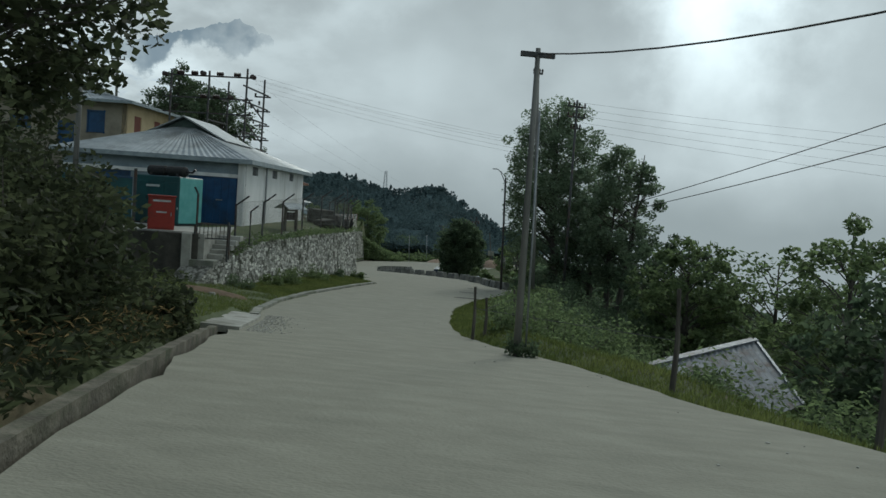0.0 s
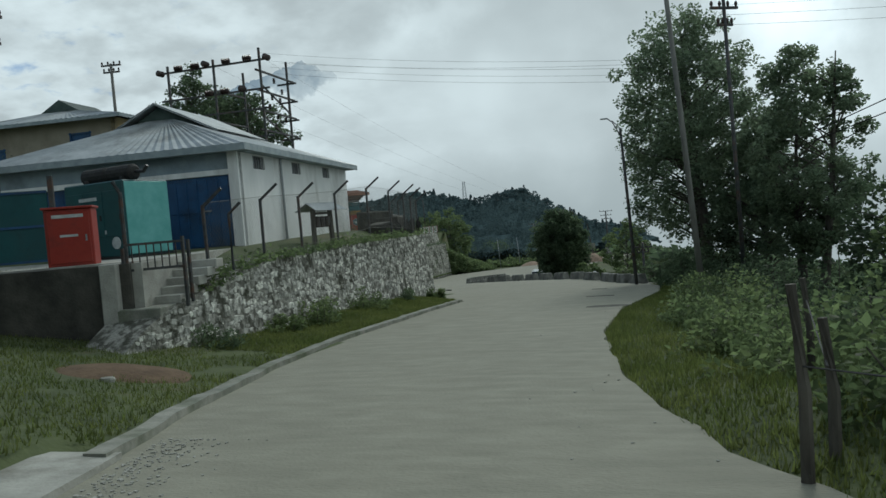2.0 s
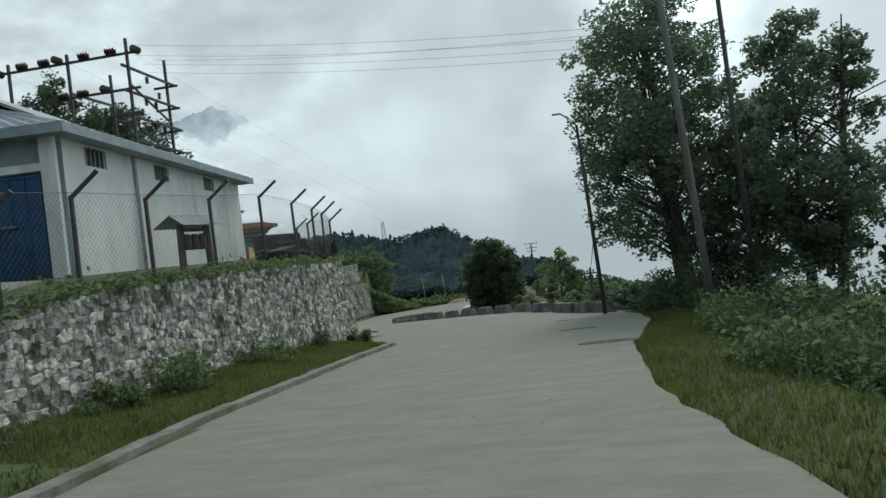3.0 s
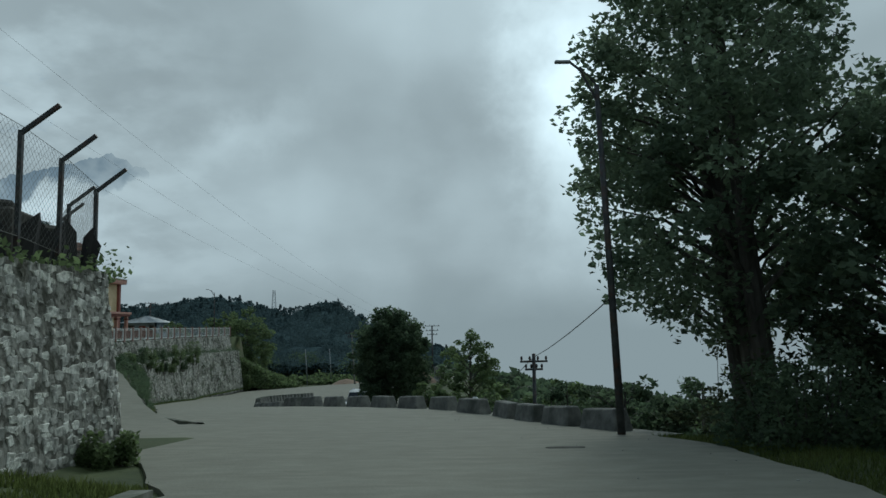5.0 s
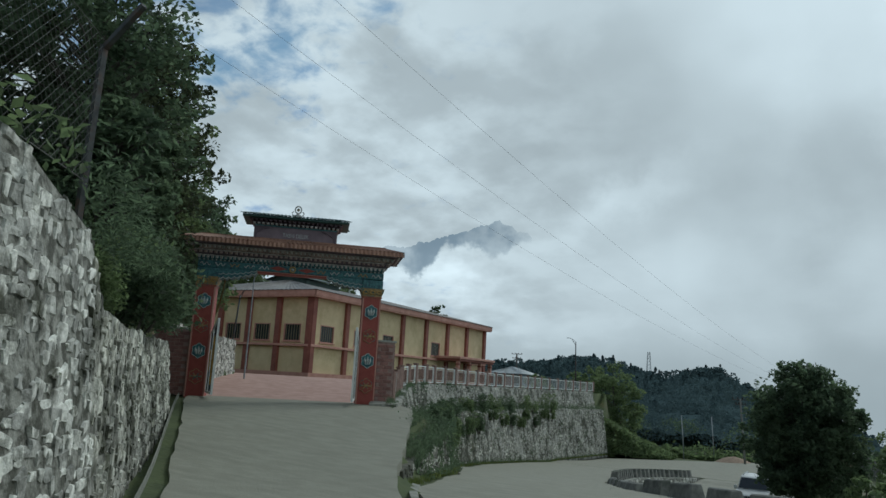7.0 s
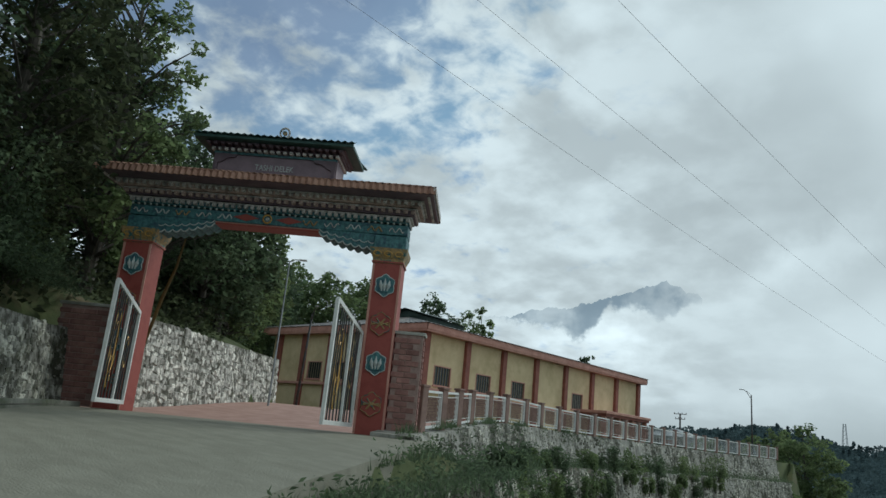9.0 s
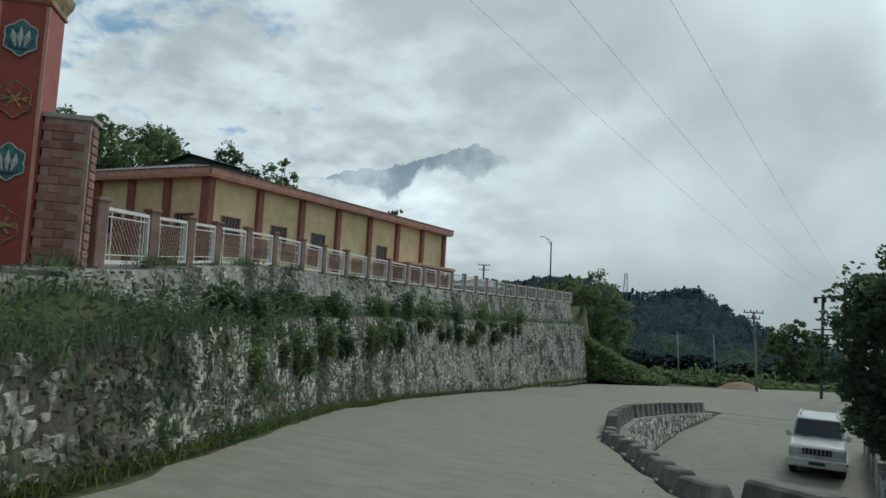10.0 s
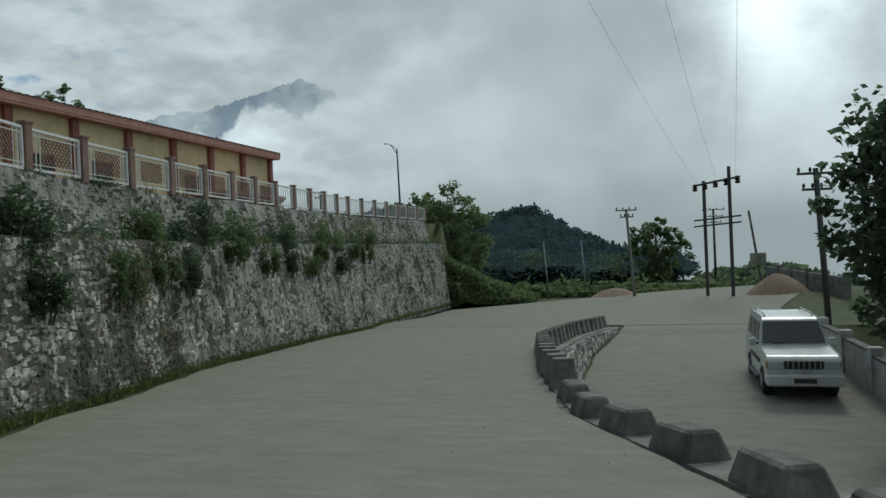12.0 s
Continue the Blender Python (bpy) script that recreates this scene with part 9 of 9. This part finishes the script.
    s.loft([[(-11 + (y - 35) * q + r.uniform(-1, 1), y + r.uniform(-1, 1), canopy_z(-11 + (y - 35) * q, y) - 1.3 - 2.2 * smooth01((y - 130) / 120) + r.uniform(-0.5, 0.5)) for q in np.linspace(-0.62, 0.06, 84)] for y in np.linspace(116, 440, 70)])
    tagged(new("underwood", s.mesh("underwood", "hazy_pine")), "closed dark underwood of the far hill", "forest", "", "stuff")
    kinds = {"leaf_dark": ([], []), "hazy_leaf": ([], []), "hazy_pine": ([], [])}
    for k in range(1130):
        near = k < 330
        y = 110 + 75 * r.random() ** 1.1 if near else 185 + 230 * r.random() ** 0.8
        q = r.uniform(-0.60, 0.05)
        x = -11 + (y - 35) * q
        grain = 0.0034 * math.hypot(x + 11, y - 35)
        n = 170 if near else 92
        z = canopy_z(x, y) + r.uniform(-1.0, 0.5)
        if r.random() < (0.10 if near else 0.22):
            pos, siz = kinds["hazy_pine"]
            h = r.uniform(5.5, 8.5)
            u, a = r.random(n) ** 0.8, r.uniform(0, 2 * math.pi, n)
            w = (1 - u) * h * 0.26 * r.uniform(0.5, 1, n) + 0.1
            pos += list(zip(x + w * np.cos(a), y + w * np.sin(a), z + 1.6 - h + u * h))
        else:
            pos, siz = kinds["leaf_dark" if y < 128 and k % 2 else "hazy_leaf"]
            d = r.normal(size=(n, 3))
            d /= np.linalg.norm(d, axis=1)[:, None]
            d[:, 2] = np.abs(d[:, 2]) * 1.25 - 0.35
            b = r.uniform(1.5, 2.8) if near else r.uniform(2.6, 4.4)
            w = b * r.uniform(0.7, 1.05, n)
            pos += list(zip(x + d[:, 0] * w, y + d[:, 1] * w, z - b * 0.75 + d[:, 2] * w))
        siz += list(r.uniform(0.7, 1.35, n) * grain)
    stuff("junction_woods", np.array(kinds["leaf_dark"][0]), np.array(kinds["leaf_dark"][1]), "leaf_dark", "green thicket beyond the junction", 319, "forest", wide=0.8)
    stuff("far_woods", np.array(kinds["hazy_leaf"][0]), np.array(kinds["hazy_leaf"][1]), "hazy_leaf", "far wooded hill of dark trees", 320, "forest", wide=0.8)
    stuff("far_pines", np.array(kinds["hazy_pine"][0]), np.array(kinds["hazy_pine"][1]), "hazy_pine", "far dark pines on the wooded hill", 321, "forest", wide=0.7)
    # low trees and scrub down the valley's flank
    pos = []
    while len(pos) < 22000:
        x, y = r.uniform(-2, 60), r.uniform(62, 190)
        if x < 4 and y < 99:
            continue
        pos.append((x, y, G(x, y) + r.random() * (0.5 + 1.6 * max(0.0, noise.noise((x * 0.15, y * 0.15, 6)) + 0.3))))
    stuff("valley_scrub", np.array(pos), r.uniform(0.8, 2.0, len(pos)), "leaf_dark", "dark scrub and low trees on the valley's flank", 324, "forest", wide=0.8)
    # the weedy bank past the end of the court's wall
    def bank_end(u, v):
        x, y = -27.4 + 7.6 * u, 91.0 + 7.5 * v + 2.2 * u
        return x, y, road_z(y) - 0.1 + 4.3 * (1 - u) ** 1.4 * (1 - 0.3 * v) * smooth01(v / 0.35 + 0.08) + 0.25 * noise.noise((x * 0.8, y * 0.8, 1))
    s = Shape()
    s.loft([[bank_end(u, v) for u in np.linspace(0, 1, 14)] for v in np.linspace(0, 1, 12)])
    structure("bank_end", s, "ground", "weed-covered earth bank past the wall's end", "bank")
    pos = []
    for _ in range(7000):
        x, y, z = bank_end(r.random(), r.random())
        pos.append((x, y, z + r.random() ** 2 * 0.5))
    stuff("bank_end_weeds", np.array(pos), r.uniform(0.2, 0.5, len(pos)), "leaf", "green weeds covering the bank past the wall", 323, "plants")
    pos = []
    for _ in range(5000):
        x = r.uniform(-27, 6)
        y = 98.5 + abs(r.normal()) * 3 + max(0, -x - 20) * 0.4
        pos.append((x, y, far_z(x, y) + r.random() * (0.4 + 1.5 * max(0.0, noise.noise((x * 0.3, y * 0.3, 0)) + 0.15))))
    stuff("junction_scrub", np.array(pos), r.uniform(0.3, 0.7, len(pos)), "leaf", "light green scrub at the junction's far edge", 322, "plants")


# ---- distance ----


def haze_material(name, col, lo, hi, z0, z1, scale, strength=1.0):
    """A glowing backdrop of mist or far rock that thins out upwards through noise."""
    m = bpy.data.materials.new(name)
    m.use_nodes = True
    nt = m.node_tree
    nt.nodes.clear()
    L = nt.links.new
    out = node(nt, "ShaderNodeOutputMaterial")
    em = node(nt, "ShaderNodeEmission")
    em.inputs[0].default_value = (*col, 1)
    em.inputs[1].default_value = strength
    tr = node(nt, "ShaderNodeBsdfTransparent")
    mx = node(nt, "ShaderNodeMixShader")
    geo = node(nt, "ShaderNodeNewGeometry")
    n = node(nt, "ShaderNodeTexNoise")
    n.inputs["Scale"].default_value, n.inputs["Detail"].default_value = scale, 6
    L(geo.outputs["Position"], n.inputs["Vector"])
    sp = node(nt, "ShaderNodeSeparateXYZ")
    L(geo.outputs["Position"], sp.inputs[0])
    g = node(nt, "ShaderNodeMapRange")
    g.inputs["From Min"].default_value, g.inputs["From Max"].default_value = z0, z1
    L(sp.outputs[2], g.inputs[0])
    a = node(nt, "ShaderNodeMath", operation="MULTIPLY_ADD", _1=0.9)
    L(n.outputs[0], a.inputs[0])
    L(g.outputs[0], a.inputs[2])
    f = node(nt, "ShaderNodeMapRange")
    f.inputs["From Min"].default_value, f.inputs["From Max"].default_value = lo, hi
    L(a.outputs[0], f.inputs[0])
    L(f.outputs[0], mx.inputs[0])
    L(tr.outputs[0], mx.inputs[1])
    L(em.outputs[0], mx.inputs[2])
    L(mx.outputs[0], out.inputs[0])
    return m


def ridge_material():
    """Far rock as a glowing sheet, haze set in its blue; transparency stands in for cloud at its foot and ends."""
    m = bpy.data.materials.new("far_ridge_glow")
    m.use_nodes = True
    nt = m.node_tree
    nt.nodes.clear()
    out = node(nt, "ShaderNodeOutputMaterial")
    em = node(nt, "ShaderNodeEmission")
    tr = node(nt, "ShaderNodeBsdfTransparent")
    mx = node(nt, "ShaderNodeMixShader")
    way = node(nt, "ShaderNodeVectorMath", operation="NORMALIZE")
    nt.links.new(node(nt, "ShaderNodeNewGeometry").outputs["Position"], way.inputs[0])
    way = way.outputs[0]
    _, az, el = bearings(nt, way)
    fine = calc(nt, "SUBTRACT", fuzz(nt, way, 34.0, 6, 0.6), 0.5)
    foot = node(nt, "ShaderNodeValToRGB")            # height where the foot fades out as if in cloud, in sixteenths of a degree scale
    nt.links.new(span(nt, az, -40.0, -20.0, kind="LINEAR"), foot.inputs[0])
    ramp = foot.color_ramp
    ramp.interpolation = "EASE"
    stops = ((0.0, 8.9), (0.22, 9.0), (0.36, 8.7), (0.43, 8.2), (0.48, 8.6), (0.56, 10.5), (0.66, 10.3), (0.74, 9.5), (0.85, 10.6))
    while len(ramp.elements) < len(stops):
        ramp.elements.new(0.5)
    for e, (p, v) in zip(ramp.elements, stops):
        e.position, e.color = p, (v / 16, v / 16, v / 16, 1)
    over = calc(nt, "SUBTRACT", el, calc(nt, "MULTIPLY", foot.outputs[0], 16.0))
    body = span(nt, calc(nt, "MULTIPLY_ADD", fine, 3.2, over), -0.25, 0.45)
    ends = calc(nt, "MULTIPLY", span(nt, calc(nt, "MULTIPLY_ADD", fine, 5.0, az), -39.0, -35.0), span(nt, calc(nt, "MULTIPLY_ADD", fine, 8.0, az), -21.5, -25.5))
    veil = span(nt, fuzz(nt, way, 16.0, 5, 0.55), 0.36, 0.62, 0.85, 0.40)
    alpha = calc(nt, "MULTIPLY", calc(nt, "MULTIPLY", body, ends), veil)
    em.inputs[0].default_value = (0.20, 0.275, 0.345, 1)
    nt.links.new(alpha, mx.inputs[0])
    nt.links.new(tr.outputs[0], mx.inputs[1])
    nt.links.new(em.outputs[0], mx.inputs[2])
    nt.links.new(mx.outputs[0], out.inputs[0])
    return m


def build_distance():
    # mist over the valley, all round, as a ring that glows by its own emission
    MAT["mist"] = haze_material("valley_mist_glow", (0.44, 0.49, 0.505), 0.60, 1.15, 150.0, -60.0, 0.004)
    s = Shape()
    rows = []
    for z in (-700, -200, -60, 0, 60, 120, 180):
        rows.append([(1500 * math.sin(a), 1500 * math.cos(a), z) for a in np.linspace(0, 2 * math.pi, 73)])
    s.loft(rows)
    structure("backdrop_mist", s, "mist", "glowing ring in place of pale mist over the valley", "mist")
    # mountain ridge as a glowing hazed sheet, faded out where cloud would cover it
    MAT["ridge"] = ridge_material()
    s = Shape()
    top, bottom = [], []
    for k in range(141):
        deg = 22.4 + 17 * k / 140
        az = radians(deg)
        e = float(np.interp(deg, (22, 24, 25.2, 26.4, 28, 30, 32, 34, 36.5, 40), (11.2, 12.2, 12.5, 12.1, 11.5, 10.9, 10.2, 10.1, 9.3, 8.9))) + 0.30 * noise.noise((k * 0.16, 0, 0)) + 0.16 * noise.noise((k * 0.6, 2, 0))
        p = Vector((-math.sin(az) * 2400, math.cos(az) * 2400, 0))
        top.append((p.x, p.y, 2400 * math.tan(radians(e))))
        bottom.append((p.x, p.y, 150))
    mid = [tuple((np.array(a) + np.array(b)) / 2) for a, b in zip(top, bottom)]
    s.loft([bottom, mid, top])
    structure("backdrop_ridge", s, "ridge", "glowing haze-blue sheet of a mountain ridge, faded at its foot and ends", "mountain")
    t = thing("lattice_tower", "far lattice mast on the wooded hill", "tower")
    mx, my, mz, mh = -100.0, 418.0, 1.0, 21.5
    for sx, sy in ((-1, -1), (1, -1), (1, 1), (-1, 1)):
        part("leg", Shape().tube([(mx + 1.6 * sx, my + 1.6 * sy, mz), (mx + 0.5 * sx, my + 0.5 * sy, mz + mh)], 0.13, 5), "galv", t)
    for k in range(11):
        z, w = mz + 1.9 * k, 1.5 - 0.1 * k
        part("brace", Shape().beam((mx - w, my - 1, z), (mx + w, my - 1, z + 1.6), 0.12, 0.12), "galv", t)


build_suv()
build_right()
build_plants()
build_distance()
